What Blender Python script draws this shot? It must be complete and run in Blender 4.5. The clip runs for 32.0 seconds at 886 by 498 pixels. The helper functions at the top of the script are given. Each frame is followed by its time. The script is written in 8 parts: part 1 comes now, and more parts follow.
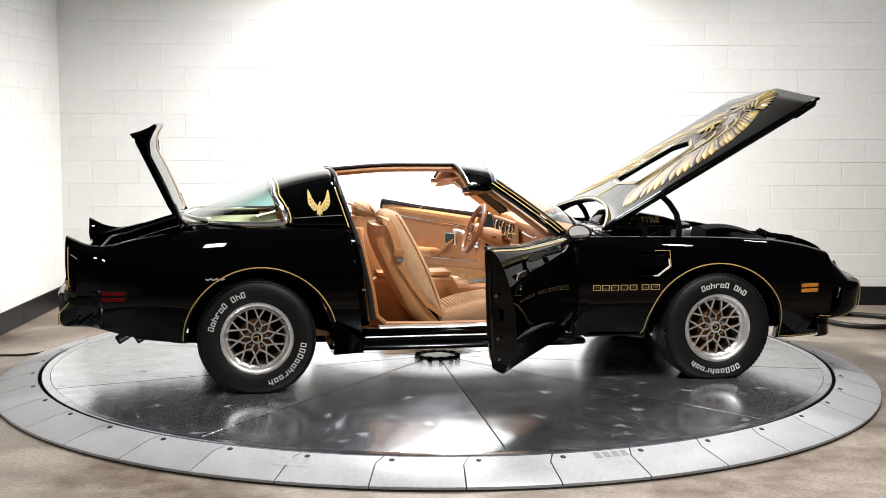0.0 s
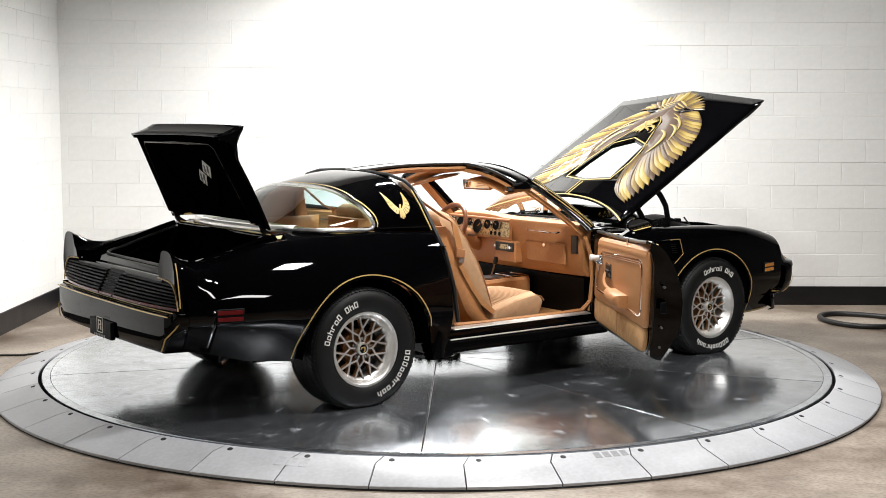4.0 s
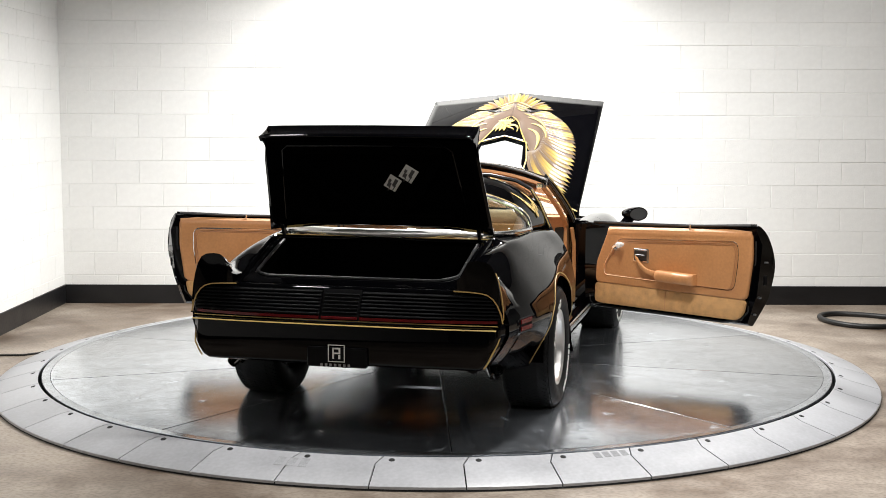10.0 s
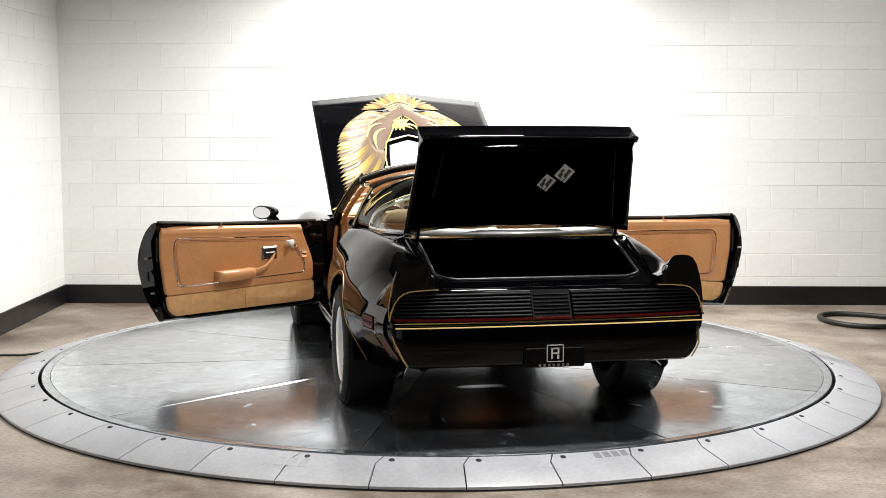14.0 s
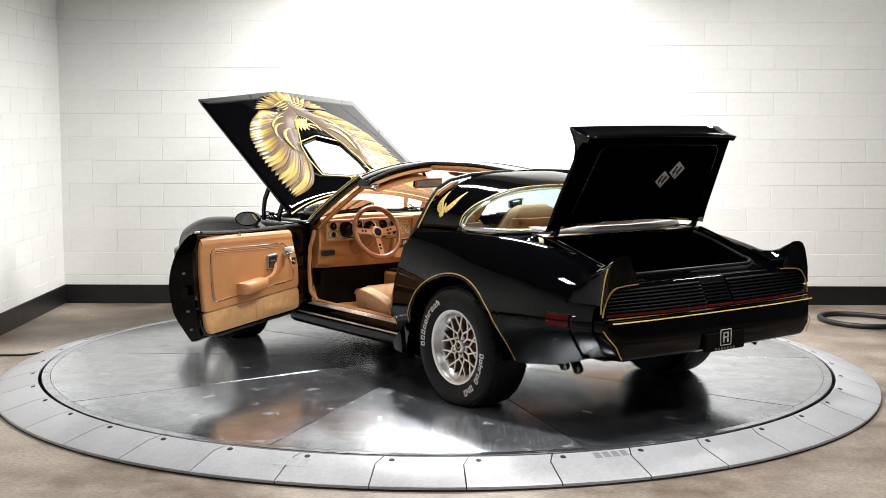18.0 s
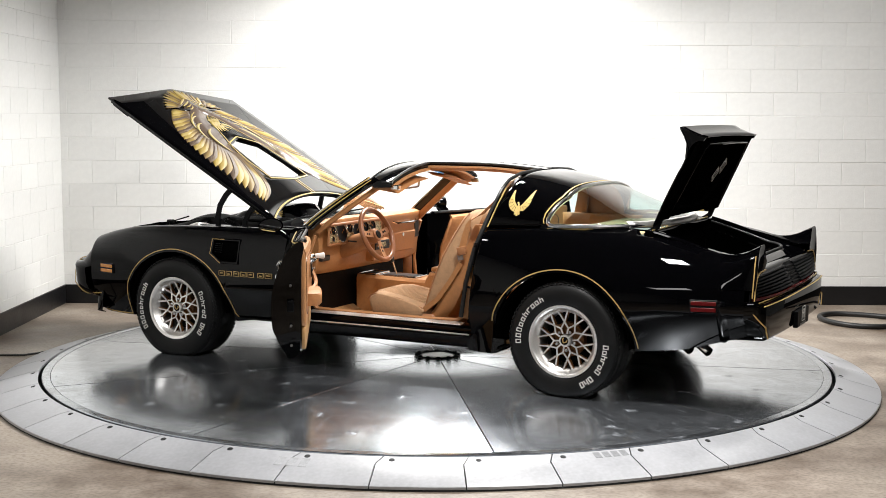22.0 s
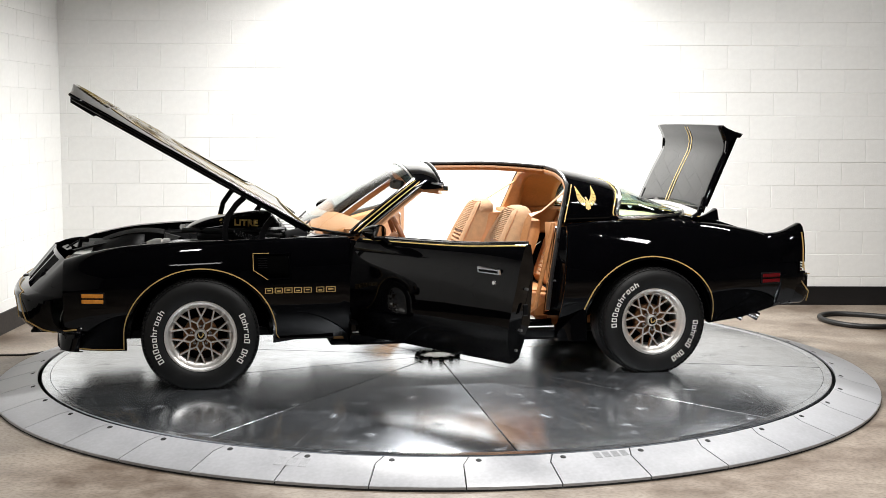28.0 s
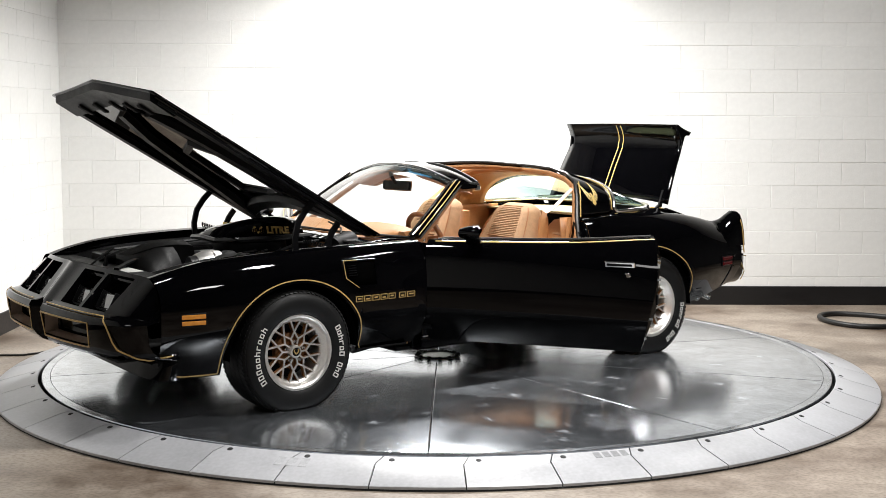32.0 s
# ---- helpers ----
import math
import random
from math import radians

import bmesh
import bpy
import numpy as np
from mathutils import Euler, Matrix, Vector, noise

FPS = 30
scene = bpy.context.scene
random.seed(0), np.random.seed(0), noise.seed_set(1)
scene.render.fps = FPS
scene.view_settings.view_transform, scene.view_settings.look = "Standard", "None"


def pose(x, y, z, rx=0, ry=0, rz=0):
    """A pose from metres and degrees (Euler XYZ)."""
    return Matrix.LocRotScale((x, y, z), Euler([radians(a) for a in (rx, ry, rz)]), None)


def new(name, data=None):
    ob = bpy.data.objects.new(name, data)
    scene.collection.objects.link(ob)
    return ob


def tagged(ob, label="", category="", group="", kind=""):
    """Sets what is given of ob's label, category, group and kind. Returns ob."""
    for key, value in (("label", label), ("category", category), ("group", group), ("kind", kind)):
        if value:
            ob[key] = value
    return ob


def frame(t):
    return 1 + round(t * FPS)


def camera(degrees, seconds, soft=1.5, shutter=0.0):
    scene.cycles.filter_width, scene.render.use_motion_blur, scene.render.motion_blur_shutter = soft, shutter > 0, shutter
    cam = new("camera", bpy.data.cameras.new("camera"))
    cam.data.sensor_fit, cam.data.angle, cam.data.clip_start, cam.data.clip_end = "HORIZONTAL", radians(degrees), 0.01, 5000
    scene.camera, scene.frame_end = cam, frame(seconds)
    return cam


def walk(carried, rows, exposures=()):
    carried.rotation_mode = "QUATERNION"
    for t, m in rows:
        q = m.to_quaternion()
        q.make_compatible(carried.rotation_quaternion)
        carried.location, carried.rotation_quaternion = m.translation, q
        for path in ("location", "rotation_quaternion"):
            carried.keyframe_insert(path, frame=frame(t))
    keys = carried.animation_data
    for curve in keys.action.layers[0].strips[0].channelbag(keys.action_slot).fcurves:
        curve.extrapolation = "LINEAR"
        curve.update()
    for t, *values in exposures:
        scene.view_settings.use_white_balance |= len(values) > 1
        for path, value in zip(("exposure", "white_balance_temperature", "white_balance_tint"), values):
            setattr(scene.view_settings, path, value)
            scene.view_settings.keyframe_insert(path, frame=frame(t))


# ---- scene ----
# ------------------------------------------------------------ camera
cam = camera(38.56, 32.0, soft=0.5)
EYE = Vector((0, -8.288, 1.572))
CAM = Matrix.Translation(EYE) @ pose(0, 0, 0, 90 - 5.95, 0, -0.242) @ pose(0, 0, 0, 0, 0, 0.18)
walk(cam, [(0, CAM), (32, CAM)], exposures=[(0, 0.0), (32, 0.0)])

FLOOR = -0.09          # the floor; the turntable's top is z = 0
WALL_Y = 2.93          # face of the back wall
WALL_X = -3.33         # face of the left wall
ROOM_X, ROOM_Y, ROOM_Z = 6.2, -11.0, 3.55

# ------------------------------------------------------------ light
world = bpy.data.worlds.new("world")
scene.world = world
world.use_nodes = True
world.node_tree.nodes["Background"].inputs[0].default_value = (0.5, 0.52, 0.55, 1)
world.node_tree.nodes["Background"].inputs[1].default_value = 0.02


def lamp(x, y, z, sx, sy, power, tx=0.0, ty=0.0, color=(1, 0.985, 0.965), spread=180):
    data = bpy.data.lights.new("ceiling_lamp", "AREA")
    data.shape, data.size, data.size_y, data.energy, data.color = "RECTANGLE", sx, sy, power, color
    data.spread = radians(spread)
    ob = new("ceiling_lamp", data)
    ob.matrix_world = Matrix.Translation((x, y, z)) @ pose(0, 0, 0, tx, ty, 0)
    return ob


LAMPS = [(0.1, 1.45, 1.1, 0.22, 300), (3.2, 1.2, 0.6, 0.22, 36), (-1.5, -1.6, 0.25, 0.25, 29), (0.8, -2.0, 0.38, 0.30, 122), (2.6, -1.4, 0.25, 0.25, 46), (-0.8, -5.0, 1.2, 0.35, 20), (2.2, -4.6, 1.2, 0.4, 74)]
for lx, ly, sx, sy, power in LAMPS:
    lamp(lx, ly, ROOM_Z - 0.115, sx, sy, power, spread=150 if power > 200 else 180)
# ------------------------------------------------------------ materials


def material(name, color, rough=0.5, metal=0.0, coat=0.0, vary=0.0, vscale=8.0, bump=0.0, bscale=60.0, random_each=0.0, emit=0.0, spec=0.5, stretch=(1, 1, 1), coat_ior=1.5):
    """A node material: colour that varies at two scales, roughness that varies, fine relief."""
    m = bpy.data.materials.new(name)
    m.use_nodes = True
    nt = m.node_tree
    b = nt.nodes["Principled BSDF"]
    b.inputs["Base Color"].default_value = (*color, 1)
    b.inputs["Roughness"].default_value = rough
    b.inputs["Metallic"].default_value = metal
    b.inputs["Coat Weight"].default_value = coat
    b.inputs["Coat Roughness"].default_value = 0.02
    b.inputs["Coat IOR"].default_value = coat_ior
    b.inputs["Specular IOR Level"].default_value = spec
    link, node = nt.links.new, nt.nodes.new
    tex = node("ShaderNodeTexCoord")
    mapn = node("ShaderNodeMapping")
    mapn.inputs["Scale"].default_value = stretch
    link(tex.outputs["Object"], mapn.inputs[0])
    if vary or random_each:
        n1, n2 = node("ShaderNodeTexNoise"), node("ShaderNodeTexNoise")
        n1.inputs["Scale"].default_value, n2.inputs["Scale"].default_value = vscale, vscale * 9
        n1.inputs["Detail"].default_value, n2.inputs["Detail"].default_value = 5, 4
        link(mapn.outputs[0], n1.inputs["Vector"]), link(mapn.outputs[0], n2.inputs["Vector"])
        add = node("ShaderNodeMath")
        add.operation = "ADD"
        link(n1.outputs["Fac"], add.inputs[0]), link(n2.outputs["Fac"], add.inputs[1])
        last = add.outputs[0]
        ramp = node("ShaderNodeMapRange")
        ramp.inputs["From Min"].default_value, ramp.inputs["From Max"].default_value = 0.65, 1.35
        ramp.inputs["To Min"].default_value, ramp.inputs["To Max"].default_value = 1 - vary, 1 + vary
        link(last, ramp.inputs["Value"])
        val = ramp.outputs[0]
        if random_each:
            info = node("ShaderNodeObjectInfo")
            r2 = node("ShaderNodeMapRange")
            r2.inputs["To Min"].default_value, r2.inputs["To Max"].default_value = 1 - random_each, 1 + random_each
            link(info.outputs["Random"], r2.inputs["Value"])
            mul = node("ShaderNodeMath")
            mul.operation = "MULTIPLY"
            link(val, mul.inputs[0]), link(r2.outputs[0], mul.inputs[1])
            val = mul.outputs[0]
        mix = node("ShaderNodeVectorMath")
        mix.operation = "SCALE"
        mix.inputs[0].default_value = color
        link(val, mix.inputs["Scale"])
        link(mix.outputs[0], b.inputs["Base Color"])
        rr = node("ShaderNodeMapRange")
        rr.inputs["From Min"].default_value, rr.inputs["From Max"].default_value = 0.65, 1.35
        rr.inputs["To Min"].default_value, rr.inputs["To Max"].default_value = rough * 0.8, min(1, rough * 1.2)
        link(last, rr.inputs["Value"])
        link(rr.outputs[0], b.inputs["Roughness"])
    if bump:
        n3 = node("ShaderNodeTexNoise")
        n3.inputs["Scale"].default_value, n3.inputs["Detail"].default_value = bscale, 6
        link(mapn.outputs[0], n3.inputs["Vector"])
        bp = node("ShaderNodeBump")
        bp.inputs["Strength"].default_value, bp.inputs["Distance"].default_value = bump, 0.004
        link(n3.outputs["Fac"], bp.inputs["Height"])
        link(bp.outputs[0], b.inputs["Normal"])
    if emit:
        b.inputs["Emission Color"].default_value = (*color, 1)
        b.inputs["Emission Strength"].default_value = emit
    return m


def glass_material(name, tint, rough=0.0):
    m = bpy.data.materials.new(name)
    m.use_nodes = True
    nt = m.node_tree
    nt.nodes.remove(nt.nodes["Principled BSDF"])
    t, g, mix, f = (nt.nodes.new("ShaderNode" + k) for k in ("BsdfTransparent", "BsdfGlossy", "MixShader", "LayerWeight"))
    t.inputs[0].default_value = (*tint, 1)
    g.inputs["Roughness"].default_value = rough
    f.inputs["Blend"].default_value = 0.5
    pw, ma = nt.nodes.new("ShaderNodeMath"), nt.nodes.new("ShaderNodeMath")
    pw.operation, ma.operation = "POWER", "MULTIPLY_ADD"
    pw.inputs[1].default_value, ma.inputs[1].default_value, ma.inputs[2].default_value = 2.3, 0.85, 0.05
    nt.links.new(f.outputs["Facing"], pw.inputs[0]), nt.links.new(pw.outputs[0], ma.inputs[0]), nt.links.new(ma.outputs[0], mix.inputs[0])
    nt.links.new(t.outputs[0], mix.inputs[1])
    nt.links.new(g.outputs[0], mix.inputs[2])
    nt.links.new(mix.outputs[0], nt.nodes["Material Output"].inputs[0])
    return m


BLACK = material("black_paint", (0.0008, 0.0008, 0.0011), 0.5, coat=0.9, vary=0.25, vscale=1.5, spec=0.0, coat_ior=1.32)
SATIN = material("satin_black", (0.0025, 0.0025, 0.003), 0.46, vary=0.3, vscale=12, spec=0.1)
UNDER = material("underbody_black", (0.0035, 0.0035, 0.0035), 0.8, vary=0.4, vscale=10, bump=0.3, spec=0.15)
RUBBER = material("rubber", (0.005, 0.005, 0.005), 0.55, vary=0.3, vscale=14, bump=0.15, bscale=160, spec=0.22)
PLASTIC = material("black_plastic", (0.0015, 0.0015, 0.0015), 0.55, vary=0.3, vscale=14, bump=0.1, spec=0.06)
LINING = material("trunk_lining", (0.001, 0.001, 0.001), 0.9, vary=0.3, vscale=10, spec=0.0)
STENCIL = material("worn_stencil_paint", (0.22, 0.225, 0.235), 0.5, vary=0.5, vscale=40)
SMUDGE = material("rubbed_stencil_paint", (0.34, 0.345, 0.36), 0.5, vary=0.35, vscale=30)
SEAL = material("rubber_seal", (0.01, 0.01, 0.01), 0.35, vary=0.3, vscale=20)
GOLD = material("gold_stripe", (0.46, 0.30, 0.10), 0.4, vary=0.08, vscale=10)
def decal_material():
    """Printed bird decal: bronze to pale gold after the print's own tone."""
    m = material("bird_decal", (0.2, 0.14, 0.05), 0.42, coat=0.75, spec=0.03, coat_ior=1.34)
    nt = m.node_tree
    at, ramp, noise, mix = (nt.nodes.new("ShaderNode" + k) for k in ("Attribute", "ValToRGB", "TexNoise", "Mix"))
    at.attribute_name = "tone"
    el = ramp.color_ramp.elements
    el[0].position, el[0].color = 0.0, (0.068, 0.048, 0.036, 1)
    el[1].position, el[1].color = 1.0, (0.29, 0.225, 0.085, 1)
    for p, c in ((0.3, (0.095, 0.062, 0.030, 1)), (0.6, (0.185, 0.125, 0.030, 1)), (0.82, (0.25, 0.185, 0.052, 1))):
        e = el.new(p)
        e.color = c
    noise.inputs["Scale"].default_value, noise.inputs["Detail"].default_value = 60, 4
    mix.data_type, mix.blend_type = "RGBA", "MULTIPLY"
    mix.inputs[0].default_value = 0.12
    nt.links.new(at.outputs["Fac"], ramp.inputs[0])
    nt.links.new(ramp.outputs[0], mix.inputs[6]), nt.links.new(noise.outputs["Fac"], mix.inputs[7])
    nt.links.new(mix.outputs[2], nt.nodes["Principled BSDF"].inputs["Base Color"])
    return m


DECAL = decal_material()
BRONZE_DECAL = material("bronze_decal_ground", (0.068, 0.048, 0.036), 0.42, coat=0.75, coat_ior=1.34, vary=0.08, vscale=14, spec=0.05)
HOOD_GOLD = material("hood_gold_line", (0.29, 0.225, 0.085), 0.42, coat=0.75, coat_ior=1.34, vary=0.08, vscale=14, spec=0.05)
GOLD_PALE = material("pale_gold_decal", (0.62, 0.44, 0.14), 0.4, coat=0.5, vary=0.10, vscale=14)
GOLD_DUSK = material("bronze_decal", (0.155, 0.105, 0.075), 0.4, coat=0.5, vary=0.12, vscale=8)
TAN = material("tan_leather", (0.425, 0.192, 0.070), 0.48, vary=0.14, vscale=7, bump=0.22, bscale=320)
TAN_DARK = material("dark_tan_plastic", (0.36, 0.158, 0.064), 0.45, vary=0.12, vscale=9, bump=0.15, bscale=260)
WHEEL_LEATHER = material("brown_wheel_leather", (0.22, 0.08, 0.03), 0.32, vary=0.12, vscale=12, bump=0.1, bscale=300)
CLOTH = material("tan_cloth", (0.43, 0.255, 0.135), 0.85, vary=0.18, vscale=30, bump=0.5, bscale=420)
CARPET = material("tan_carpet", (0.46, 0.25, 0.095), 0.95, vary=0.3, vscale=22, bump=0.9, bscale=500)
SHELF = material("parcel_shelf", (0.55, 0.47, 0.26), 0.8, vary=0.1, vscale=12, bump=0.2)
CHROME = material("chrome", (0.85, 0.85, 0.85), 0.08, metal=1.0)
BRIGHT = material("polished_trim", (0.88, 0.88, 0.87), 0.2, metal=1.0, vary=0.05, vscale=20)
ALU = material("machined_alloy", (0.86, 0.84, 0.81), 0.34, metal=0.9, vary=0.08, vscale=20)
BRONZE = material("gold_wheel_paint", (0.20, 0.09, 0.032), 0.42, metal=0.4, vary=0.2, vscale=25)
STEEL = material("engine_steel", (0.28, 0.28, 0.28), 0.4, metal=0.8, vary=0.3, vscale=18)
WHITE_LETTER = material("raised_white_letter", (0.72, 0.70, 0.66), 0.6, vary=0.12, vscale=30)
RED_LENS = material("red_lens", (0.10, 0.0035, 0.005), 0.25, coat=0.6, spec=0.1, vary=0.2, vscale=30)
AMBER = material("amber_lens", (0.62, 0.24, 0.03), 0.25, coat=1.0, vary=0.15, vscale=40)
LAMP_GLASS = material("headlamp_lens", (0.10, 0.10, 0.10), 0.08, metal=0.6, coat=1.0)
GLASS = glass_material("clear_glass", (0.90, 0.96, 0.94))
GLASS_TINT = glass_material("tinted_glass", (0.66, 0.86, 0.84))
BLUE_BAND = glass_material("blue_shade_band", (0.08, 0.28, 0.50))
MIRROR = material("mirror_glass", (0.8, 0.8, 0.8), 0.02, metal=1.0)
LABEL = material("paper_label", (0.5, 0.5, 0.47), 0.6, vary=0.15, vscale=60)
INK = material("label_ink", (0.05, 0.05, 0.05), 0.6)
FACIA = material("engine_turned_facia", (0.55, 0.45, 0.26), 0.28, metal=0.7, vary=0.2, vscale=60)
PAINTED_BLOCK = material("white_painted_block", (0.80, 0.80, 0.78), 0.55, vary=0.035, vscale=3.0, bump=0.35, bscale=70, random_each=0.02)
MORTAR = material("painted_mortar", (0.78, 0.78, 0.76), 0.65, vary=0.05, vscale=6, bump=0.3)
# next three: near-black surfaces out of view, dark for contrast in the paint
PLASTER = material("dark_unseen_surface", (0.07, 0.07, 0.07), 0.7, vary=0.06, vscale=2, bump=0.2)
DARK_WALL = material("dark_unseen_wall", (0.12, 0.12, 0.12), 0.8, vary=0.06, vscale=2, bump=0.2)
CEILING = material("dark_unseen_ceiling", (0.035, 0.035, 0.035), 0.8, vary=0.06, vscale=2, bump=0.2)
SKIRT = material("black_baseboard", (0.006, 0.006, 0.007), 0.35, vary=0.3, vscale=5)
RING = material("grey_painted_plate", (0.42, 0.425, 0.445), 0.36, vary=0.13, vscale=5, bump=0.06, bscale=90, random_each=0.07)
RINGDARK = material("ring_base", (0.005, 0.005, 0.005), 0.7, vary=0.3, vscale=10)
HOSE = material("black_hose", (0.008, 0.008, 0.008), 0.45, vary=0.3, vscale=10)


def brushed_metal():
    """Rolled steel sheet: fine brushing along one way, stains, small scratches."""
    m = material("brushed_steel_sheet", (0.60, 0.61, 0.63), 0.24, metal=0.95)
    nt = m.node_tree
    b = nt.nodes["Principled BSDF"]
    node, link = nt.nodes.new, nt.links.new
    tex, mp = node("ShaderNodeTexCoord"), node("ShaderNodeMapping")
    mp.inputs["Scale"].default_value = (2.0, 140.0, 1.0)
    link(tex.outputs["Object"], mp.inputs[0])
    fine, big, spots = node("ShaderNodeTexNoise"), node("ShaderNodeTexNoise"), node("ShaderNodeTexNoise")
    fine.inputs["Scale"].default_value, fine.inputs["Detail"].default_value = 1.0, 4
    big.inputs["Scale"].default_value, big.inputs["Detail"].default_value = 1.7, 6
    spots.inputs["Scale"].default_value, spots.inputs["Detail"].default_value = 26.0, 5
    link(mp.outputs[0], fine.inputs["Vector"])
    link(tex.outputs["Object"], big.inputs["Vector"]), link(tex.outputs["Object"], spots.inputs["Vector"])
    mix = node("ShaderNodeMath")
    mix.operation = "ADD"
    link(fine.outputs["Fac"], mix.inputs[0]), link(big.outputs["Fac"], mix.inputs[1])
    rr = node("ShaderNodeMapRange")
    rr.inputs["From Min"].default_value, rr.inputs["From Max"].default_value = 0.6, 1.4
    rr.inputs["To Min"].default_value, rr.inputs["To Max"].default_value = 0.125, 0.19
    link(mix.outputs[0], rr.inputs["Value"])
    # scuffs and fine scratches in other directions
    rough, shine = rr.outputs[0], None
    for turn, sx, sy, lo, hi, add in ((0.7, 3.0, 90.0, 0.60, 0.76, 0.04), (-0.5, 2.0, 120.0, 0.62, 0.78, 0.04), (2.1, 4.0, 60.0, 0.64, 0.76, 0.05), (0.3, 7.0, 9.0, 0.62, 0.74, 0.07)):
        mq, nq, rq, ad = node("ShaderNodeMapping"), node("ShaderNodeTexNoise"), node("ShaderNodeMapRange"), node("ShaderNodeMath")
        mq.inputs["Rotation"].default_value, mq.inputs["Scale"].default_value = (0, 0, turn), (sx, sy, 1)
        nq.inputs["Scale"].default_value, nq.inputs["Detail"].default_value = 1.0, 3
        rq.inputs["From Min"].default_value, rq.inputs["From Max"].default_value, rq.inputs["To Max"].default_value = lo, hi, add
        ad.operation = "ADD"
        link(tex.outputs["Object"], mq.inputs[0]), link(mq.outputs[0], nq.inputs["Vector"]), link(nq.outputs["Fac"], rq.inputs["Value"])
        link(rough, ad.inputs[0]), link(rq.outputs[0], ad.inputs[1])
        rough = ad.outputs[0]
        dull = node("ShaderNodeMath")
        dull.operation = "MULTIPLY_ADD"
        dull.inputs[1].default_value, dull.inputs[2].default_value = -4.0, 0.95
        link(rq.outputs[0], dull.inputs[0])
        if shine is not None:
            link(shine, dull.inputs[2])
        shine = dull.outputs[0]
    link(shine, b.inputs["Metallic"])
    each, er = node("ShaderNodeObjectInfo"), node("ShaderNodeMath")
    er.operation = "MULTIPLY_ADD"
    er.inputs[1].default_value = 0.05
    link(each.outputs["Random"], er.inputs[0]), link(rough, er.inputs[2])
    link(er.outputs[0], b.inputs["Roughness"])
    cr = node("ShaderNodeMapRange")
    cr.inputs["From Min"].default_value, cr.inputs["From Max"].default_value = 0.3, 0.72
    cr.inputs["To Min"].default_value, cr.inputs["To Max"].default_value = 0.60, 0.71
    link(spots.outputs["Fac"], cr.inputs["Value"])
    comb = node("ShaderNodeCombineColor")
    sheet_no, step, mulw = node("ShaderNodeObjectInfo"), node("ShaderNodeMapRange"), node("ShaderNodeMath")
    step.inputs["To Min"].default_value, step.inputs["To Max"].default_value = 0.82, 1.12
    mulw.operation = "MULTIPLY"
    link(sheet_no.outputs["Random"], step.inputs["Value"]), link(step.outputs[0], mulw.inputs[0]), link(cr.outputs[0], mulw.inputs[1])
    # worn clouds and pale and dark specks
    cloud, speck, cm, sm, mix1, mix2 = (node("ShaderNode" + k) for k in ("TexNoise", "TexNoise", "MapRange", "MapRange", "Math", "Math"))
    cloud.inputs["Scale"].default_value, cloud.inputs["Detail"].default_value, cloud.inputs["Roughness"].default_value = 6.0, 10, 0.72
    cloud.inputs["Distortion"].default_value = 1.2
    speck.inputs["Scale"].default_value, speck.inputs["Detail"].default_value, speck.inputs["Roughness"].default_value = 70.0, 5, 0.7
    cm.inputs["From Min"].default_value, cm.inputs["From Max"].default_value, cm.inputs["To Min"].default_value, cm.inputs["To Max"].default_value = 0.32, 0.68, 0.72, 1.26
    sm.inputs["From Min"].default_value, sm.inputs["From Max"].default_value, sm.inputs["To Min"].default_value, sm.inputs["To Max"].default_value = 0.30, 0.70, 0.80, 1.20
    mix1.operation = mix2.operation = "MULTIPLY"
    link(tex.outputs["Object"], cloud.inputs["Vector"]), link(tex.outputs["Object"], speck.inputs["Vector"])
    link(cloud.outputs["Fac"], cm.inputs["Value"]), link(speck.outputs["Fac"], sm.inputs["Value"])
    link(mulw.outputs[0], mix1.inputs[0]), link(cm.outputs[0], mix1.inputs[1])
    link(mix1.outputs[0], mix2.inputs[0]), link(sm.outputs[0], mix2.inputs[1])
    tone = mix2.outputs[0]
    for k, part_of in enumerate((0.91, 0.965, 1.04)):
        ch = node("ShaderNodeMath")
        ch.operation = "MULTIPLY"
        ch.inputs[1].default_value = part_of
        link(tone, ch.inputs[0]), link(ch.outputs[0], comb.inputs[k])
    link(comb.outputs[0], b.inputs["Base Color"])
    bp = node("ShaderNodeBump")
    bp.inputs["Strength"].default_value, bp.inputs["Distance"].default_value = 0.012, 0.002
    link(fine.outputs["Fac"], bp.inputs["Height"]), link(bp.outputs[0], b.inputs["Normal"])
    way = node("ShaderNodeVectorTransform")
    way.vector_type, way.convert_from, way.convert_to = "VECTOR", "OBJECT", "WORLD"
    way.inputs[0].default_value = (1.0, 0.0, 0.0)
    b.inputs["Anisotropic"].default_value = 0.62
    link(way.outputs[0], b.inputs["Tangent"])
    return m


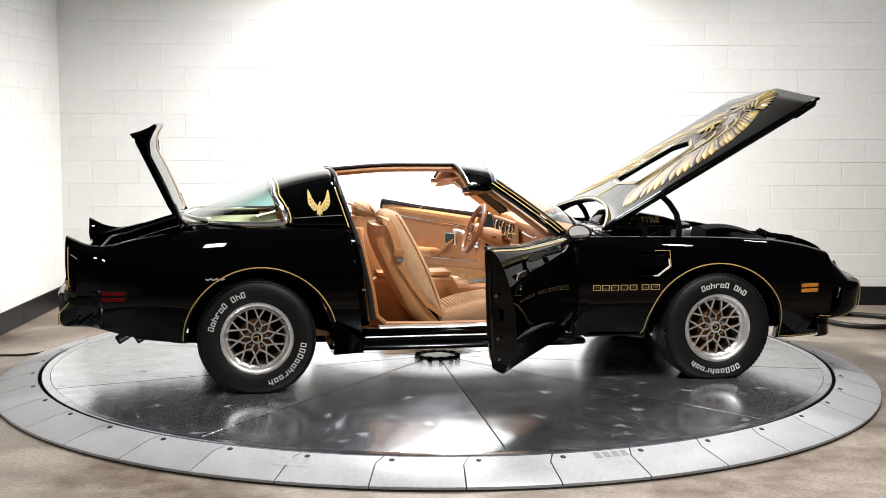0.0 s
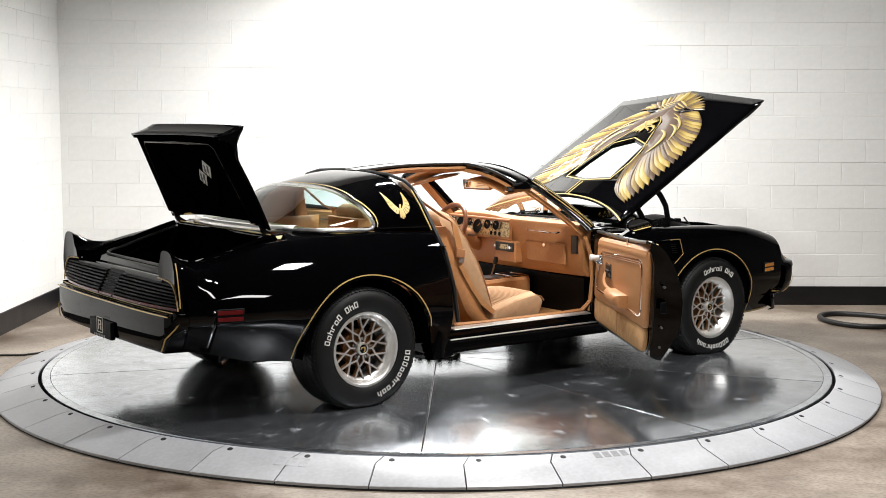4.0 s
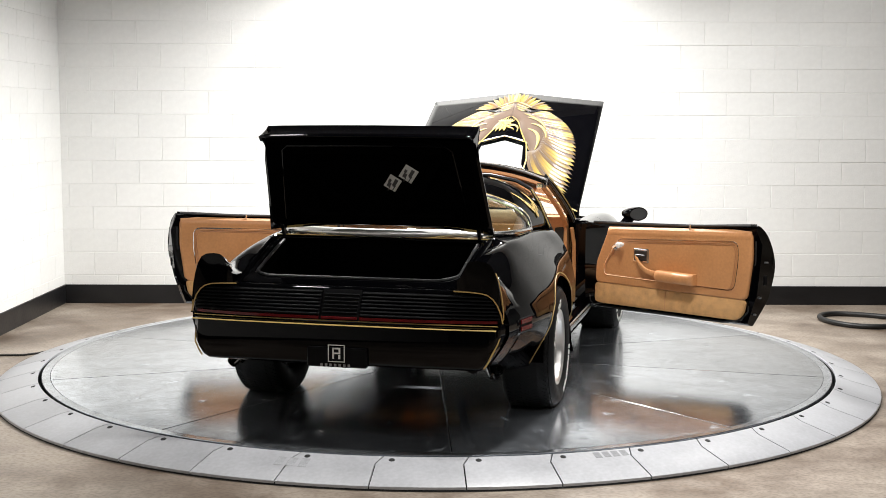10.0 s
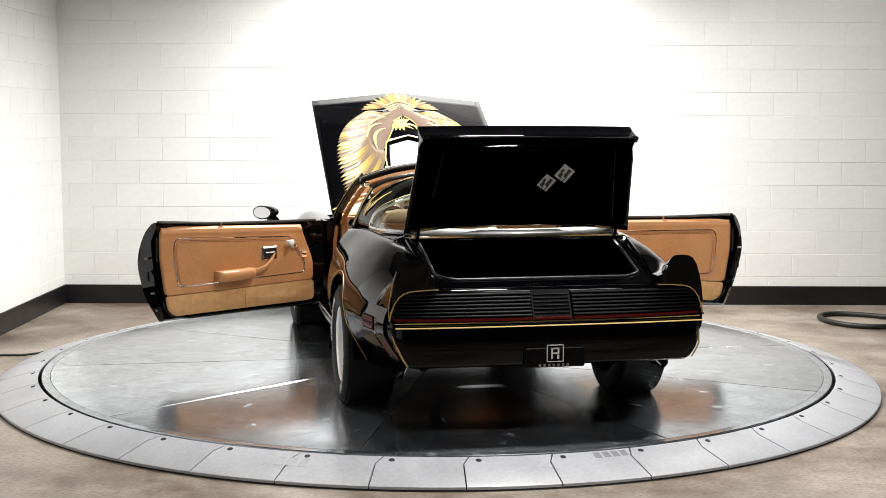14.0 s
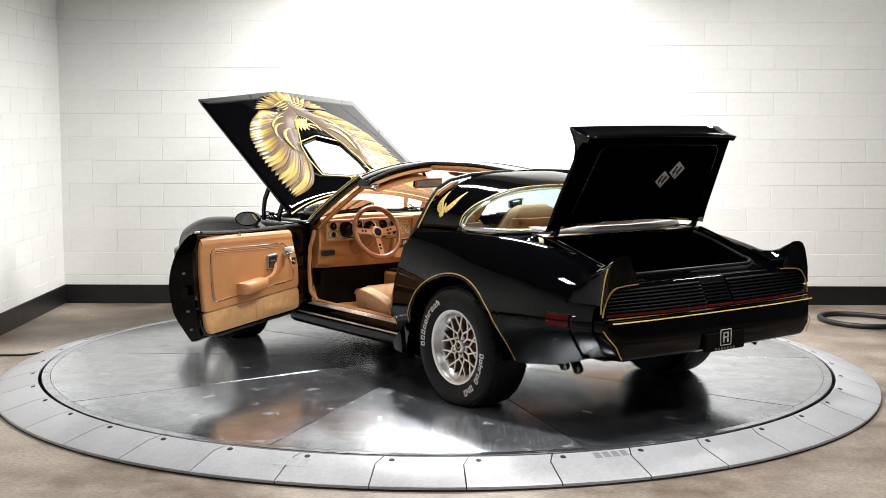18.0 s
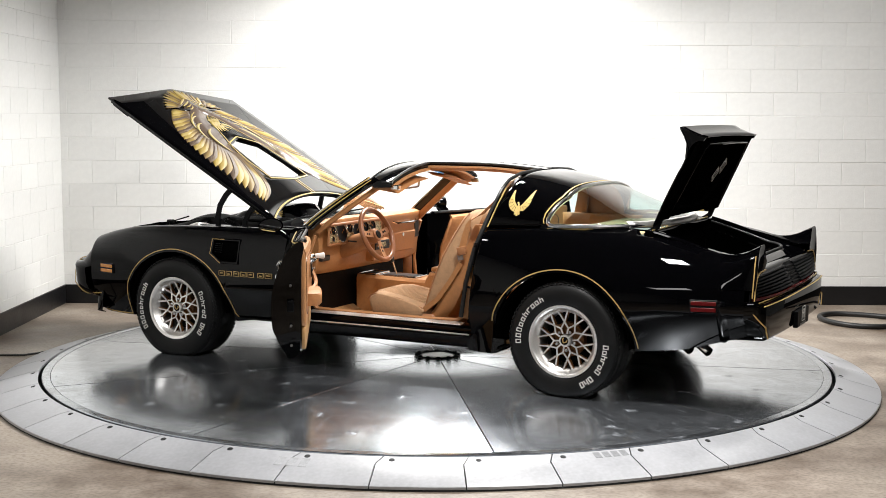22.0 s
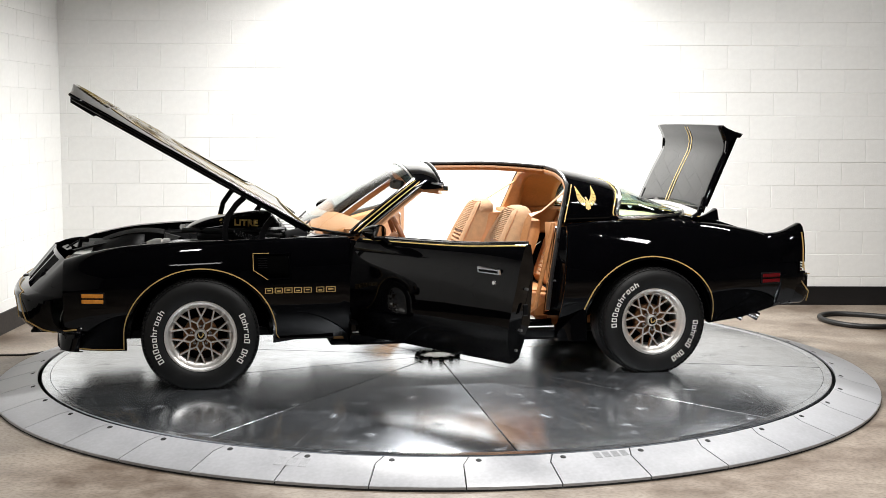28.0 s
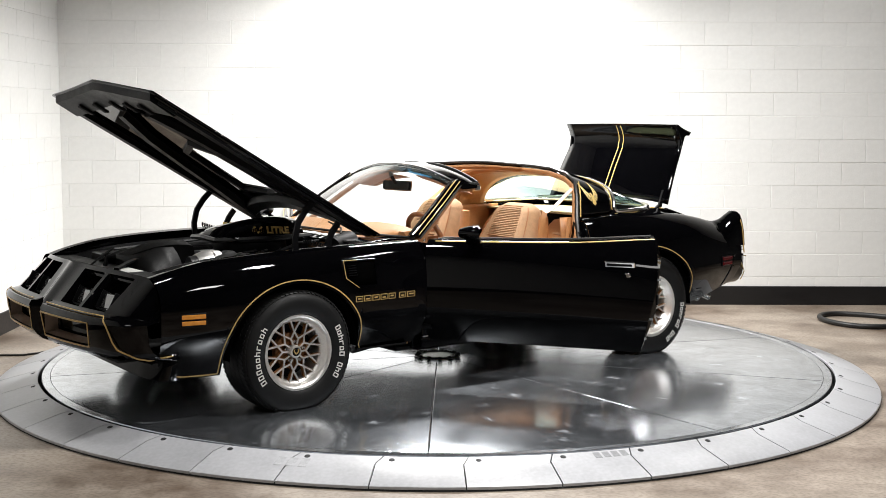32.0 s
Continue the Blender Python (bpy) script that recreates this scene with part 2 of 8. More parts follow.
def concrete():
    """Stained, sealed concrete: brown and grey clouds, dark specks, cracks."""
    m = material("stained_concrete", (0.30, 0.25, 0.21), 0.42)
    nt = m.node_tree
    b = nt.nodes["Principled BSDF"]
    node, link = nt.nodes.new, nt.links.new
    tex, mp = node("ShaderNodeTexCoord"), node("ShaderNodeMapping")
    mp.inputs["Scale"].default_value = (0.8, 0.9, 1.0)
    link(tex.outputs["Object"], mp.inputs[0])
    n1, n2, n3 = node("ShaderNodeTexNoise"), node("ShaderNodeTexNoise"), node("ShaderNodeTexNoise")
    for n, sc in ((n1, 1.6), (n2, 9.0), (n3, 55.0)):
        n.inputs["Scale"].default_value, n.inputs["Detail"].default_value = sc, 6
        link(mp.outputs[0], n.inputs["Vector"])
    r1, r3 = node("ShaderNodeValToRGB"), node("ShaderNodeValToRGB")
    r1.color_ramp.elements[0].position, r1.color_ramp.elements[0].color = 0.38, (0.115, 0.078, 0.052, 1)
    r1.color_ramp.elements[1].position, r1.color_ramp.elements[1].color = 0.64, (0.36, 0.305, 0.25, 1)
    r3.color_ramp.elements[0].position, r3.color_ramp.elements[0].color = 0.36, (0.72, 0.7, 0.68, 1)
    r3.color_ramp.elements[1].position, r3.color_ramp.elements[1].color = 0.56, (1, 1, 1, 1)
    mixf = node("ShaderNodeMath")
    mixf.operation = "MULTIPLY_ADD"
    mixf.inputs[1].default_value = 0.30
    link(n2.outputs["Fac"], mixf.inputs[0])
    sc = node("ShaderNodeMath")
    sc.operation = "MULTIPLY"
    sc.inputs[1].default_value = 0.74
    link(n1.outputs["Fac"], sc.inputs[0]), link(sc.outputs[0], mixf.inputs[2])
    link(mixf.outputs[0], r1.inputs[0]), link(n3.outputs["Fac"], r3.inputs[0])
    mul = node("ShaderNodeVectorMath")
    mul.operation = "MULTIPLY"
    link(r1.outputs[0], mul.inputs[0]), link(r3.outputs[0], mul.inputs[1])
    link(mul.outputs[0], b.inputs["Base Color"])
    rr = node("ShaderNodeMapRange")
    rr.inputs["To Min"].default_value, rr.inputs["To Max"].default_value = 0.28, 0.62
    link(n2.outputs["Fac"], rr.inputs["Value"]), link(rr.outputs[0], b.inputs["Roughness"])
    bp = node("ShaderNodeBump")
    bp.inputs["Strength"].default_value, bp.inputs["Distance"].default_value = 0.25, 0.004
    link(n2.outputs["Fac"], bp.inputs["Height"]), link(bp.outputs[0], b.inputs["Normal"])
    return m


SHEET = brushed_metal()
CONCRETE = concrete()

# ------------------------------------------------------------ mesh helpers


def finish(name, bm, mat, smooth=35):
    bm.normal_update()
    me = bpy.data.meshes.new(name)
    bm.to_mesh(me)
    bm.free()
    me.materials.append(mat)
    if smooth:
        me.shade_smooth()
        me.set_sharp_from_angle(angle=radians(smooth))
    return me


def part(name, bm, mat, parent, label="", smooth=35, thick=0.0, fix=True, m=None):
    """Links a bmesh as one mesh object under a thing or a part."""
    if fix:
        bmesh.ops.recalc_face_normals(bm, faces=bm.faces)
    ob = new(name, finish(name, bm, mat, smooth))
    if parent is not None:
        ob.parent = parent
    if m is not None:
        ob.matrix_basis = m
    if thick:
        mod = ob.modifiers.new("solid", "SOLIDIFY")
        mod.thickness, mod.offset = thick, -1
    if label:
        tagged(ob, label)
    return ob


def box(bm, x0, x1, y0, y1, z0, z1, bevel=0.0, m=None, seg=1):
    r = bmesh.ops.create_cube(bm, size=1)
    vs = r["verts"]
    for v in vs:
        v.co = Vector((x0 + (v.co.x + 0.5) * (x1 - x0), y0 + (v.co.y + 0.5) * (y1 - y0), z0 + (v.co.z + 0.5) * (z1 - z0)))
    if bevel:
        es = list({e for v in vs for e in v.link_edges})
        out = bmesh.ops.bevel(bm, geom=es, offset=bevel, segments=seg, affect="EDGES", profile=0.5)
        vs = out["verts"] if seg == 0 else list({v for f in out["faces"] for v in f.verts} | {v for v in vs if v.is_valid})
    if m is not None:
        for v in vs:
            v.co = m @ v.co
    return vs


def sheet(bm, rows, closed=False):
    """Quads between rows of points, row by row."""
    vr = [[bm.verts.new(p) for p in row] for row in rows]
    for a, b in zip(vr, vr[1:]):
        n = len(a)
        for i in range(n if closed else n - 1):
            j = (i + 1) % n
            quad = (a[i], a[j], b[j], b[i])
            if len({tuple(round(c, 6) for c in v.co) for v in quad}) >= 3:
                try:
                    bm.faces.new(quad)
                except ValueError:
                    pass
    return vr


def loft(bm, loops, caps=True):
    vr = sheet(bm, loops, closed=True)
    if caps:
        bm.faces.new(vr[0])
        bm.faces.new(vr[-1])
    return vr


def tube(bm, pts, r, seg=8, caps=True):
    """A round bar along a line of points; r is a radius or one for each point."""
    pts = [Vector(p) for p in pts]
    rs = r if isinstance(r, (list, tuple)) else [r] * len(pts)
    loops, ref = [], Vector((0, 0, 1))
    for i, p in enumerate(pts):
        d = (pts[min(i + 1, len(pts) - 1)] - pts[max(i - 1, 0)]).normalized()
        if abs(d.dot(ref)) > 0.95:
            ref = Vector((0, 1, 0)) if abs(d.y) < 0.9 else Vector((1, 0, 0))
        a = d.cross(ref).normalized()
        b = d.cross(a)
        ref = -b
        loops.append([p + rs[i] * (math.cos(k * math.tau / seg) * a + math.sin(k * math.tau / seg) * b) for k in range(seg)])
    loft(bm, loops, caps)


def ribbon(bm, pts, wide, high, up=(0, 0, 1)):
    """A flat bar of that width and height along a line."""
    pts = [Vector(p) for p in pts]
    loops = []
    for i, p in enumerate(pts):
        d = (pts[min(i + 1, len(pts) - 1)] - pts[max(i - 1, 0)]).normalized()
        n = Vector(up[i] if isinstance(up, list) else up)
        s = d.cross(n).normalized()
        n = s.cross(d).normalized()
        loops.append([p + s * wide / 2 + n * high, p - s * wide / 2 + n * high, p - s * wide / 2 - n * high, p + s * wide / 2 - n * high])
    loft(bm, loops)


def spin(bm, prof, seg=48, axis="y", arc=math.tau):
    """Turns a profile of (radius, along) round the axis."""
    rows = []
    n = seg if arc == math.tau else seg + 1
    for r, a in prof:
        row = []
        for k in range(n):
            t = arc * k / seg
            c, s = r * math.cos(t), r * math.sin(t)
            row.append((c, a, s) if axis == "y" else (c, s, a))
        rows.append(row)
    sheet(bm, rows, closed=arc == math.tau)


def prism(bm, outline, low, high, axis="z"):
    """A slab with that outline of (a, b) points, between two heights."""
    def at(a, b, c):
        return (a, b, c) if axis == "z" else (a, c, b) if axis == "y" else (c, a, b)
    lo = [bm.verts.new(at(a, b, low)) for a, b in outline]
    hi = [bm.verts.new(at(a, b, high)) for a, b in outline]
    bm.faces.new(lo), bm.faces.new(hi)
    for i in range(len(lo)):
        j = (i + 1) % len(lo)
        bm.faces.new((lo[i], lo[j], hi[j], hi[i]))


def curve(x, xs, ys):
    """A smooth curve through the points (xs rising)."""
    x = min(max(x, xs[0]), xs[-1])
    i = max(j for j in range(len(xs) - 1) if xs[j] <= x)
    h = xs[i + 1] - xs[i]
    def slope(j):
        if j == 0 or j == len(xs) - 1:
            k = min(j, len(xs) - 2)
            return (ys[k + 1] - ys[k]) / (xs[k + 1] - xs[k])
        a, b = (ys[j] - ys[j - 1]) / (xs[j] - xs[j - 1]), (ys[j + 1] - ys[j]) / (xs[j + 1] - xs[j])
        return 0.0 if a * b <= 0 else 2 * a * b / (a + b)
    s = (x - xs[i]) / h
    m0, m1 = slope(i) * h, slope(i + 1) * h
    return (2 * s**3 - 3 * s**2 + 1) * ys[i] + (s**3 - 2 * s**2 + s) * m0 + (3 * s**2 - 2 * s**3) * ys[i + 1] + (s**3 - s**2) * m1


def lerp(a, b, t):
    return a + (b - a) * t


def spread(a, b, n):
    return [lerp(a, b, i / (n - 1)) for i in range(n)]


def thing(name, label, category, group="", kind=""):
    return tagged(new(name), label, category, group, kind)
# ------------------------------------------------------------ room
def setting(name, bm, mat, label, category, smooth=0):
    bmesh.ops.recalc_face_normals(bm, faces=bm.faces)
    return tagged(new(name, finish(name, bm, mat, smooth)), label, category, kind="structure")


bm = bmesh.new()
box(bm, WALL_X - 0.3, ROOM_X + 0.3, ROOM_Y - 0.3, WALL_Y + 0.3, FLOOR - 0.25, FLOOR)
floor = setting("floor", bm, CONCRETE, "brown stained sealed concrete floor", "floor")
bm = bmesh.new()
box(bm, WALL_X - 0.3, ROOM_X + 0.3, WALL_Y - 0.002, WALL_Y + 0.3, FLOOR, ROOM_Z)
wall_back = setting("wall_north", bm, MORTAR, "white painted concrete block wall with running bond", "wall")
bm = bmesh.new()
box(bm, WALL_X - 0.3, WALL_X + 0.002, ROOM_Y, WALL_Y - 0.002, FLOOR, ROOM_Z)
wall_left = setting("wall_west", bm, MORTAR, "white painted concrete block wall", "wall")
# east and south walls and ceiling: unseen, added dark to keep reflections black
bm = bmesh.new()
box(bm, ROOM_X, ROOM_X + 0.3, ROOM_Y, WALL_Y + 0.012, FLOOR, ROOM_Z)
setting("wall_east", bm, PLASTER, "unseen wall added dark to deepen the reflections", "wall")
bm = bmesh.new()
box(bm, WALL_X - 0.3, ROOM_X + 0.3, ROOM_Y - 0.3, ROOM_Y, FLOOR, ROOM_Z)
setting("wall_south", bm, DARK_WALL, "unseen wall added dark to deepen the reflections", "wall")
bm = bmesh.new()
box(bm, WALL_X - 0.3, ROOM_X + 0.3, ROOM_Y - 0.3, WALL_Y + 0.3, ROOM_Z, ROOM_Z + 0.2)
setting("ceiling", bm, CEILING, "unseen ceiling added dark to deepen the reflections", "ceiling")
for lx, ly, sx, sy, power in LAMPS:
    fixture = thing("ceiling_light", "flat white ceiling light panel", "light", "ceiling lights")
    fixture.location = (lx, ly, ROOM_Z)
    bm = bmesh.new()
    box(bm, -sx / 2 - 0.02, sx / 2 + 0.02, -sy / 2 - 0.02, sy / 2 + 0.02, -0.10, 0.0, 0.006)
    part("housing", bm, PLASTER, fixture, smooth=0)

# black baseboards, three lengths on the back wall
bm = bmesh.new()
box(bm, WALL_X + 0.002, ROOM_X, WALL_Y - 0.018, WALL_Y - 0.002, FLOOR, 0.078, 0.003)
setting("baseboard", bm, SKIRT, "black baseboard along the block wall", "baseboard")
bm = bmesh.new()
box(bm, WALL_X + 0.002, WALL_X + 0.018, ROOM_Y, WALL_Y - 0.018, FLOOR, 0.078, 0.003)
setting("baseboard", bm, SKIRT, "black baseboard along the side wall", "baseboard")

# ------------------------------------------------------------ turntable
R_DISC, R_IN, R_OUT, Z_OUT = 2.506, 2.528, 2.79, -0.066
ring = thing("turntable_ring", "fixed ring of grey painted steel plates round the turntable", "turntable")
bm = bmesh.new()
prof = [(R_IN - 0.05, -0.085), (R_IN + 0.003, -0.085), (R_IN + 0.004, -0.0145), (R_OUT - 0.004, Z_OUT - 0.014), (R_OUT + 0.001, FLOOR + 0.002)]
spin(bm, prof, 160, "z")
part("ring_base", bm, RINGDARK, ring, "black steel base of the ring", smooth=60)

tile_mesh = None
for k in range(40):
    if tile_mesh is None:
        bm = bmesh.new()
        half = radians(4.5)
        top, n = [], 7
        rows = []
        for q in range(n):
            a = lerp(-half, half, q / (n - 1))
            ga = 0.0035
            row = []
            for r in (R_IN, R_IN + 0.004, R_IN + 0.07, R_OUT - 0.006, R_OUT):
                hook = 0.012 * max(0, (R_IN + 0.07 - r) / 0.07) ** 1.5
                ang = max(-half + ga / r, min(half - ga / r, a)) + hook
                z = lerp(0.0, Z_OUT, (r - R_IN) / (R_OUT - R_IN)) - (0.003 if r in (R_IN, R_OUT) else 0)
                row.append((r * math.cos(ang), r * math.sin(ang), z))
            rows.append(row)
        sheet(bm, rows)
        bmesh.ops.recalc_face_normals(bm, faces=bm.faces)
        if sum(f.normal.z for f in bm.faces) < 0:
            bmesh.ops.reverse_faces(bm, faces=bm.faces)
        g = bmesh.ops.extrude_face_region(bm, geom=list(bm.faces))
        for v in [v for v in g["geom"] if isinstance(v, bmesh.types.BMVert)]:
            v.co.z -= 0.012
        bmesh.ops.recalc_face_normals(bm, faces=bm.faces)
        tile_mesh = finish("plate", bm, RING, 30)
        bm = bmesh.new()
        spin(bm, [(0.0001, 0.0022), (0.013, 0.002), (0.015, 0.0)], 12, "z")
        for v in bm.verts:
            v.co.x *= 1.0
        plug_mesh = finish("lifting_hole", bm, RINGDARK, 40)
    ob = new("plate", tile_mesh)
    ob.parent = ring
    ob.rotation_euler = (0, 0, radians(-87.3 + 4.5 + 9 * k))
    plug = new("lifting_hole", plug_mesh)
    plug.parent = ob
    r = R_IN + 0.035
    a = radians(-4.5) + 0.028
    plug.location = (r * math.cos(a), r * math.sin(a), -0.0085)
    plug.rotation_euler = (0, radians(14), 0)

# worn stencil bars on two of the front plates
for a0, da, wide, r0, r1, n in ((-72.9, 1.02, 0.034, 2.545, 2.595, 4), (-106.2, 1.3, 0.040, 2.585, 2.66, 3)):
    for k in range(n):
        bm = bmesh.new()
        rows = []
        for r in (r0, r1):
            z = lerp(0.0, Z_OUT, (r - R_IN) / (R_OUT - R_IN)) + 0.0008
            rows.append([(r, y, z) for y in (-wide / 2, wide / 2)])
        sheet(bm, rows)
        part("stencil_bar", bm, STENCIL if n == 4 else SMUDGE, ring, smooth=0, thick=0.0004, m=pose(0, 0, 0, 0, 0, a0 + da * k))

disc = thing("turntable", "round turntable of brushed steel sheets in wedges", "turntable")
bm = bmesh.new()
spin(bm, [(0.0001, -0.02), (R_DISC - 0.03, -0.02), (R_DISC - 0.03, -0.06)], 96, "z")
part("deck", bm, RINGDARK, disc, smooth=0)
wedge = None
for k in range(10):
    if wedge is None:
        bm = bmesh.new()
        g, r0, r1, n = 0.0022, 0.15, R_DISC - 0.0525, 19
        def wedge_pt(r, a, z):
            lim = radians(18) - g / r
            side = abs(a) - radians(18)
            drop = 0.0
            if side > -0.0001:
                a = math.copysign(lim, a)
                drop = 0.0018
            else:
                a = max(-lim + 0.0028 / r, min(lim - 0.0028 / r, a))
            return (r * math.cos(a), r * math.sin(a), z - drop)
        angs = [-radians(18)] + spread(-radians(17.99), radians(17.99), n) + [radians(18)]
        rows = [[wedge_pt(r, a, z) for a in angs] for r, z in ((r0, -0.006), (r0, -0.001), (r0 + 0.004, 0), (0.8, 0), (1.6, 0), (r1 - 0.004, 0), (r1, -0.001), (r1, -0.006))]
        sheet(bm, rows)
        bmesh.ops.recalc_face_normals(bm, faces=bm.faces)
        if sum(f.normal.z for f in bm.faces) < 0:
            bmesh.ops.reverse_faces(bm, faces=bm.faces)
        wedge = finish("steel_sheet", bm, SHEET, 30)
    ob = new("steel_sheet", wedge)
    ob.parent = disc
    ob.rotation_euler = (0, 0, radians(52 + 18 + 36 * k))
bm = bmesh.new()
spin(bm, [(R_DISC - 0.05, -0.02), (R_DISC - 0.05, -0.001), (R_DISC - 0.049, 0.0), (R_DISC - 0.003, 0.0), (R_DISC, -0.003), (R_DISC, -0.08)], 160, "z")
part("rim", bm, SHEET, disc, "bright steel rim of the turntable", smooth=30)
bm = bmesh.new()
spin(bm, [(0.0001, 0.004), (0.085, 0.004), (0.09, 0.0), (0.15, 0.0), (0.15, -0.02)], 48, "z")
part("hub_plate", bm, ALU, disc, smooth=30)
bm = bmesh.new()
spin(bm, [(0.117, 0.001), (0.119, 0.005), (0.139, 0.005), (0.142, 0.001)], 48, "z")
part("hub_ring", bm, RINGDARK, disc, smooth=30)
bm = bmesh.new()
spin(bm, [(0.0001, 0.013), (0.012, 0.013), (0.015, 0.008), (0.016, 0.001)], 8, "z")
bolt = finish("bolt", bm, RINGDARK, 0)
for k in range(12):
    ob = new("bolt", bolt)
    ob.parent = disc
    ob.location = (0.137 * math.cos(k * math.tau / 12), 0.137 * math.sin(k * math.tau / 12), 0.0)

# a looped cable on the floor by the wall, and a thin one at the other side
bm = bmesh.new()
pts = []
for k in range(33):
    a = lerp(-2.6, 2.9, k / 32)
    pts.append((3.72 - 0.50 * math.cos(a * 0.62) - 0.06, 1.95 + 0.33 * math.sin(a * 0.9) + 0.05 * math.cos(a), FLOOR + 0.022))
pts += [(4.6, 2.15, FLOOR + 0.022), (5.6, 2.5, FLOOR + 0.022)]
tube(bm, pts, 0.021, 10)
hose = tagged(new("cable", finish("cable", bm, HOSE, 60)), "thick black rubber cable looped on the concrete floor", "cable")
bm = bmesh.new()
tube(bm, [(-3.3, 0.36, FLOOR + 0.008), (-3.06, 0.39, FLOOR + 0.008), (-2.88, 0.40, FLOOR + 0.008), (-2.80, 0.47, FLOOR + 0.008), (-2.74, 0.56, FLOOR + 0.008)], 0.0075, 6)
tagged(new("cable", finish("cable", bm, HOSE, 60)), "thin black cable on the floor beside the turntable", "cable")
# ------------------------------------------------------------ car: shape functions (x forward, y left, z up)
TURN = [(0, 9.82), (6, 49.45), (9, 69.12), (13, 95.01), (19, 133.19), (23, 158.66), (28, 190.86), (32, 217.02)]
OFF = (0.156, -0.103)
X_F, X_R, X_DF, X_DR = 1.385, -1.345, 0.52, -0.762    # arch centres, door gaps


def half_width(x):
    return curve(x, [-2.42, -2.2, -1.9, -1.37, -0.9, -0.3, 0.5, 0.95, 1.37, 1.8, 2.1, 2.3, 2.45], [0.80, 0.845, 0.895, 0.932, 0.905, 0.895, 0.895, 0.905, 0.922, 0.902, 0.865, 0.825, 0.76])


def crest_z(x):
    return curve(x, [-2.32, -2.05, -1.8, -1.5, -1.2, -0.86, -0.3, 0.5, 1.08, 1.43, 1.79, 1.97, 2.15, 2.34], [0.80, 0.868, 0.908, 0.93, 0.935, 0.922, 0.885, 0.865, 0.856, 0.848, 0.826, 0.797, 0.75, 0.68])


def crest_y(x):
    return curve(x, [-2.32, -1.8, -1.2, -0.86, -0.3, 0.5, 1.4, 2.0, 2.34], [0.64, 0.655, 0.70, 0.745, 0.785, 0.78, 0.765, 0.735, 0.69])


def round_n(x):
    return curve(x, [-2.3, -1.3, -0.6, 0.4, 2.2], [1.55, 1.42, 1.7, 2.1, 2.0])


ZW = 0.585


def shut_lean(z):
    """How far the rear edge of the door opening leans back at that height."""
    return 0.115 * max(0, z - 0.30)


def side_y(x, z):
    """Half width of the body side at that height."""
    w = half_width(x)
    if z <= ZW:
        k = curve(x, [-2.4, -1.95, -1.72, -0.76, 0.95, 1.1, 2.3], [0.74, 0.62, 0.46, 0.50, 0.50, 0.40, 0.32])
        zc = curve(x, [-2.4, -1.95, -1.72, -0.76, 2.3], [0.50, 0.49, 0.47, 0.42, 0.43])
        q = max(0, zc + 0.05 - z)
        return w - 0.02 * ((ZW - z) / 0.37) ** 2 - k * q * q / (q + 0.05)
    s = min(1.0, (z - ZW) / max(0.02, crest_z(x) - ZW))
    n = round_n(x)
    return crest_y(x) + (w - crest_y(x)) * (1 - s**n) ** (1 / n)


def arch_z(x):
    for c, b in ((X_F, 0.385), (X_R, 0.405)):
        q = (x - c) / 0.42
        if abs(q) <= 1:
            return 0.30 + b * math.sqrt(max(0, 1 - q * q))
    return 0


def bottom_z(x):
    if x > X_DF:
        return curve(x, [0.5, 0.8, 0.97, 1.79, 1.81, 2.06, 2.10, 2.15, 2.34], [0.272, 0.262, 0.24, 0.222, 0.222, 0.229, 0.245, 0.275, 0.375])
    return curve(x, [-2.42, -2.24, -2.1, -1.99, -1.76, -1.74, -0.94, -0.76, -0.5], [0.42, 0.368, 0.327, 0.302, 0.283, 0.28, 0.205, 0.208, 0.215])


def section(x, low, rows):
    """Points up the body side from the lower edge to the crest, evenly spaced."""
    top, pts = crest_z(x), []
    for k in range(181):
        a = k / 180
        z = lerp(low, top, math.sin(a * math.pi / 2) if low < ZW else 1 - (1 - a) ** 2)
        pts.append((side_y(x, z), z))
    d = [0]
    for p, q in zip(pts, pts[1:]):
        d.append(d[-1] + math.hypot(q[0] - p[0], q[1] - p[1]))
    out = []
    for k in range(rows):
        s = d[-1] * k / (rows - 1)
        i = max(j for j in range(len(d)) if d[j] <= s + 1e-9)
        i = min(i, len(pts) - 2)
        f = (s - d[i]) / max(1e-9, d[i + 1] - d[i])
        out.append((lerp(pts[i][0], pts[i + 1][0], f), lerp(pts[i][1], pts[i + 1][1], f)))
    return out


def stations(a, b, step=0.035):
    n = max(2, int(abs(b - a) / step) + 1)
    xs = set(round(v, 4) for v in spread(a, b, n))
    for c in (X_F, X_R):
        for k in range(33):
            v = c + 0.42 * math.cos(k * math.pi / 32)
            if min(a, b) < v < max(a, b):
                xs.add(round(v, 4))
    return sorted(xs)


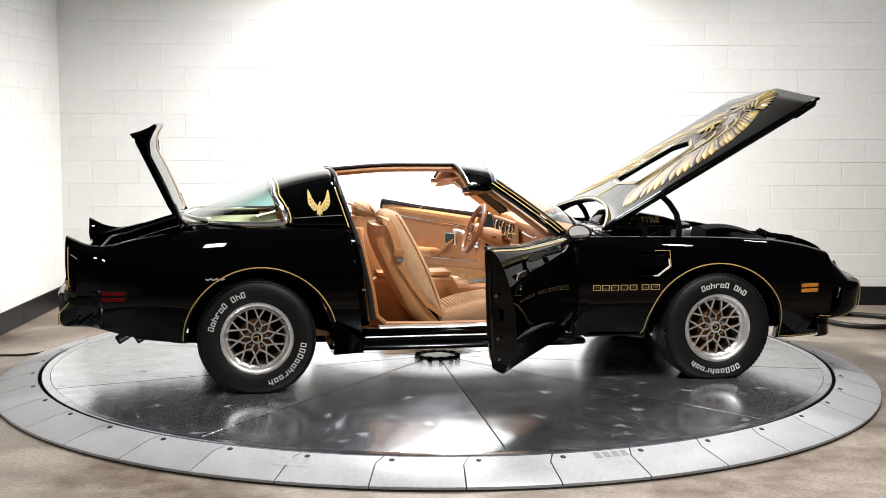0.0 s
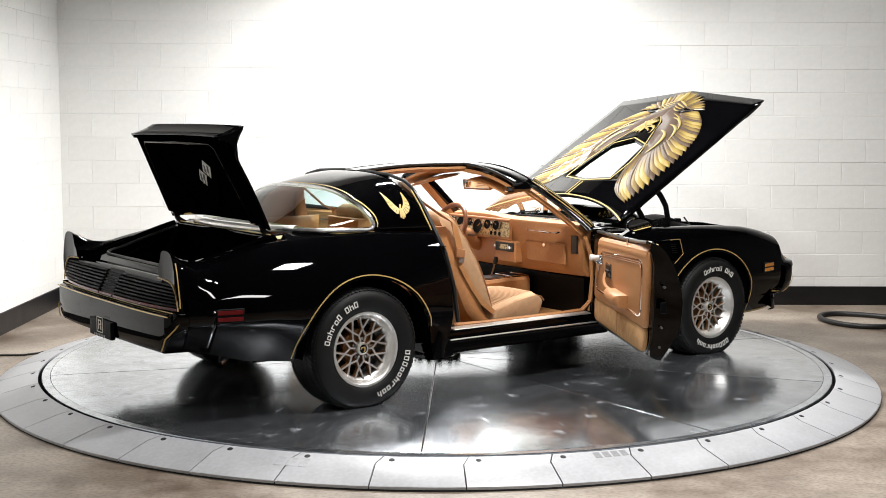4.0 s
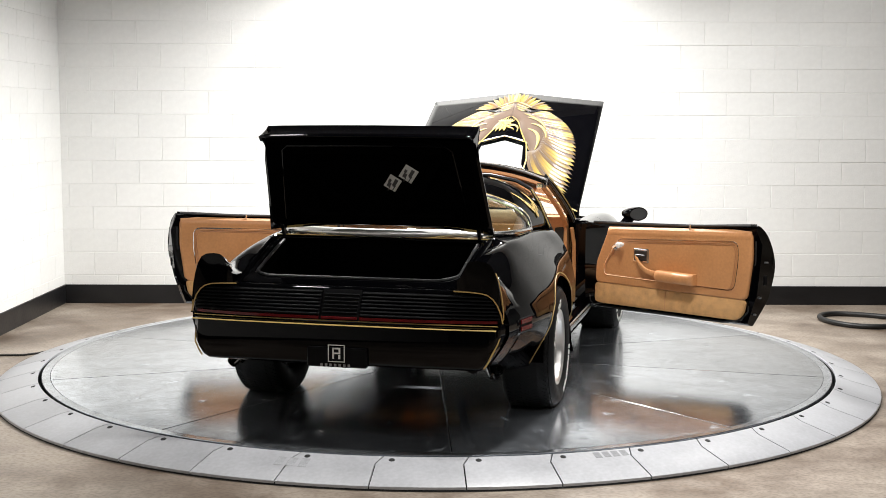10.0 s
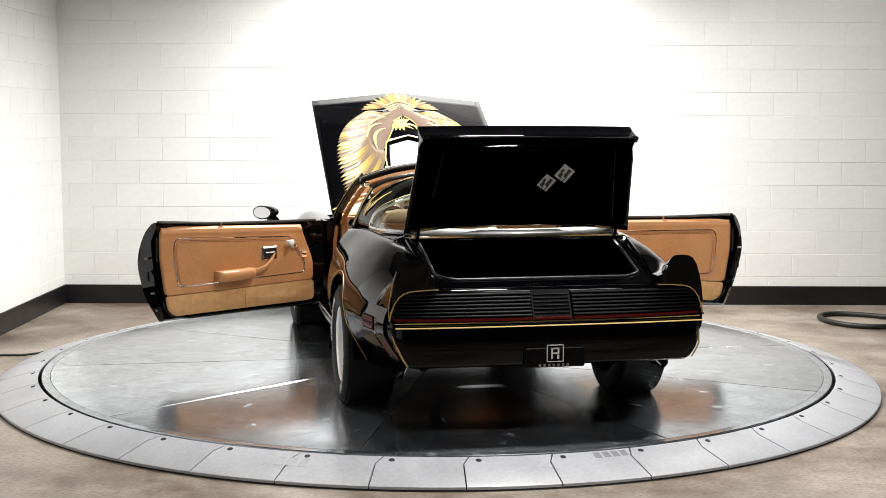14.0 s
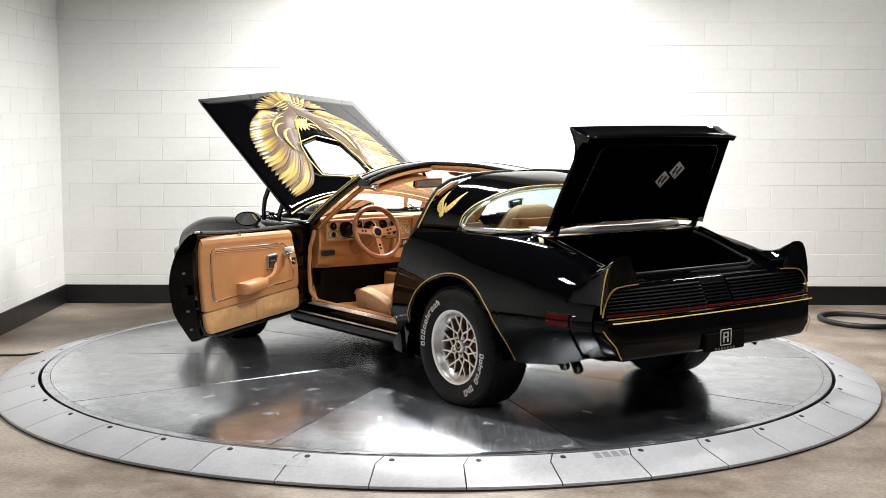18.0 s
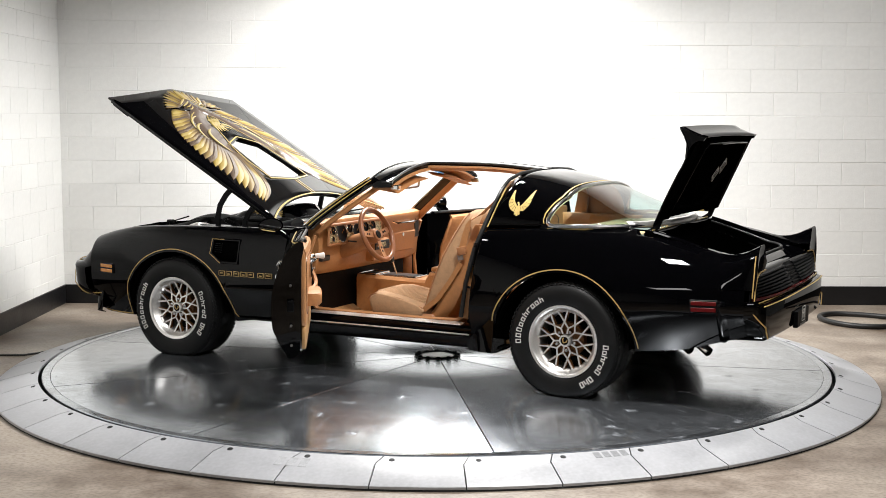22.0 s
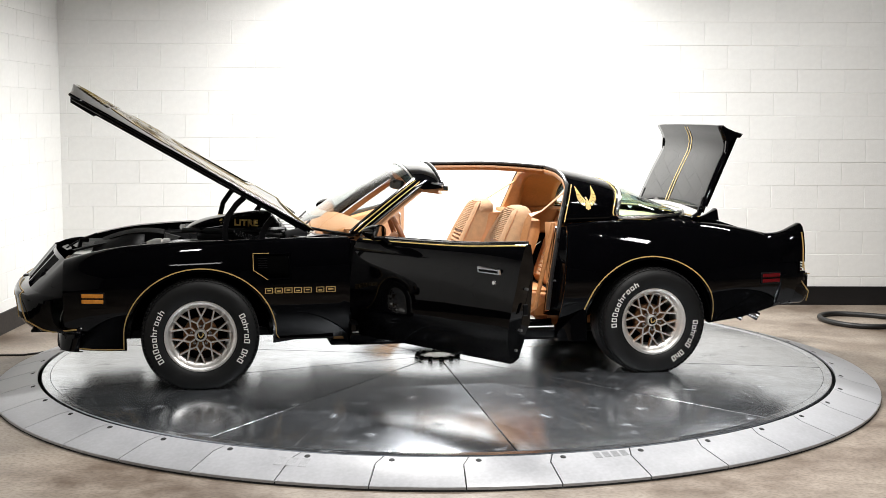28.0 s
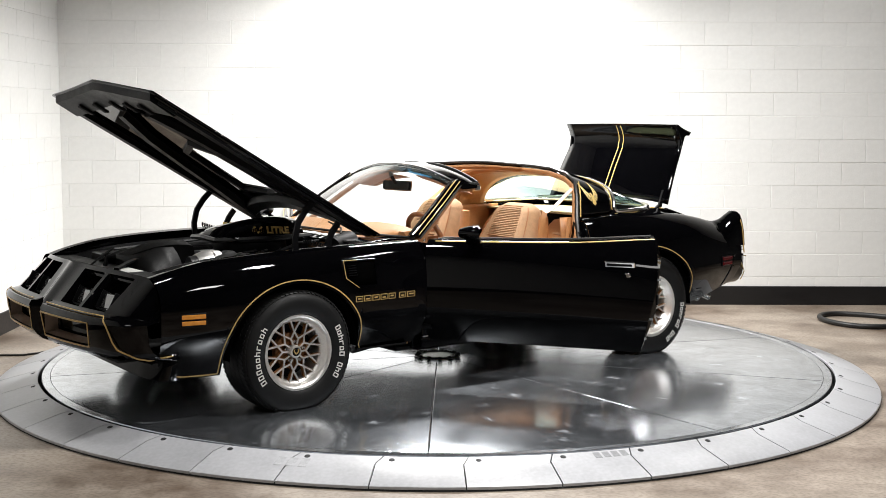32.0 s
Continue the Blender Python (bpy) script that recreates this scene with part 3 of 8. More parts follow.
def body_side(bm, sgn, xa, xb, inner):
    """One body side between two stations, with its wheel arch, lip and turned-in top."""
    cols = []
    for x in stations(xa, xb):
        lows = [bottom_z(x)]
        az = arch_z(x)
        if az:
            q = min(abs(x - X_F), abs(x - X_R)) / 0.42
            lows = [az] if q < 0.9999 else ([bottom_z(x), az] if x - (X_F if x > 0 else X_R) < 0 else [az, bottom_z(x)])
        for low in lows:
            sec = section(x, low, 34)
            lip = [(sec[0][0] - 0.05, low + 0.006)]
            yi, zi, drop = inner(x)
            top = [(lerp(sec[-1][0], yi, f), lerp(sec[-1][1], zi, f)) for f in (0.34, 0.67, 1.0)] + [(yi - 0.004, zi - drop)]
            lean = max(0, min(1, (x + 1.06) / 0.295)) if xa < 0 else 0
            cols.append([(x - shut_lean(z) * lean, sgn * y, z) for y, z in lip + sec + top])
    sheet(bm, cols)


def belt(x):
    """Half width and height of the line where roof and glass meet the body."""
    y = curve(x, [-1.80, -1.76, -1.70, -1.60, -1.45, -1.17, -0.86], [0.0, 0.30, 0.475, 0.60, 0.665, 0.70, 0.738])
    return y, curve(x, [-1.80, -1.45, -1.17, -0.86], [0.948, 0.94, 0.935, 0.922])


def roof_z(x):
    return curve(x, [-1.80, -1.72, -1.5, -1.17, -0.86, -0.43, -0.09, 0.12], [0.952, 0.972, 1.055, 1.19, 1.252, 1.279, 1.277, 1.255])


def roof_section(x, n=17):
    y, z = belt(x)
    h = roof_z(x) - z
    e = 2 / 2.9
    return [(y * max(0, math.cos(a)) ** e, z + h * math.sin(a) ** (2 / 2.1)) for a in spread(0, math.pi / 2, n)]


def glass_edge(i):
    """Where roof and rear window meet, for each point of a roof section."""
    return -1.160 - 0.085 * min(1, i / 8)


HEAD_Y = 0.60


def head_z(y):
    return 1.279 - 0.105 * (abs(y) / HEAD_Y) ** 2.2


car = thing("car", "black two-door coupe with gold striping, doors, hood and trunk open", "car")
SIDES = ((1, "left"), (-1, "right"))


def mirrored(fn):
    for sgn, side in SIDES:
        fn(sgn)


# ---- fenders, quarters, rocker panels
def fender(sgn):
    bm = bmesh.new()
    body_side(bm, sgn, X_DF, 2.15, lambda x: (curve(x, [0.5, 2.0, 2.15], [0.712, 0.70, 0.675]), crest_z(x) - 0.004, 0.07))
    f = part("front_fender", bm, BLACK, car, "glossy black front fender")
    # gold line round the arch
    bm = bmesh.new()
    pts, ups = [], []
    for k in range(41):
        a = math.pi * k / 40
        x, z = X_F + 0.436 * math.cos(a), 0.30 + 0.402 * math.sin(a)
        pts.append((x, sgn * (side_y(x, z) + 0.002), z))
        ups.append((0, sgn, 0.15))
    pts.append((0.925, sgn * (side_y(0.925, 0.26) + 0.002), 0.26))
    ups.append((0, sgn, 0))
    for x, z in ((1.822, 0.232), (1.90, 0.231), (2.01, 0.234), (2.075, 0.242)):
        pts.insert(0, (x, sgn * (side_y(x, z) + 0.002), z))
        ups.insert(0, (0, sgn, 0))
    ribbon(bm, pts, 0.0065, 0.0012, ups)
    part("arch_stripe", bm, GOLD, f)
    # air extractor; the fender is uncut, a matt black panel imitates the shaded opening
    bm = bmesh.new()
    sheet(bm, [[(x, sgn * (side_y(x, z) + 0.0015), z) for z in spread(lerp(0.642, 0.695, max(0, (x - 0.997) / 0.073)), 0.773, 4)] for x in spread(0.877, 1.068, 8)])
    part("vent_shade_panel", bm, LINING, f, "matt black panel imitating the shaded opening of the air extractor", thick=0.001)
    for k in range(5):
        bm = bmesh.new()
        z = 0.70 + 0.013 * k
        box(bm, 1.0, 1.055, -0.002, 0.006, z - 0.002, z + 0.002, 0, Matrix.Translation((0, sgn * side_y(1.03, z), 0)))
        part("vent_louvre", bm, SATIN, f, smooth=0)
    bm = bmesh.new()
    out = [(1.085, 0.787), (0.862, 0.787), (0.862, 0.628), (1.0, 0.628), (1.085, 0.69)]
    inn = [(1.07, 0.775), (0.875, 0.775), (0.875, 0.64), (0.997, 0.64), (1.07, 0.695)]
    rows = []
    for (ox, oz), (ix, iz) in zip(out + out[:1], inn + inn[:1]):
        rows.append([(ox, sgn * side_y(ox, oz), oz), (lerp(ox, ix, 0.4), sgn * (side_y(ox, oz) + 0.012), lerp(oz, iz, 0.4)), (ix, sgn * (side_y(ix, iz) + 0.010), iz), (ix, sgn * (side_y(ix, iz) - 0.004), iz)])
    sheet(bm, rows)
    part("vent_surround", bm, BLACK, f)
    bm = bmesh.new()
    ribbon(bm, [(x, sgn * (side_y(x, z) + 0.014), z) for x, z in ((0.99, 0.783), (1.082, 0.783), (1.082, 0.69), (1.0, 0.632))], 0.004, 0.001, [(0, sgn, 0.1)] * 4)
    part("vent_stripe", bm, GOLD, f)
    # model lettering as plain bars
    for k, (x, w) in enumerate(((1.02, 0.05), (0.964, 0.05), (0.908, 0.05), (0.852, 0.05), (0.796, 0.05), (0.722, 0.05), (0.666, 0.06))):
        if sgn < 0:
            x = 1.626 - x + w
        bm = bmesh.new()
        y = side_y(x, 0.565)
        box(bm, x - w, x - 0.004, -0.001, 0.002, 0.551, 0.583, 0, Matrix.Translation((0, sgn * (y + 0.001), 0)))
        bm2 = bmesh.new()
        box(bm2, x - w + 0.0045, x - 0.0085, -0.001, 0.0025, 0.5545, 0.5795, 0, Matrix.Translation((0, sgn * (y + 0.0012), 0)))
        part("name_bar", bm, GOLD, f, "gold bar of the model lettering", smooth=0)
        part("name_bar_core", bm2, SATIN, f, smooth=0)
        bm3 = bmesh.new()
        box(bm3, x - w + 0.012, x - 0.016, -0.001, 0.003, 0.5605 if k % 2 else 0.565, 0.5675 if k % 2 else 0.572, 0, Matrix.Translation((0, sgn * (y + 0.0012), 0)))
        part("name_bar", bm3, GOLD, f, smooth=0)
    # side marker
    bm = bmesh.new()
    y = side_y(1.985, 0.54)
    m = Matrix.Translation((1.985, sgn * (y + 0.001), 0.54)) @ pose(0, 0, 0, 0, 0, -sgn * 12) @ Matrix.Diagonal((1, sgn, 1, 1))
    box(bm, -0.07, 0.07, -0.01, 0.004, -0.034, 0.034, 0.004, m)
    part("side_marker", bm, SATIN, f)
    bm = bmesh.new()
    for zz in (-0.017, 0.015):
        box(bm, -0.062, 0.062, -0.006, 0.008, zz - 0.010, zz + 0.012, 0.002, m)
    part("marker_lens", bm, AMBER, f, "amber side marker lens")


def quarter(sgn):
    bm = bmesh.new()

    def inner(x):
        y, z = belt(max(x, -1.70))
        if x < -1.70:
            return curve(x, [-2.36, -1.72], [0.585, 0.59]), crest_z(x) - 0.002, 0.10
        return max(y, 0.585) + 0.004, z, 0.02
    body_side(bm, sgn, X_DR, -2.36, inner)
    q = part("rear_quarter", bm, BLACK, car, "glossy black rear quarter panel")
    bm = bmesh.new()
    pts, ups = [], []
    for k in range(41):
        a = math.pi * k / 40
        x, z = X_R + 0.436 * math.cos(a), 0.30 + 0.422 * math.sin(a)
        pts.append((x, sgn * (side_y(x, z) + 0.002), z))
        ups.append((0, sgn, 0.2))
    pts.insert(0, (-0.915, sgn * (side_y(-0.915, 0.21) + 0.002), 0.215))
    ups.insert(0, (0, sgn, 0))
    ribbon(bm, pts, 0.0065, 0.0012, ups)
    part("arch_stripe", bm, GOLD, q)
    # marker light
    bm = bmesh.new()
    y = side_y(-2.155, 0.572)
    m = Matrix.Translation((-2.155, sgn * (y + 0.001), 0.568)) @ pose(0, 0, 0, 0, 0, sgn * 13) @ Matrix.Diagonal((1, sgn, 1, 1))
    box(bm, -0.075, 0.075, -0.01, 0.004, -0.036, 0.036, 0.004, m)
    part("side_marker", bm, SATIN, q)
    bm = bmesh.new()
    for zz in (-0.017, 0.017):
        box(bm, -0.066, 0.066, -0.006, 0.008, zz - 0.011, zz + 0.011, 0.002, m)
    part("marker_lens", bm, RED_LENS, q, "red side marker lens")
    # spoiler end: a pointed fin that grows out of the quarter panel
    bm = bmesh.new()
    rows = []
    for x in spread(-2.18, -2.40, 16):
        k = min(1.0, (x + 2.18) / -0.22) ** 1.35
        xb = max(x, -2.36)
        sec = section(xb, ZW, 40)
        y_out = side_y(xb, 0.66) + 0.0015
        row = [(x - 0.015 * k, sgn * y_out, 0.66)]
        for f, zf in ((0.985, 0.745), (0.97, 0.80), (0.95, 0.850), (0.925, 0.882), (0.89, 0.896), (0.85, 0.899), (0.805, 0.897), (0.785, 0.888), (0.768, 0.860), (0.750, 0.825), (0.72, 0.775)):
            y = y_out * f
            zb = max([z for yy, z in sec if yy >= y] + [ZW]) if y > sec[-1][0] else sec[-1][1]
            row.append((x - 0.020 * k, sgn * y, max(zb + 0.002, lerp(zb + 0.002, zf, k))))
        row.append((x - 0.015 * k, sgn * y_out * 0.695, min(crest_z(xb) - 0.004, row[-1][2] - 0.005)))
        rows.append(row)
    sheet(bm, rows)
    last = rows[-1][1:-1]
    sheet(bm, [[p, (-2.412, p[1], min(p[2] - 0.002, curve(abs(p[1]), [0.553, 0.70, 0.74, 0.767, 0.785, 0.80], [0.757, 0.750, 0.730, 0.695, 0.65, 0.61])))] for p in last])
    part("spoiler_end", bm, BLACK, q, "black spoiler end rising from the quarter panel")
    bm = bmesh.new()
    edge = side_y(-2.36, 0.66) + 0.0035
    ribbon(bm, [(-2.400, sgn * edge, 0.62), (-2.402, sgn * edge, 0.66), (-2.405, sgn * (edge * 0.985 + 0.001), 0.745), (-2.405, sgn * (edge * 0.97 + 0.001), 0.80), (-2.405, sgn * (edge * 0.95 + 0.001), 0.843)], 0.006, 0.002, (0, sgn, 0))
    part("edge_stripe", bm, GOLD, q)
    # rear wheel deflector: a solid flare ahead of the wheel
    bm = bmesh.new()
    loops = []
    for x in spread(-0.932, -0.757, 8):
        k = (x + 0.757) / -0.175
        y0 = side_y(x, 0.40)
        loops.append([(x, sgn * y, z) for y, z in ((y0 + 0.002, lerp(0.27, 0.43, k)), (y0 + 0.012 * k, lerp(0.25, 0.33, k)), (y0 + 0.035 * k - 0.01 * (1 - k), 0.214), (y0 - 0.04, 0.206), (0.62, 0.206), (0.62, lerp(0.27, 0.43, k)))])
    loft(bm, loops)
    part("wheel_deflector", bm, BLACK, q)


def rocker(sgn):
    bm = bmesh.new()
    loops = []
    for x in spread(0.512, -0.752, 12):
        loops.append([(x, sgn * y, z) for y, z in ((0.60, 0.330), (0.690, 0.338), (0.738, 0.330), (0.748, 0.318), (0.752, 0.302), (0.80, 0.297), (0.823, 0.296), (0.834, 0.288), (0.836, 0.262), (0.826, 0.232), (0.80, 0.213), (0.60, 0.22))])
    loft(bm, loops)
    r = part("rocker_panel", bm, BLACK, car, "glossy black rocker panel with a stepped sill", smooth=40)
    bm = bmesh.new()
    box(bm, -0.65, 0.44, 0.688, 0.742, 0.338, 0.344, 0.003, Matrix.Diagonal((1, sgn, 1, 1)) @ pose(0, 0.69, 0.34, -9) @ pose(0, -0.69, -0.34))
    for k in range(3):
        box(bm, -0.64, 0.43, 0.696 + 0.014 * k, 0.702 + 0.014 * k, 0.344, 0.3465, 0, Matrix.Diagonal((1, sgn, 1, 1)) @ pose(0, 0.69, 0.34, -9) @ pose(0, -0.69, -0.34))
    part("sill_plate", bm, ALU, r, "ribbed bright sill plate", smooth=0)
    bm = bmesh.new()
    tube(bm, [(x, sgn * 0.827, 0.2955) for x in spread(0.50, -0.745, 4)], 0.005, 6)
    part("rocker_moulding", bm, ALU, r, "thin bright rocker moulding")


mirrored(fender), mirrored(quarter), mirrored(rocker)


# ---- roof, pillars, glass
def roof():
    bm = bmesh.new()
    rows = []
    for k in spread(0, 1, 10):
        half = []
        for i in range(17):
            x = lerp(-0.88, glass_edge(i), k)
            y, z = roof_section(x)[i]
            half.append((x + 0.085 * max(0, (1.165 - z) / 0.24) * (1 - k), y, z))
        rows.append(half + [(x, -y, z) for x, y, z in reversed(half[:-1])])
    sheet(bm, rows)
    r = part("rear_roof", bm, BLACK, car, "black roof behind the removable panels", thick=0.012)
    # header over the windshield and the bar between the two openings
    bm = bmesh.new()
    loops = []
    for y in spread(-HEAD_Y, HEAD_Y, 25):
        z, e = head_z(y), 1 - 0.35 * (abs(y) / HEAD_Y) ** 2
        f = 0.03 * (abs(y) / HEAD_Y) ** 2
        loops.append([(0.105 - f, y, z - 0.028), (0.09 - f, y, z - 0.006), (0.03 - f, y, z), (-0.06, y, z), (-0.085, y, z - 0.012), (-0.085, y, z - 0.04), (0.06 - f, y, z - 0.045)])
    loft(bm, loops)
    h = part("windshield_header", bm, BLACK, car, "black windshield header")
    bm = bmesh.new()
    loops = []
    for x in spread(-0.06, -0.90, 17):
        z = roof_z(x) + 0.002
        loops.append([(x, 0.085, z - 0.014), (x, 0.07, z - 0.001), (x, 0, z + 0.003), (x, -0.07, z - 0.001), (x, -0.085, z - 0.014), (x, -0.075, z - 0.035), (x, 0.075, z - 0.035)])
    loft(bm, loops)
    t = part("roof_bar", bm, BLACK, car, "black centre bar between the open roof panels")
    bm = bmesh.new()
    loops = []
    for x in spread(-0.05, -0.90, 17):
        z = roof_z(x) - 0.034
        loops.append([(x, 0.105, z + 0.012), (x, 0.11, z), (x, 0.08, z - 0.02), (x, -0.08, z - 0.02), (x, -0.11, z), (x, -0.105, z + 0.012)])
    loft(bm, loops)
    part("bar_trim", bm, TAN, t, "tan trim under the bar")
    for sgn, side in SIDES:
        bm = bmesh.new()
        tube(bm, [(x, sgn * 0.092, roof_z(x) - 0.004) for x in spread(-0.08, -0.88, 12)], 0.008, 6)
        part("weatherstrip", bm, SEAL, t)
        # tan header trim with a sun visor
        bm = bmesh.new()
        loops = []
        for y in spread(0.10, 0.585, 9):
            z = head_z(y) - 0.046
            loops.append([(-0.095, sgn * y, z + 0.012), (-0.10, sgn * y, z - 0.006), (-0.04, sgn * y, z - 0.022), (0.05, sgn * y, z - 0.012), (0.06, sgn * y, z)])
        loft(bm, loops)
        part("header_trim", bm, TAN, h)
        bm = bmesh.new()
        rows = []
        for y in spread(0.13, 0.53, 11):
            e = 0.004 + 0.010 * math.sin(math.pi * (y - 0.13) / 0.40) ** 0.5
            zc = head_z(y) - 0.085
            rows.append([(0.055, sgn * y, zc + 0.015), (0.02, sgn * y, zc + e), (-0.06, sgn * y, zc + e - 0.012), (-0.105, sgn * y, zc - 0.02), (-0.06, sgn * y, zc - e - 0.012), (0.02, sgn * y, zc - e)])
        loft(bm, rows)
        part("sun_visor", bm, TAN, h, "tan padded sun visor")
        # latch at the front corner of the opening
        bm = bmesh.new()
        box(bm, -0.13, -0.075, -0.02, 0.02, -0.02, 0.012, 0.006, Matrix.Translation((0, sgn * 0.565, head_z(0.565) - 0.05)))
        part("panel_latch", bm, CHROME, h)
        bm = bmesh.new()
        tube(bm, [(-0.088, sgn * y, head_z(y) - 0.004) for y in spread(0.10, 0.60, 10)], 0.009, 6)
        part("weatherstrip", bm, SEAL, h)
        # A pillar
        bm = bmesh.new()
        loops = []
        for k in spread(0, 1, 9):
            x, y, z = lerp(0.455, 0.04, k**0.94), lerp(0.715, 0.592, k**1.25), lerp(0.862, 1.175, k**0.88)
            if k > 0.85:
                x -= 0.03 * (k - 0.85) / 0.15
            loops.append([(x + 0.044, sgn * (y - 0.036), z + 0.012), (x + 0.034, sgn * (y - 0.012), z + 0.020), (x + 0.012, sgn * (y + 0.003), z + 0.015), (x - 0.010, sgn * (y + 0.006), z + 0.005), (x - 0.020, sgn * (y - 0.010), z - 0.003), (x - 0.006, sgn * (y - 0.040), z - 0.010)])
        loft(bm, loops)
        a = part("windshield_pillar", bm, BLACK, car, "black windshield pillar with gold lines")
        bm = bmesh.new()
        loops = []
        for k in spread(0, 1, 7):
            x, y, z = lerp(0.43, 0.03, k**0.94), lerp(0.675, 0.555, k**1.25), lerp(0.845, 1.155, k**0.88)
            loops.append([(x + 0.012, sgn * (y - 0.022), z - 0.004), (x - 0.005, sgn * y, z - 0.006), (x - 0.036, sgn * (y + 0.003), z - 0.014), (x - 0.030, sgn * (y - 0.024), z - 0.02)])
        loft(bm, loops)
        part("pillar_trim", bm, TAN, a, "tan inner pillar trim")
        for dx, dy, dz, up in ((0.026, -0.004, 0.0195, (0.3, sgn * 0.8, 0.8)), (0.001, 0.0055, 0.0115, (0.3, sgn, 0.5))):
            bm = bmesh.new()
            pts = []
            for k in spread(0.02, 0.97, 10):
                x, y, z = lerp(0.455, 0.04, k**0.94), lerp(0.715, 0.592, k**1.25), lerp(0.862, 1.175, k**0.88)
                pts.append((x + dx, sgn * (y + dy), z + dz))
            ribbon(bm, pts, 0.0045, 0.002, up)
            part("pillar_stripe", bm, GOLD_PALE, a)
        bm = bmesh.new()
        pts = []
        for k in spread(0.0, 1, 12):
            x, y, z = lerp(0.455, 0.04, k**0.94), lerp(0.715, 0.592, k**1.25), lerp(0.862, 1.175, k**0.88)
            pts.append((x + 0.043, sgn * (y - 0.022), z + 0.019))
        tube(bm, pts, 0.0075, 7)
        part("glass_moulding", bm, CHROME, a, "bright windshield side moulding")
        bm = bmesh.new()
        pts = []
        for k in spread(0.0, 1, 12):
            x, y, z = lerp(0.455, 0.04, k**0.94), lerp(0.715, 0.592, k**1.25), lerp(0.862, 1.175, k**0.88)
            pts.append((x - 0.022, sgn * (y - 0.006), z - 0.003))
        pts += [(-0.06, sgn * 0.60, 1.163), (-0.10, sgn * 0.60, 1.158)]
        tube(bm, pts, 0.008, 7)
        part("weatherstrip", bm, SEAL, a)
        # B pillar edge of the opening: black seal, bright strip, gold line, tan trim
        bm = bmesh.new()
        pts = [(x, sgn * y, z) for x, y, z in ((-0.70, 0.84, 0.40), (-0.725, 0.83, 0.60), (-0.765, 0.80, 0.80), (-0.80, 0.742, 0.93), (-0.845, 0.69, 1.07), (-0.872, 0.642, 1.155), (-0.876, 0.555, 1.203), (-0.878, 0.4, 1.233), (-0.880, 0.2, 1.243), (-0.880, 0.09, 1.246))]
        tube(bm, pts, [0.014] * 4 + [0.011] * 6, 7)
        b = part("weatherstrip", bm, SEAL, r)
        bm = bmesh.new()
        ribbon(bm, [(x - 0.026, y * 1.012, z) for x, y, z in pts[3:6]], 0.006, 0.003, (0, sgn, 0.3))
        part("pillar_strip", bm, GOLD_PALE, r)
        bm = bmesh.new()
        rows = []
        for x, y, z in pts:
            f = max(0, min(1, (z - 1.02) / 0.14))
            rows.append([(x + 0.004, y * 0.985, z - 0.004 - 0.012 * f), (x - 0.002, y * lerp(0.955, 0.965, f), z - 0.012 - 0.024 * f), (x - lerp(0.05, 0.03, f), y * 0.93, z - 0.018 - 0.03 * f), (x - lerp(0.10, 0.05, f), y * 0.91, z - 0.02 - 0.03 * f)])
        sheet(bm, rows)
        part("opening_trim", bm, TAN, r, "tan trim round the opening", thick=0.01)
        # door jamb panel
        bm = bmesh.new()
        jz = spread(0.36, 0.90, 12)
        sheet(bm, [[(X_DR - shut_lean(z) + 0.002, sgn * (side_y(X_DR, z) - 0.004), z), (X_DR - shut_lean(z) - 0.006, sgn * (side_y(X_DR, z) - 0.045), z), (lerp(-0.72, -0.785, (z - 0.36) / 0.54), sgn * min(side_y(X_DR, z) - 0.05, 0.79), z), (lerp(-0.705, -0.775, (z - 0.36) / 0.54), sgn * 0.735, z)] for z in jz])
        jamb = part("door_jamb", bm, BLACK, car, thick=0.004)
        bm = bmesh.new()
        for k in range(16):
            z = 0.70 + 0.009 * k
            box(bm, -0.775 - 0.06 * (z - 0.7), -0.755 - 0.06 * (z - 0.7), 0.792, 0.808, z, z + 0.004, 0, Matrix.Diagonal((1, sgn, 1, 1)))
        part("jamb_vent", bm, SATIN, jamb, smooth=0)
        bm = bmesh.new()
        tube(bm, [(-0.76, sgn * 0.805, 0.575), (-0.71, sgn * 0.805, 0.575)], 0.009, 8)
        tube(bm, [(-0.715, sgn * 0.805, 0.575), (-0.708, sgn * 0.805, 0.575)], 0.014, 8)
        part("striker", bm, CHROME, jamb)
        # bird badge on the pillar: two raised wings and a tail, plain gold shapes
        bm = bmesh.new()
        def stick(x, z):
            best = min(spread(0, 16, 65), key=lambda q: abs(pill(x, q)[1] - z))
            y, zz = pill(x, best)
            return (x, sgn * (y + 0.003), zz)
        def pill(x, q):
            s = roof_section(x)
            i = min(int(q), 15)
            return (lerp(s[i][0], s[i + 1][0], q - i), lerp(s[i][1], s[i + 1][1], q - i))
        lines = bmesh.new()
        for wing in (-1, 1):
            def inn(q):
                return -0.993 + wing * curve(q, [0, 0.35, 0.7, 1], [0.001, 0.016, 0.033, 0.054]), curve(q, [0, 0.35, 0.7, 1], [1.050, 1.064, 1.090, 1.140])
            def outl(q):
                return -0.993 + wing * curve(q, [0, 0.3, 0.65, 1], [0.004, 0.042, 0.065, 0.060]), curve(q, [0, 0.3, 0.65, 1], [1.020, 1.036, 1.082, 1.145])
            rows = []
            for q in spread(0, 1, 10):
                a, b = inn(q), outl(q)
                rows.append([stick(lerp(a[0], b[0], f), lerp(a[1], b[1], f)) for f in (0, 0.35, 0.7, 1)])
            sheet(bm, rows)
            for k in range(5):
                a, b = inn(0.25 + 0.13 * k), outl(0.12 + 0.15 * k)
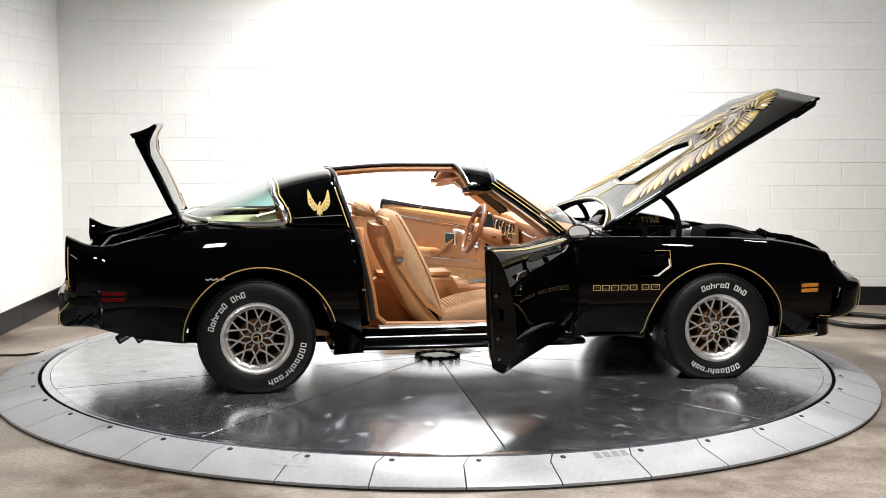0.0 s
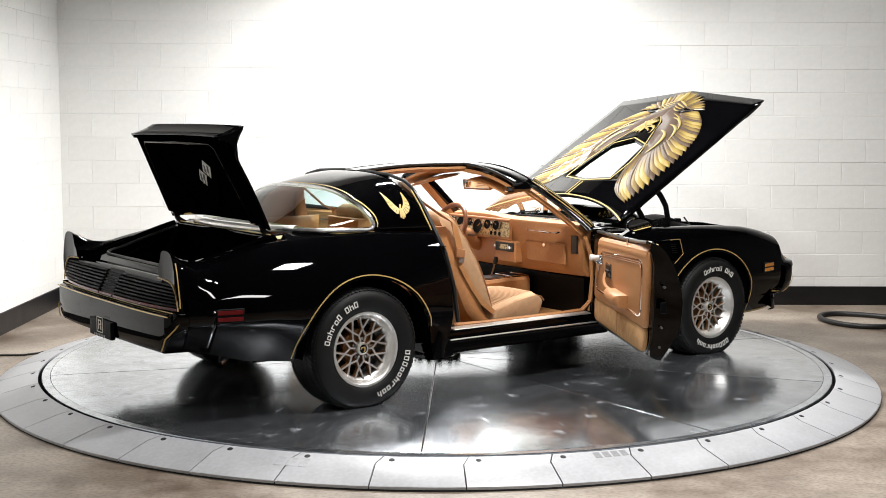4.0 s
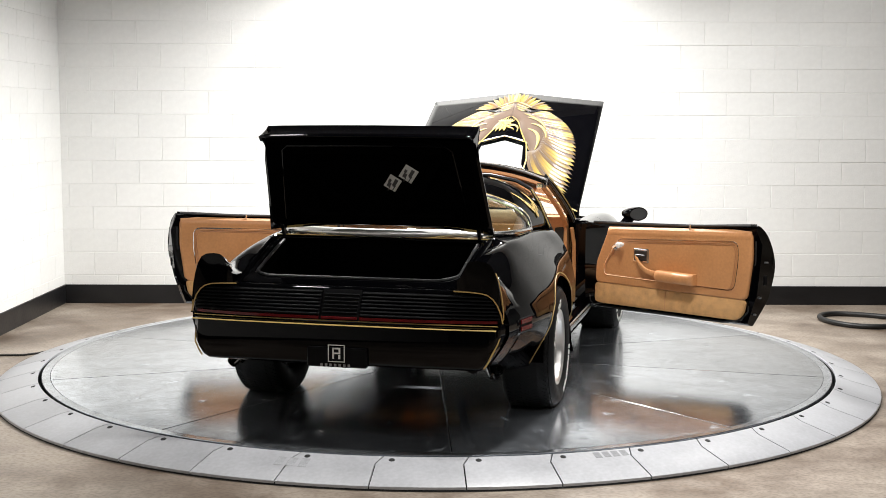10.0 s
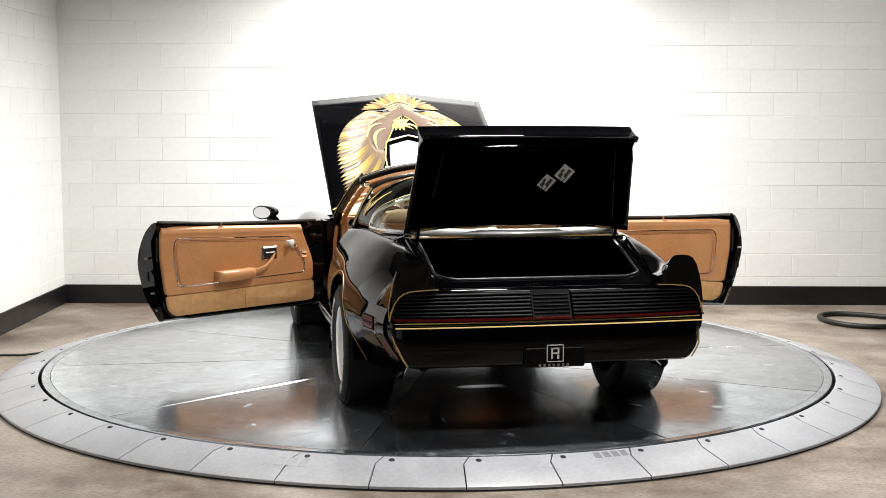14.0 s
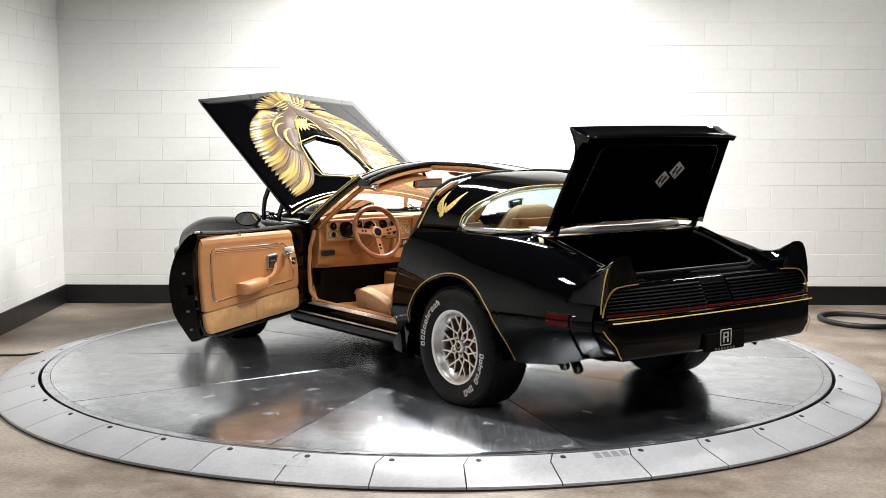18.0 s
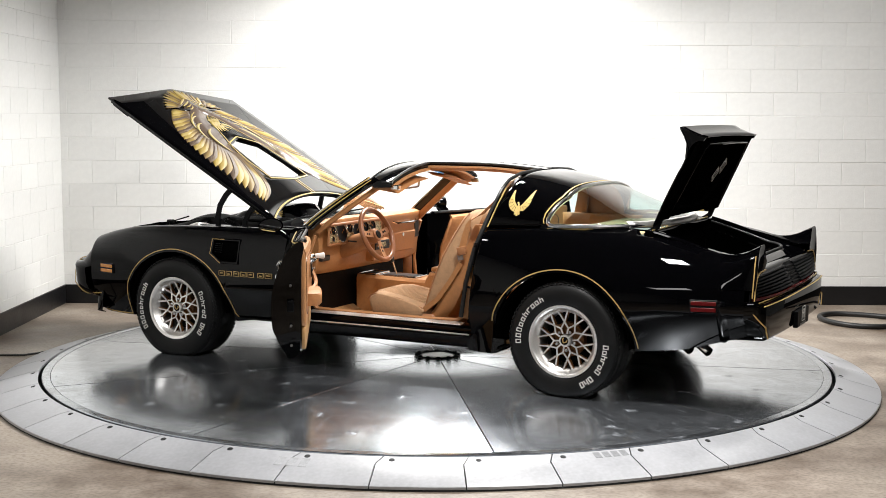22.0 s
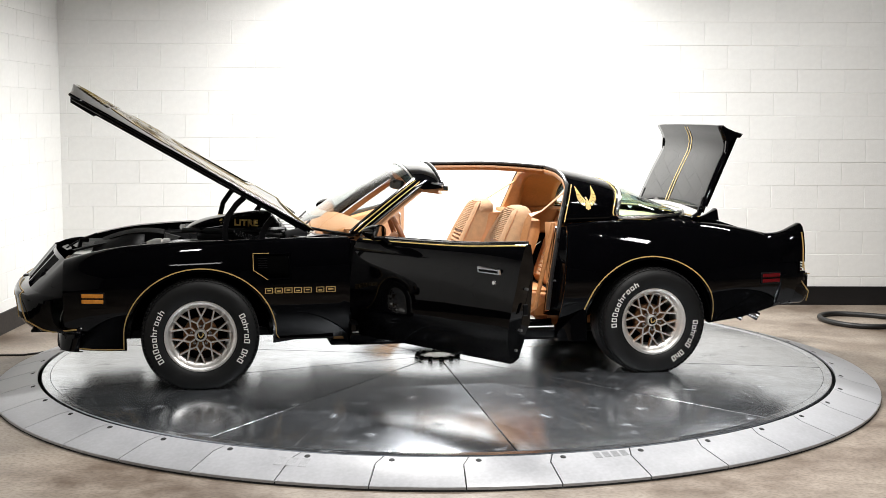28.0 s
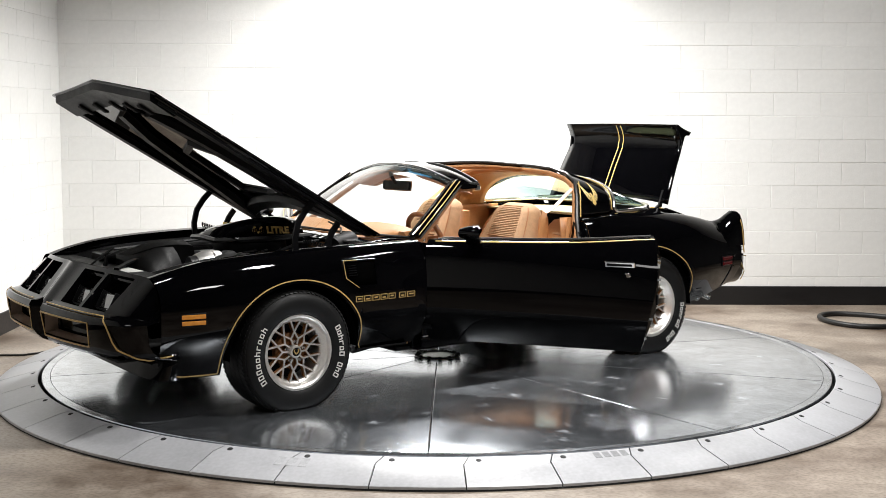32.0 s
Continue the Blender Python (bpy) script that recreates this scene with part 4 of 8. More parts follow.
                ribbon(lines, [tuple(c + (sgn * 0.0012 if n == 1 else 0) for n, c in enumerate(stick(lerp(a[0], b[0], f), lerp(a[1], b[1], f) - 0.004 * math.sin(math.pi * f)))) for f in (0.25, 0.5, 0.75, 1)], 0.0022, 0.0006, (0, sgn, 0.3))
        tagged(part("badge_line", lines, SATIN, r), "", "", "", "stuff")
        for dx in (-0.012, 0.0, 0.012):
            ribbon(bm, [stick(-0.993 + dx * 0.3, 1.052), stick(-0.993 + dx * 0.8, 1.025), stick(-0.993 + dx, 1.000 + abs(dx) * 0.8)], 0.010, 0.0018, (0, sgn, 0.3))
        ribbon(bm, [stick(-0.993, 1.045), stick(-0.993, 1.066), stick(-0.985, 1.078)], 0.010, 0.002, (0, sgn, 0.3))
        part("pillar_badge", bm, GOLD_PALE, r, "pale gold bird badge")
    return r


roof()


def glazing():
    bm = bmesh.new()
    rows = []
    for k in spread(0, 1, 26):
        half = []
        for i in range(17):
            x = lerp(glass_edge(i) - 0.008, -1.798, k)
            y, z = roof_section(x)[i]
            half.append((x, y - 0.003, z))
        rows.append(half + [(x, -y, z) for x, y, z in reversed(half[:-1])])
    sheet(bm, rows)
    g = part("rear_window", bm, GLASS_TINT, car, "wrap-round tinted rear window")
    g.visible_shadow = False
    bm = bmesh.new()
    def rim(d, lift):
        """The window's front edge from the roof's middle down, round the lower corner and back along the belt."""
        pts = []
        for i in range(16, 2, -1):
            x = glass_edge(i) - 0.004 + d
            y, z = roof_section(x)[i]
            pts.append((x, y + lift, z + lift * 0.5))
        a, b = pts[-1], (-1.225, belt(-1.225)[0] + lift, belt(-1.225)[1] + 0.012 - d * 0.6)
        c = (glass_edge(0) + d - 0.004, belt(-1.16)[0] + lift, belt(-1.16)[1] + 0.014 - d * 0.6)
        for q in (0.25, 0.5, 0.75):
            pts.append(tuple((1 - q) ** 2 * e + 2 * q * (1 - q) * f + q * q * g for e, f, g in zip(a, c, b)))
        return pts + [(x, belt(x)[0] + lift, belt(x)[1] + 0.012 - d * 0.6) for x in spread(-1.225, -1.80, 24)]
    for sgn, side in SIDES:
        bm2 = bmesh.new()
        tube(bm2, [(x, sgn * y, z) for x, y, z in rim(0.0, 0.003)], 0.013, 8)
        part("bright_frame", bm2, BRIGHT, g, "bright window frame")
        bm2 = bmesh.new()
        ribbon(bm2, [(x, sgn * y, z) for x, y, z in rim(0.030, 0.006)[:-11]], 0.0065, 0.002, (0, sgn, 0.5))
        part("window_stripe", bm2, GOLD_PALE, g)
        # painted corner below the rounded frame
        bm2 = bmesh.new()
        path = [(x, sgn * y, z) for x, y, z in rim(0.004, 0.003)[11:20]]
        c = (-1.135, sgn * (belt(-1.135)[0] + 0.004), belt(-1.135)[1] - 0.004)
        sheet(bm2, [[p, tuple(lerp(e, f, 0.5) + (sgn * 0.003 if n == 1 else 0) for n, (e, f) in enumerate(zip(p, c))), c] for p in path])
        part("window_corner", bm2, BLACK, g)
    bm.free()
    # bright reveal moulding along the rear edge
    bm = bmesh.new()
    rows = []
    for y in spread(-0.58, 0.58, 25):
        x = max(v for v in spread(-1.80, -1.45, 141) if belt(v)[0] <= abs(y) + 1e-6 or v == -1.80)
        rows.append([(x + 0.014, y, 0.982), (x - 0.002, y, 0.978), (x - 0.014, y, 0.964), (x - 0.018, y, 0.944)])
    sheet(bm, rows)
    part("reveal_moulding", bm, ALU, g, "bright moulding below the rear window", thick=0.002)
    # windshield
    bm = bmesh.new()
    rows = []
    for k in spread(0, 1, 11):
        row = []
        for y in spread(-1, 1, 21):
            bx, by, bz = 0.755 - 0.29 * abs(y) ** 2.2, 0.70 * y, 0.885 - 0.02 * y * y
            tx, ty, tz = 0.105 - 0.03 * abs(y) ** 2, 0.575 * y, head_z(0.575 * y) - 0.014
            row.append((lerp(bx, tx, k), lerp(by, ty, k), lerp(bz, tz, k) + 0.03 * math.sin(math.pi * k)))
        rows.append(row)
    sheet(bm, rows)
    w = part("windshield", bm, GLASS, car, "clear windshield with blue shade band")
    w.visible_shadow = False
    bm = bmesh.new()
    sheet(bm, [[(x - 0.006, y, z - 0.004) for x, y, z in row] for row in rows[9:]])
    s = part("shade_band", bm, BLUE_BAND, w)
    s.visible_shadow = False
    bm = bmesh.new()
    tube(bm, rows[0], 0.008, 6)
    part("lower_moulding", bm, SEAL, w)
    bm = bmesh.new()
    tube(bm, [(x + 0.004, y, z + 0.006) for x, y, z in rows[-1]], 0.007, 6)
    part("upper_moulding", bm, CHROME, w)
    # rear view mirror
    bm = bmesh.new()
    box(bm, -0.014, 0.014, -0.125, 0.125, -0.03, 0.03, 0.012, pose(0.10, 0.0, 1.13, 0, -8, 8), 2)
    mr = part("inside_mirror", bm, SATIN, w, "inside rear-view mirror with a tan frame")
    bm = bmesh.new()
    box(bm, -0.0165, -0.009, -0.128, 0.128, -0.033, 0.033, 0.004, pose(0.10, 0.0, 1.13, 0, -8, 8))
    part("mirror_frame", bm, TAN_DARK, mr)
    bm = bmesh.new()
    box(bm, -0.018, -0.0145, -0.115, 0.115, -0.024, 0.024, 0.004, pose(0.10, 0.0, 1.13, 0, -8, 8))
    part("mirror_glass", bm, MIRROR, mr)
    bm = bmesh.new()
    tube(bm, [(0.11, 0, 1.145), (0.14, 0, 1.19), (0.15, 0, 1.215)], 0.012, 8)
    part("mirror_stem", bm, SATIN, w)


glazing()


# ---- wheels
def wheel(turn, high):
    """One wheel, its outer face towards +y at y = 0, turned on its axle and pressed flat where it stands."""
    w = new("wheel")
    down = Vector((math.sin(radians(turn)), 0, -math.cos(radians(turn))))

    def settle(bm):
        for v in bm.verts:
            over = v.co.dot(down) - high
            if over > 0:
                v.co -= down * over
                v.co.y += 0.3 * over * (1 if v.co.y > -0.13 else -1)
    bm = bmesh.new()
    T = 0.262
    prof = [(0.195, -0.02), (0.208, -0.004), (0.225, 0.006), (0.268, 0.017), (0.299, 0.012), (0.318, -0.004), (0.330, -0.022), (0.336, -0.05), (0.338, -T / 2), (0.336, 0.05 - T), (0.330, 0.022 - T), (0.318, 0.004 - T), (0.262, -0.01 - T), (0.21, 0.0 - T), (0.195, 0.02 - T)]
    spin(bm, prof, 72)
    settle(bm)
    part("tyre", bm, RUBBER, w, "black tyre with raised white sidewall lettering", smooth=50)
    bm = bmesh.new()
    for k in range(76):
        a = k * math.tau / 76
        for j, y in enumerate((-0.035, -0.085, -0.131, -0.177, -0.227)):
            r = 0.3352 if j in (0, 4) else 0.3374
            m = Matrix.Rotation(a + 0.03 * j, 4, "Y") @ Matrix.Translation((r, y, 0)) @ Matrix.Rotation(0.5 * (1 if j % 2 else -1), 4, "X")
            box(bm, -0.004, 0.0009, -0.019, 0.019, -0.0098, 0.0098, 0, m)
        m = Matrix.Rotation(a, 4, "Y") @ Matrix.Translation((0.3205, -0.009, 0)) @ Matrix.Rotation(radians(48), 4, "Z")
        box(bm, -0.011, 0.008, -0.004, 0.0012, -0.0082, 0.0082, 0, m)
    settle(bm)
    part("tread", bm, RUBBER, w, smooth=0)
    # sidewall lettering as plain raised bars, letter by letter
    block = ((-1, 1, -1, -0.55), (-1, 1, 0.4, 0.85), (0.66, 1, -1, 0.85), (-1, -0.7, -1, 0.85))
    low = ((-1, 0.5, -1, -0.55), (-1, 0.5, 0.4, 0.85), (0.2, 0.5, -1, 0.85), (-1, -0.7, -1, 0.85))
    hook = ((-1, 0.5, -1, -0.55), (0.2, 0.5, -1, 0.85))
    stem = ((-1, 1, -1, -0.55), (-1, 0.4, 0.4, 0.85), (0.1, 0.4, -1, 0.85))
    order = (block, block, block, low, low, stem, hook, low, low, stem), (block, low, stem, hook, low, block, low, block, stem, block)
    for start, count, step, row in ((-33, 10, 7.2, order[0]), (152, 10, 6.6, order[1])):
        for k in range(count):
            if start > 0 and k == 6:
                continue
            bm = bmesh.new()
            m = Matrix.Rotation(-radians(start + k * step), 4, "Y") @ Matrix.Translation((0.264, 0.0152, 0))
            for x0, x1, z0, z1 in row[k]:
                box(bm, 0.0165 * x0, 0.0165 * x1, 0.0, 0.0032, 0.0125 * z0, 0.0125 * z1, 0, m)
            part("sidewall_bar", bm, WHITE_LETTER, w, smooth=0)
    bm = bmesh.new()
    spin(bm, [(0.150, -0.20), (0.160, -0.06), (0.163, -0.052), (0.169, -0.046), (0.177, -0.038), (0.183, -0.016), (0.190, -0.006), (0.200, -0.001), (0.2065, -0.001), (0.2075, -0.016), (0.199, -0.03), (0.196, -0.2)], 72)
    part("rim", bm, ALU, w, "machined alloy rim with a gold snowflake centre", smooth=40)
    bm = bmesh.new()
    spin(bm, [(0.0001, -0.074), (0.080, -0.074), (0.098, -0.082), (0.100, -0.12)], 48)
    part("rim_centre", bm, BRONZE, w, "gold painted wheel centre")
    # flat black disc that stands in for the shade behind the spokes
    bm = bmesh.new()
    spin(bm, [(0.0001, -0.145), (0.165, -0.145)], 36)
    part("spoke_shade_plate", bm, UNDER, w, "flat black plate standing in for the shade behind the spokes")
    def pt(r, deg, y):
        return Vector((r * math.cos(radians(deg)), y, r * math.sin(radians(deg))))
    def dish(r):
        return -0.046 - 0.010 * (1 - min(1, abs(r - 0.105) / 0.065))
    bm, bm2 = bmesh.new(), bmesh.new()
    for k in range(10):
        a = 36 * k
        for r0, a0, r1, a1 in ((0.072, a, 0.106, a - 18), (0.072, a, 0.106, a + 18), (0.106, a + 18, 0.170, a + 8), (0.106, a + 18, 0.170, a + 28), (0.040, a, 0.073, a)):
            ribbon(bm, [pt(r0, a0, dish(r0)), pt(r1, a1, dish(r1))], 0.0085, 0.003, (0, 1, 0))
            ribbon(bm2, [pt(r0, a0, dish(r0) - 0.014), pt(r1, a1, dish(r1) - 0.014)], 0.012, 0.0108, (0, 1, 0))
    part("spoke_mesh", bm, ALU, w, "machined snowflake spokes")
    part("spoke_sides", bm2, BRONZE, w, "gold painted flanks of the spokes")
    for k in range(5):
        bm = bmesh.new()
        spin(bm, [(0.0001, -0.040), (0.008, -0.041), (0.010, -0.048), (0.010, -0.08)], 10)
        part("lug_nut", bm, CHROME, w, m=Matrix.Rotation(-radians(72 * k + 18), 4, "Y") @ Matrix.Translation((0.056, 0, 0)))
    bm = bmesh.new()
    spin(bm, [(0.0001, -0.030), (0.024, -0.030), (0.026, -0.027), (0.032, -0.028), (0.036, -0.038), (0.036, -0.09)], 32)
    part("hub_cap", bm, ALU, w)
    bm = bmesh.new()
    spin(bm, [(0.0001, -0.0285), (0.023, -0.029), (0.024, -0.032)], 28)
    part("hub_disc", bm, SATIN, w)
    bm = bmesh.new()
    for sg in (-1, 1):
        ribbon(bm, [(0.0, -0.0275, -0.012), (sg * 0.006, -0.0275, -0.006), (sg * 0.014, -0.0275, 0.004), (sg * 0.012, -0.0275, 0.014)], 0.006, 0.001, (0, 1, 0))
    part("hub_badge", bm, GOLD, w)
    return w


WHEELS = [(1.386, 0.914, 0.308, 1, -2), (-1.367, 0.898, 0.316, 1, -30), (1.386, 0.914, 0.308, -1, 85), (-1.367, 0.898, 0.316, -1, 138)]
for x, y, z, sgn, turn in WHEELS:
    ob = wheel(turn, z)
    ob.parent = car
    ob.matrix_basis = pose(x, sgn * y, z + 0.002) @ pose(0, 0, 0, 0, 0, 0 if sgn > 0 else 180) @ pose(0, 0, 0, 0, turn, 0)


# ---- hood
HOOD_TILT = 30.0
hood = None


def hood_n(u, v):
    return 0.045 * (1 - (abs(v) / 0.72) ** 1.25) 


def hood_shape():
    """The raised hood with its scoop hole, underside frame, bird decal."""
    m = pose(0.70, 0, 0.89, 0, -HOOD_TILT, 0)
    vs = sorted(set([round(v, 4) for v in spread(-0.70, 0.70, 29)] + [-0.17, 0.17]))

    def rear(v):
        return 0.215 * (1 - (abs(v) / 0.72) ** 2.4)

    def front(v):
        return 1.617 + 0.068 * (1 - (abs(v) / 0.70)) ** 1.3

    def hole(v):
        a = abs(v)
        if a >= 0.205:
            return None
        lo = 0.435 + 0.05 * a / 0.2
        hi = lerp(0.975, 0.905, a / 0.16) if a < 0.16 else lerp(0.905, lo, (a - 0.16) / 0.045)
        return lo, max(hi, lo + 0.004)
    bm = bmesh.new()
    vs = sorted(set([round(v, 4) for v in spread(-0.70, 0.70, 29)] + [-0.2045, -0.195, -0.18, -0.16, 0.16, 0.18, 0.195, 0.2045]))
    full = {}
    for v in vs:
        h = hole(v)
        r, f = rear(v), front(v)
        if h:
            a, b = spread(r, h[0], 6), spread(h[1], f, 12)
        else:
            lo = 0.485
            a, b = spread(r, lo + (abs(v) - 0.2) * 0.2, 6), spread(lo + (abs(v) - 0.2) * 0.2 + 0.004, f, 12)
        full[v] = ([(u, v, hood_n(u, v)) for u in a], [(u, v, hood_n(u, v)) for u in b], h is None)
    grid = {}
    for v in vs:
        a, b, solid = full[v]
        grid[v] = ([bm.verts.new(p) for p in a], [bm.verts.new(p) for p in b], solid)
    for v0, v1 in zip(vs, vs[1:]):
        (a0, b0, s0), (a1, b1, s1) = grid[v0], grid[v1]
        for p, q in ((a0, a1), (b0, b1)):
            for i in range(len(p) - 1):
                bm.faces.new((p[i], q[i], q[i + 1], p[i + 1]))
        if s0 and s1:
            bm.faces.new((a0[-1], a1[-1], b1[0], b0[0]))
    bmesh.ops.recalc_face_normals(bm, faces=bm.faces)
    if sum(f.normal.z for f in bm.faces) < 0:
        bmesh.ops.reverse_faces(bm, faces=bm.faces)
    h = part("hood", bm, BLACK, car, "raised black hood with a large gold bird decal", thick=0.012, fix=False, m=m)
    # rolled edges
    for sgn, side in SIDES:
        bm = bmesh.new()
        tube(bm, [(u, sgn * 0.683, hood_n(u, 0.694) - 0.018) for u in spread(0.03, 1.59, 14)], [0.010] * 14, 8)
        part("side_flange", bm, BLACK, h)
        # underside ribs
        bm = bmesh.new()
        loops = []
        for u, v in ((0.10, 0.60), (0.45, 0.50), (0.8, 0.42), (1.1, 0.34), (1.38, 0.18)):
            n = hood_n(u, v) - 0.012
            loops.append([(u, sgn * (v - 0.05), n), (u, sgn * (v - 0.035), n - 0.038), (u, sgn * (v + 0.035), n - 0.038), (u, sgn * (v + 0.05), n)])
        loft(bm, loops)
        part("underside_rib", bm, SATIN, h)
        bm = bmesh.new()
        loops = []
        for u in spread(0.05, 1.55, 8):
            n = hood_n(u, 0.63) - 0.012
            loops.append([(u, sgn * 0.58, n), (u, sgn * 0.60, n - 0.03), (u, sgn * 0.67, n - 0.03), (u, sgn * 0.685, n)])
        loft(bm, loops)
        part("underside_rail", bm, SATIN, h)
    bm = bmesh.new()
    loops = []
    for v in spread(-0.66, 0.66, 15):
        f, n = front(v) - 0.01, hood_n(1.5, v) - 0.012
        loops.append([(f, v, n), (f - 0.02, v, n - 0.035), (f - 0.17, v, n - 0.04), (f - 0.20, v, n)])
    loft(bm, loops)
    part("underside_brace", bm, SATIN, h)
    for v in (-0.42, -0.22, 0.0, 0.20, 0.40):
        bm = bmesh.new()
        n = hood_n(1.5, v) - 0.052
        box(bm, 1.44, 1.54, v - 0.028, v + 0.028, n - 0.012, n + 0.003, 0.008)
        part("brace_pocket", bm, UNDER, h)
    bm = bmesh.new()
    loops = []
    for v in spread(-0.60, 0.60, 13):
        r, n = rear(v) + 0.02, hood_n(0.2, v) - 0.012
        loops.append([(r, v, n), (r + 0.015, v, n - 0.032), (r + 0.10, v, n - 0.032), (r + 0.12, v, n)])
    loft(bm, loops)
    part("underside_brace", bm, SATIN, h)
    # shroud round the hole, seen from below
    bm = bmesh.new()
    ring_pts = [(0.43, 0.0), (0.475, 0.2), (0.68, 0.20), (0.90, 0.165), (0.975, 0.0), (0.90, -0.165), (0.68, -0.20), (0.475, -0.2)]
    rows = []
    for u, v in ring_pts + ring_pts[:1]:
        n = hood_n(u, v)
        cu, cv = 0.69, 0.0
        du, dv = (u - cu) * 0.06, (v - cv) * 0.10
        rows.append([(u + du * 0.1, v + dv * 0.1, n - 0.012), (u + du * 0.5, v + dv * 0.5, n - 0.034), (u + du * 2.4, v + dv * 2.4, n - 0.034), (u + du * 3.2, v + dv * 3.2, n - 0.012)])
    sheet(bm, rows)
    part("hole_flange", bm, SATIN, h)
    # gold outline of the hole and of the rear edge
    bm = bmesh.new()
    line = []
    for (u0, v0), (u1, v1) in zip(ring_pts, ring_pts[1:] + ring_pts[:1]):
        for k in range(6):
            u, v = lerp(u0, u1, k / 6), lerp(v0, v1, k / 6)
            line.append((0.69 + (u - 0.69) * 1.07, v * 1.11, 0))
    line = [(u, v, hood_n(u, v) + 0.001) for u, v, n in line]
    ribbon(bm, line + line[:1], 0.011, 0.0012)
    part("hole_stripe", bm, HOOD_GOLD, h)
    bm = bmesh.new()
    ribbon(bm, [(rear(v) + 0.012, v, hood_n(rear(v), v) + 0.001) for v in spread(-0.69, 0.69, 31)], 0.012, 0.0012)
    part("edge_stripe", bm, HOOD_GOLD, h)
    for v in (-0.015, 0.015):
        bm = bmesh.new()
        ribbon(bm, [(u, v, hood_n(u, v) + 0.001) for u in (0.235, 0.30, 0.40)], 0.008, 0.0012)
        part("centre_stripe", bm, HOOD_GOLD, h)
    return h


hood = hood_shape()


def on_hood(u, v, lift):
    return (u, v, hood_n(u, v) + lift)


def patch(bm, left, right, lift):
    """A flat decal between two lines of (u, v) points."""
    sheet(bm, [[on_hood(u, v, lift) for u, v in (a, (lerp(a[0], b[0], 0.5), lerp(a[1], b[1], 0.5)), b)] for a, b in zip(left, right)])


def decal(name, bm, mat, label=""):
    for f in bm.faces:
        f.normal_update()
    if sum(f.normal.z for f in bm.faces) < 0:
        bmesh.ops.reverse_faces(bm, faces=bm.faces)
    part(name, bm, mat, hood, label, fix=False, thick=0.0006)


def stroke(bm, pts, wide, lift, tones=(0,), fade=0.0):
    """A tapered decal strip along (u, v) points; tones run across it and fade towards the root."""
    layer = bm.verts.layers.float.get("tone") or bm.verts.layers.float.new("tone")
    n, k = len(pts), max(2, len(tones))
    rows = []
    for i, (u, v) in enumerate(pts):
        a, b = pts[max(0, i - 1)], pts[min(n - 1, i + 1)]
        du, dv = b[0] - a[0], b[1] - a[1]
        ln = math.hypot(du, dv) + 1e-9
        nu, nv = -dv / ln, du / ln
        s = i / (n - 1)
        w = wide(s)
        dim = min(1.0, 0.12 + 0.88 * s / fade) if fade else 1.0
        row = []
        for j, e in enumerate(spread(-1, 1, k)):
            vert = bm.verts.new(on_hood(u + nu * w * e, v + nv * w * e, lift))
            vert[layer] = (tones[j] if len(tones) > 1 else tones[0]) / 4 * dim
            row.append(vert)
        rows.append(row)
    for p, q in zip(rows, rows[1:]):
        for j in range(k - 1):
            bm.faces.new((p[j], p[j + 1], q[j + 1], q[j]))


def bow(a, c, b, n=12):
    return [((1 - q) ** 2 * a[0] + 2 * q * (1 - q) * c[0] + q * q * b[0], (1 - q) ** 2 * a[1] + 2 * q * (1 - q) * c[1] + q * q * b[1]) for q in spread(0, 1, n)]


def tinted(name, bm, label=""):
    """A decal piece printed in bronze to pale gold."""
    for f in bm.faces:
        f.normal_update()
    bmesh.ops.reverse_faces(bm, faces=[f for f in bm.faces if f.normal.z < 0])
    part(name, bm, DECAL, hood, label, fix=False, thick=0.0004)


def along(table, s):
    xs = spread(0, 1, len(table))
    return curve(s, xs, [p[0] for p in table]), curve(s, xs, [p[1] for p in table])


TIPS = [(0.226, 0.566), (0.30, 0.585), (0.456, 0.594), (0.652, 0.592), (0.825, 0.583), (1.002, 0.552), (1.123, 0.514), (1.262, 0.436), (1.365, 0.335)]
ROOTS = [(0.790, 0.225), (0.80, 0.255), (0.83, 0.285), (0.90, 0.305), (1.00, 0.305), (1.10, 0.285), (1.19, 0.245), (1.29, 0.19), (1.372, 0.135)]
CROWN_TIPS = [(1.664, 0.008), (1.66, 0.06), (1.637, 0.112), (1.60, 0.17), (1.54, 0.235), (1.48, 0.285), (1.418, 0.322)]
CROWN_ROOTS = [(1.50, 0.0), (1.49, 0.025), (1.475, 0.055), (1.455, 0.095), (1.435, 0.13), (1.425, 0.16), (1.42, 0.19)]


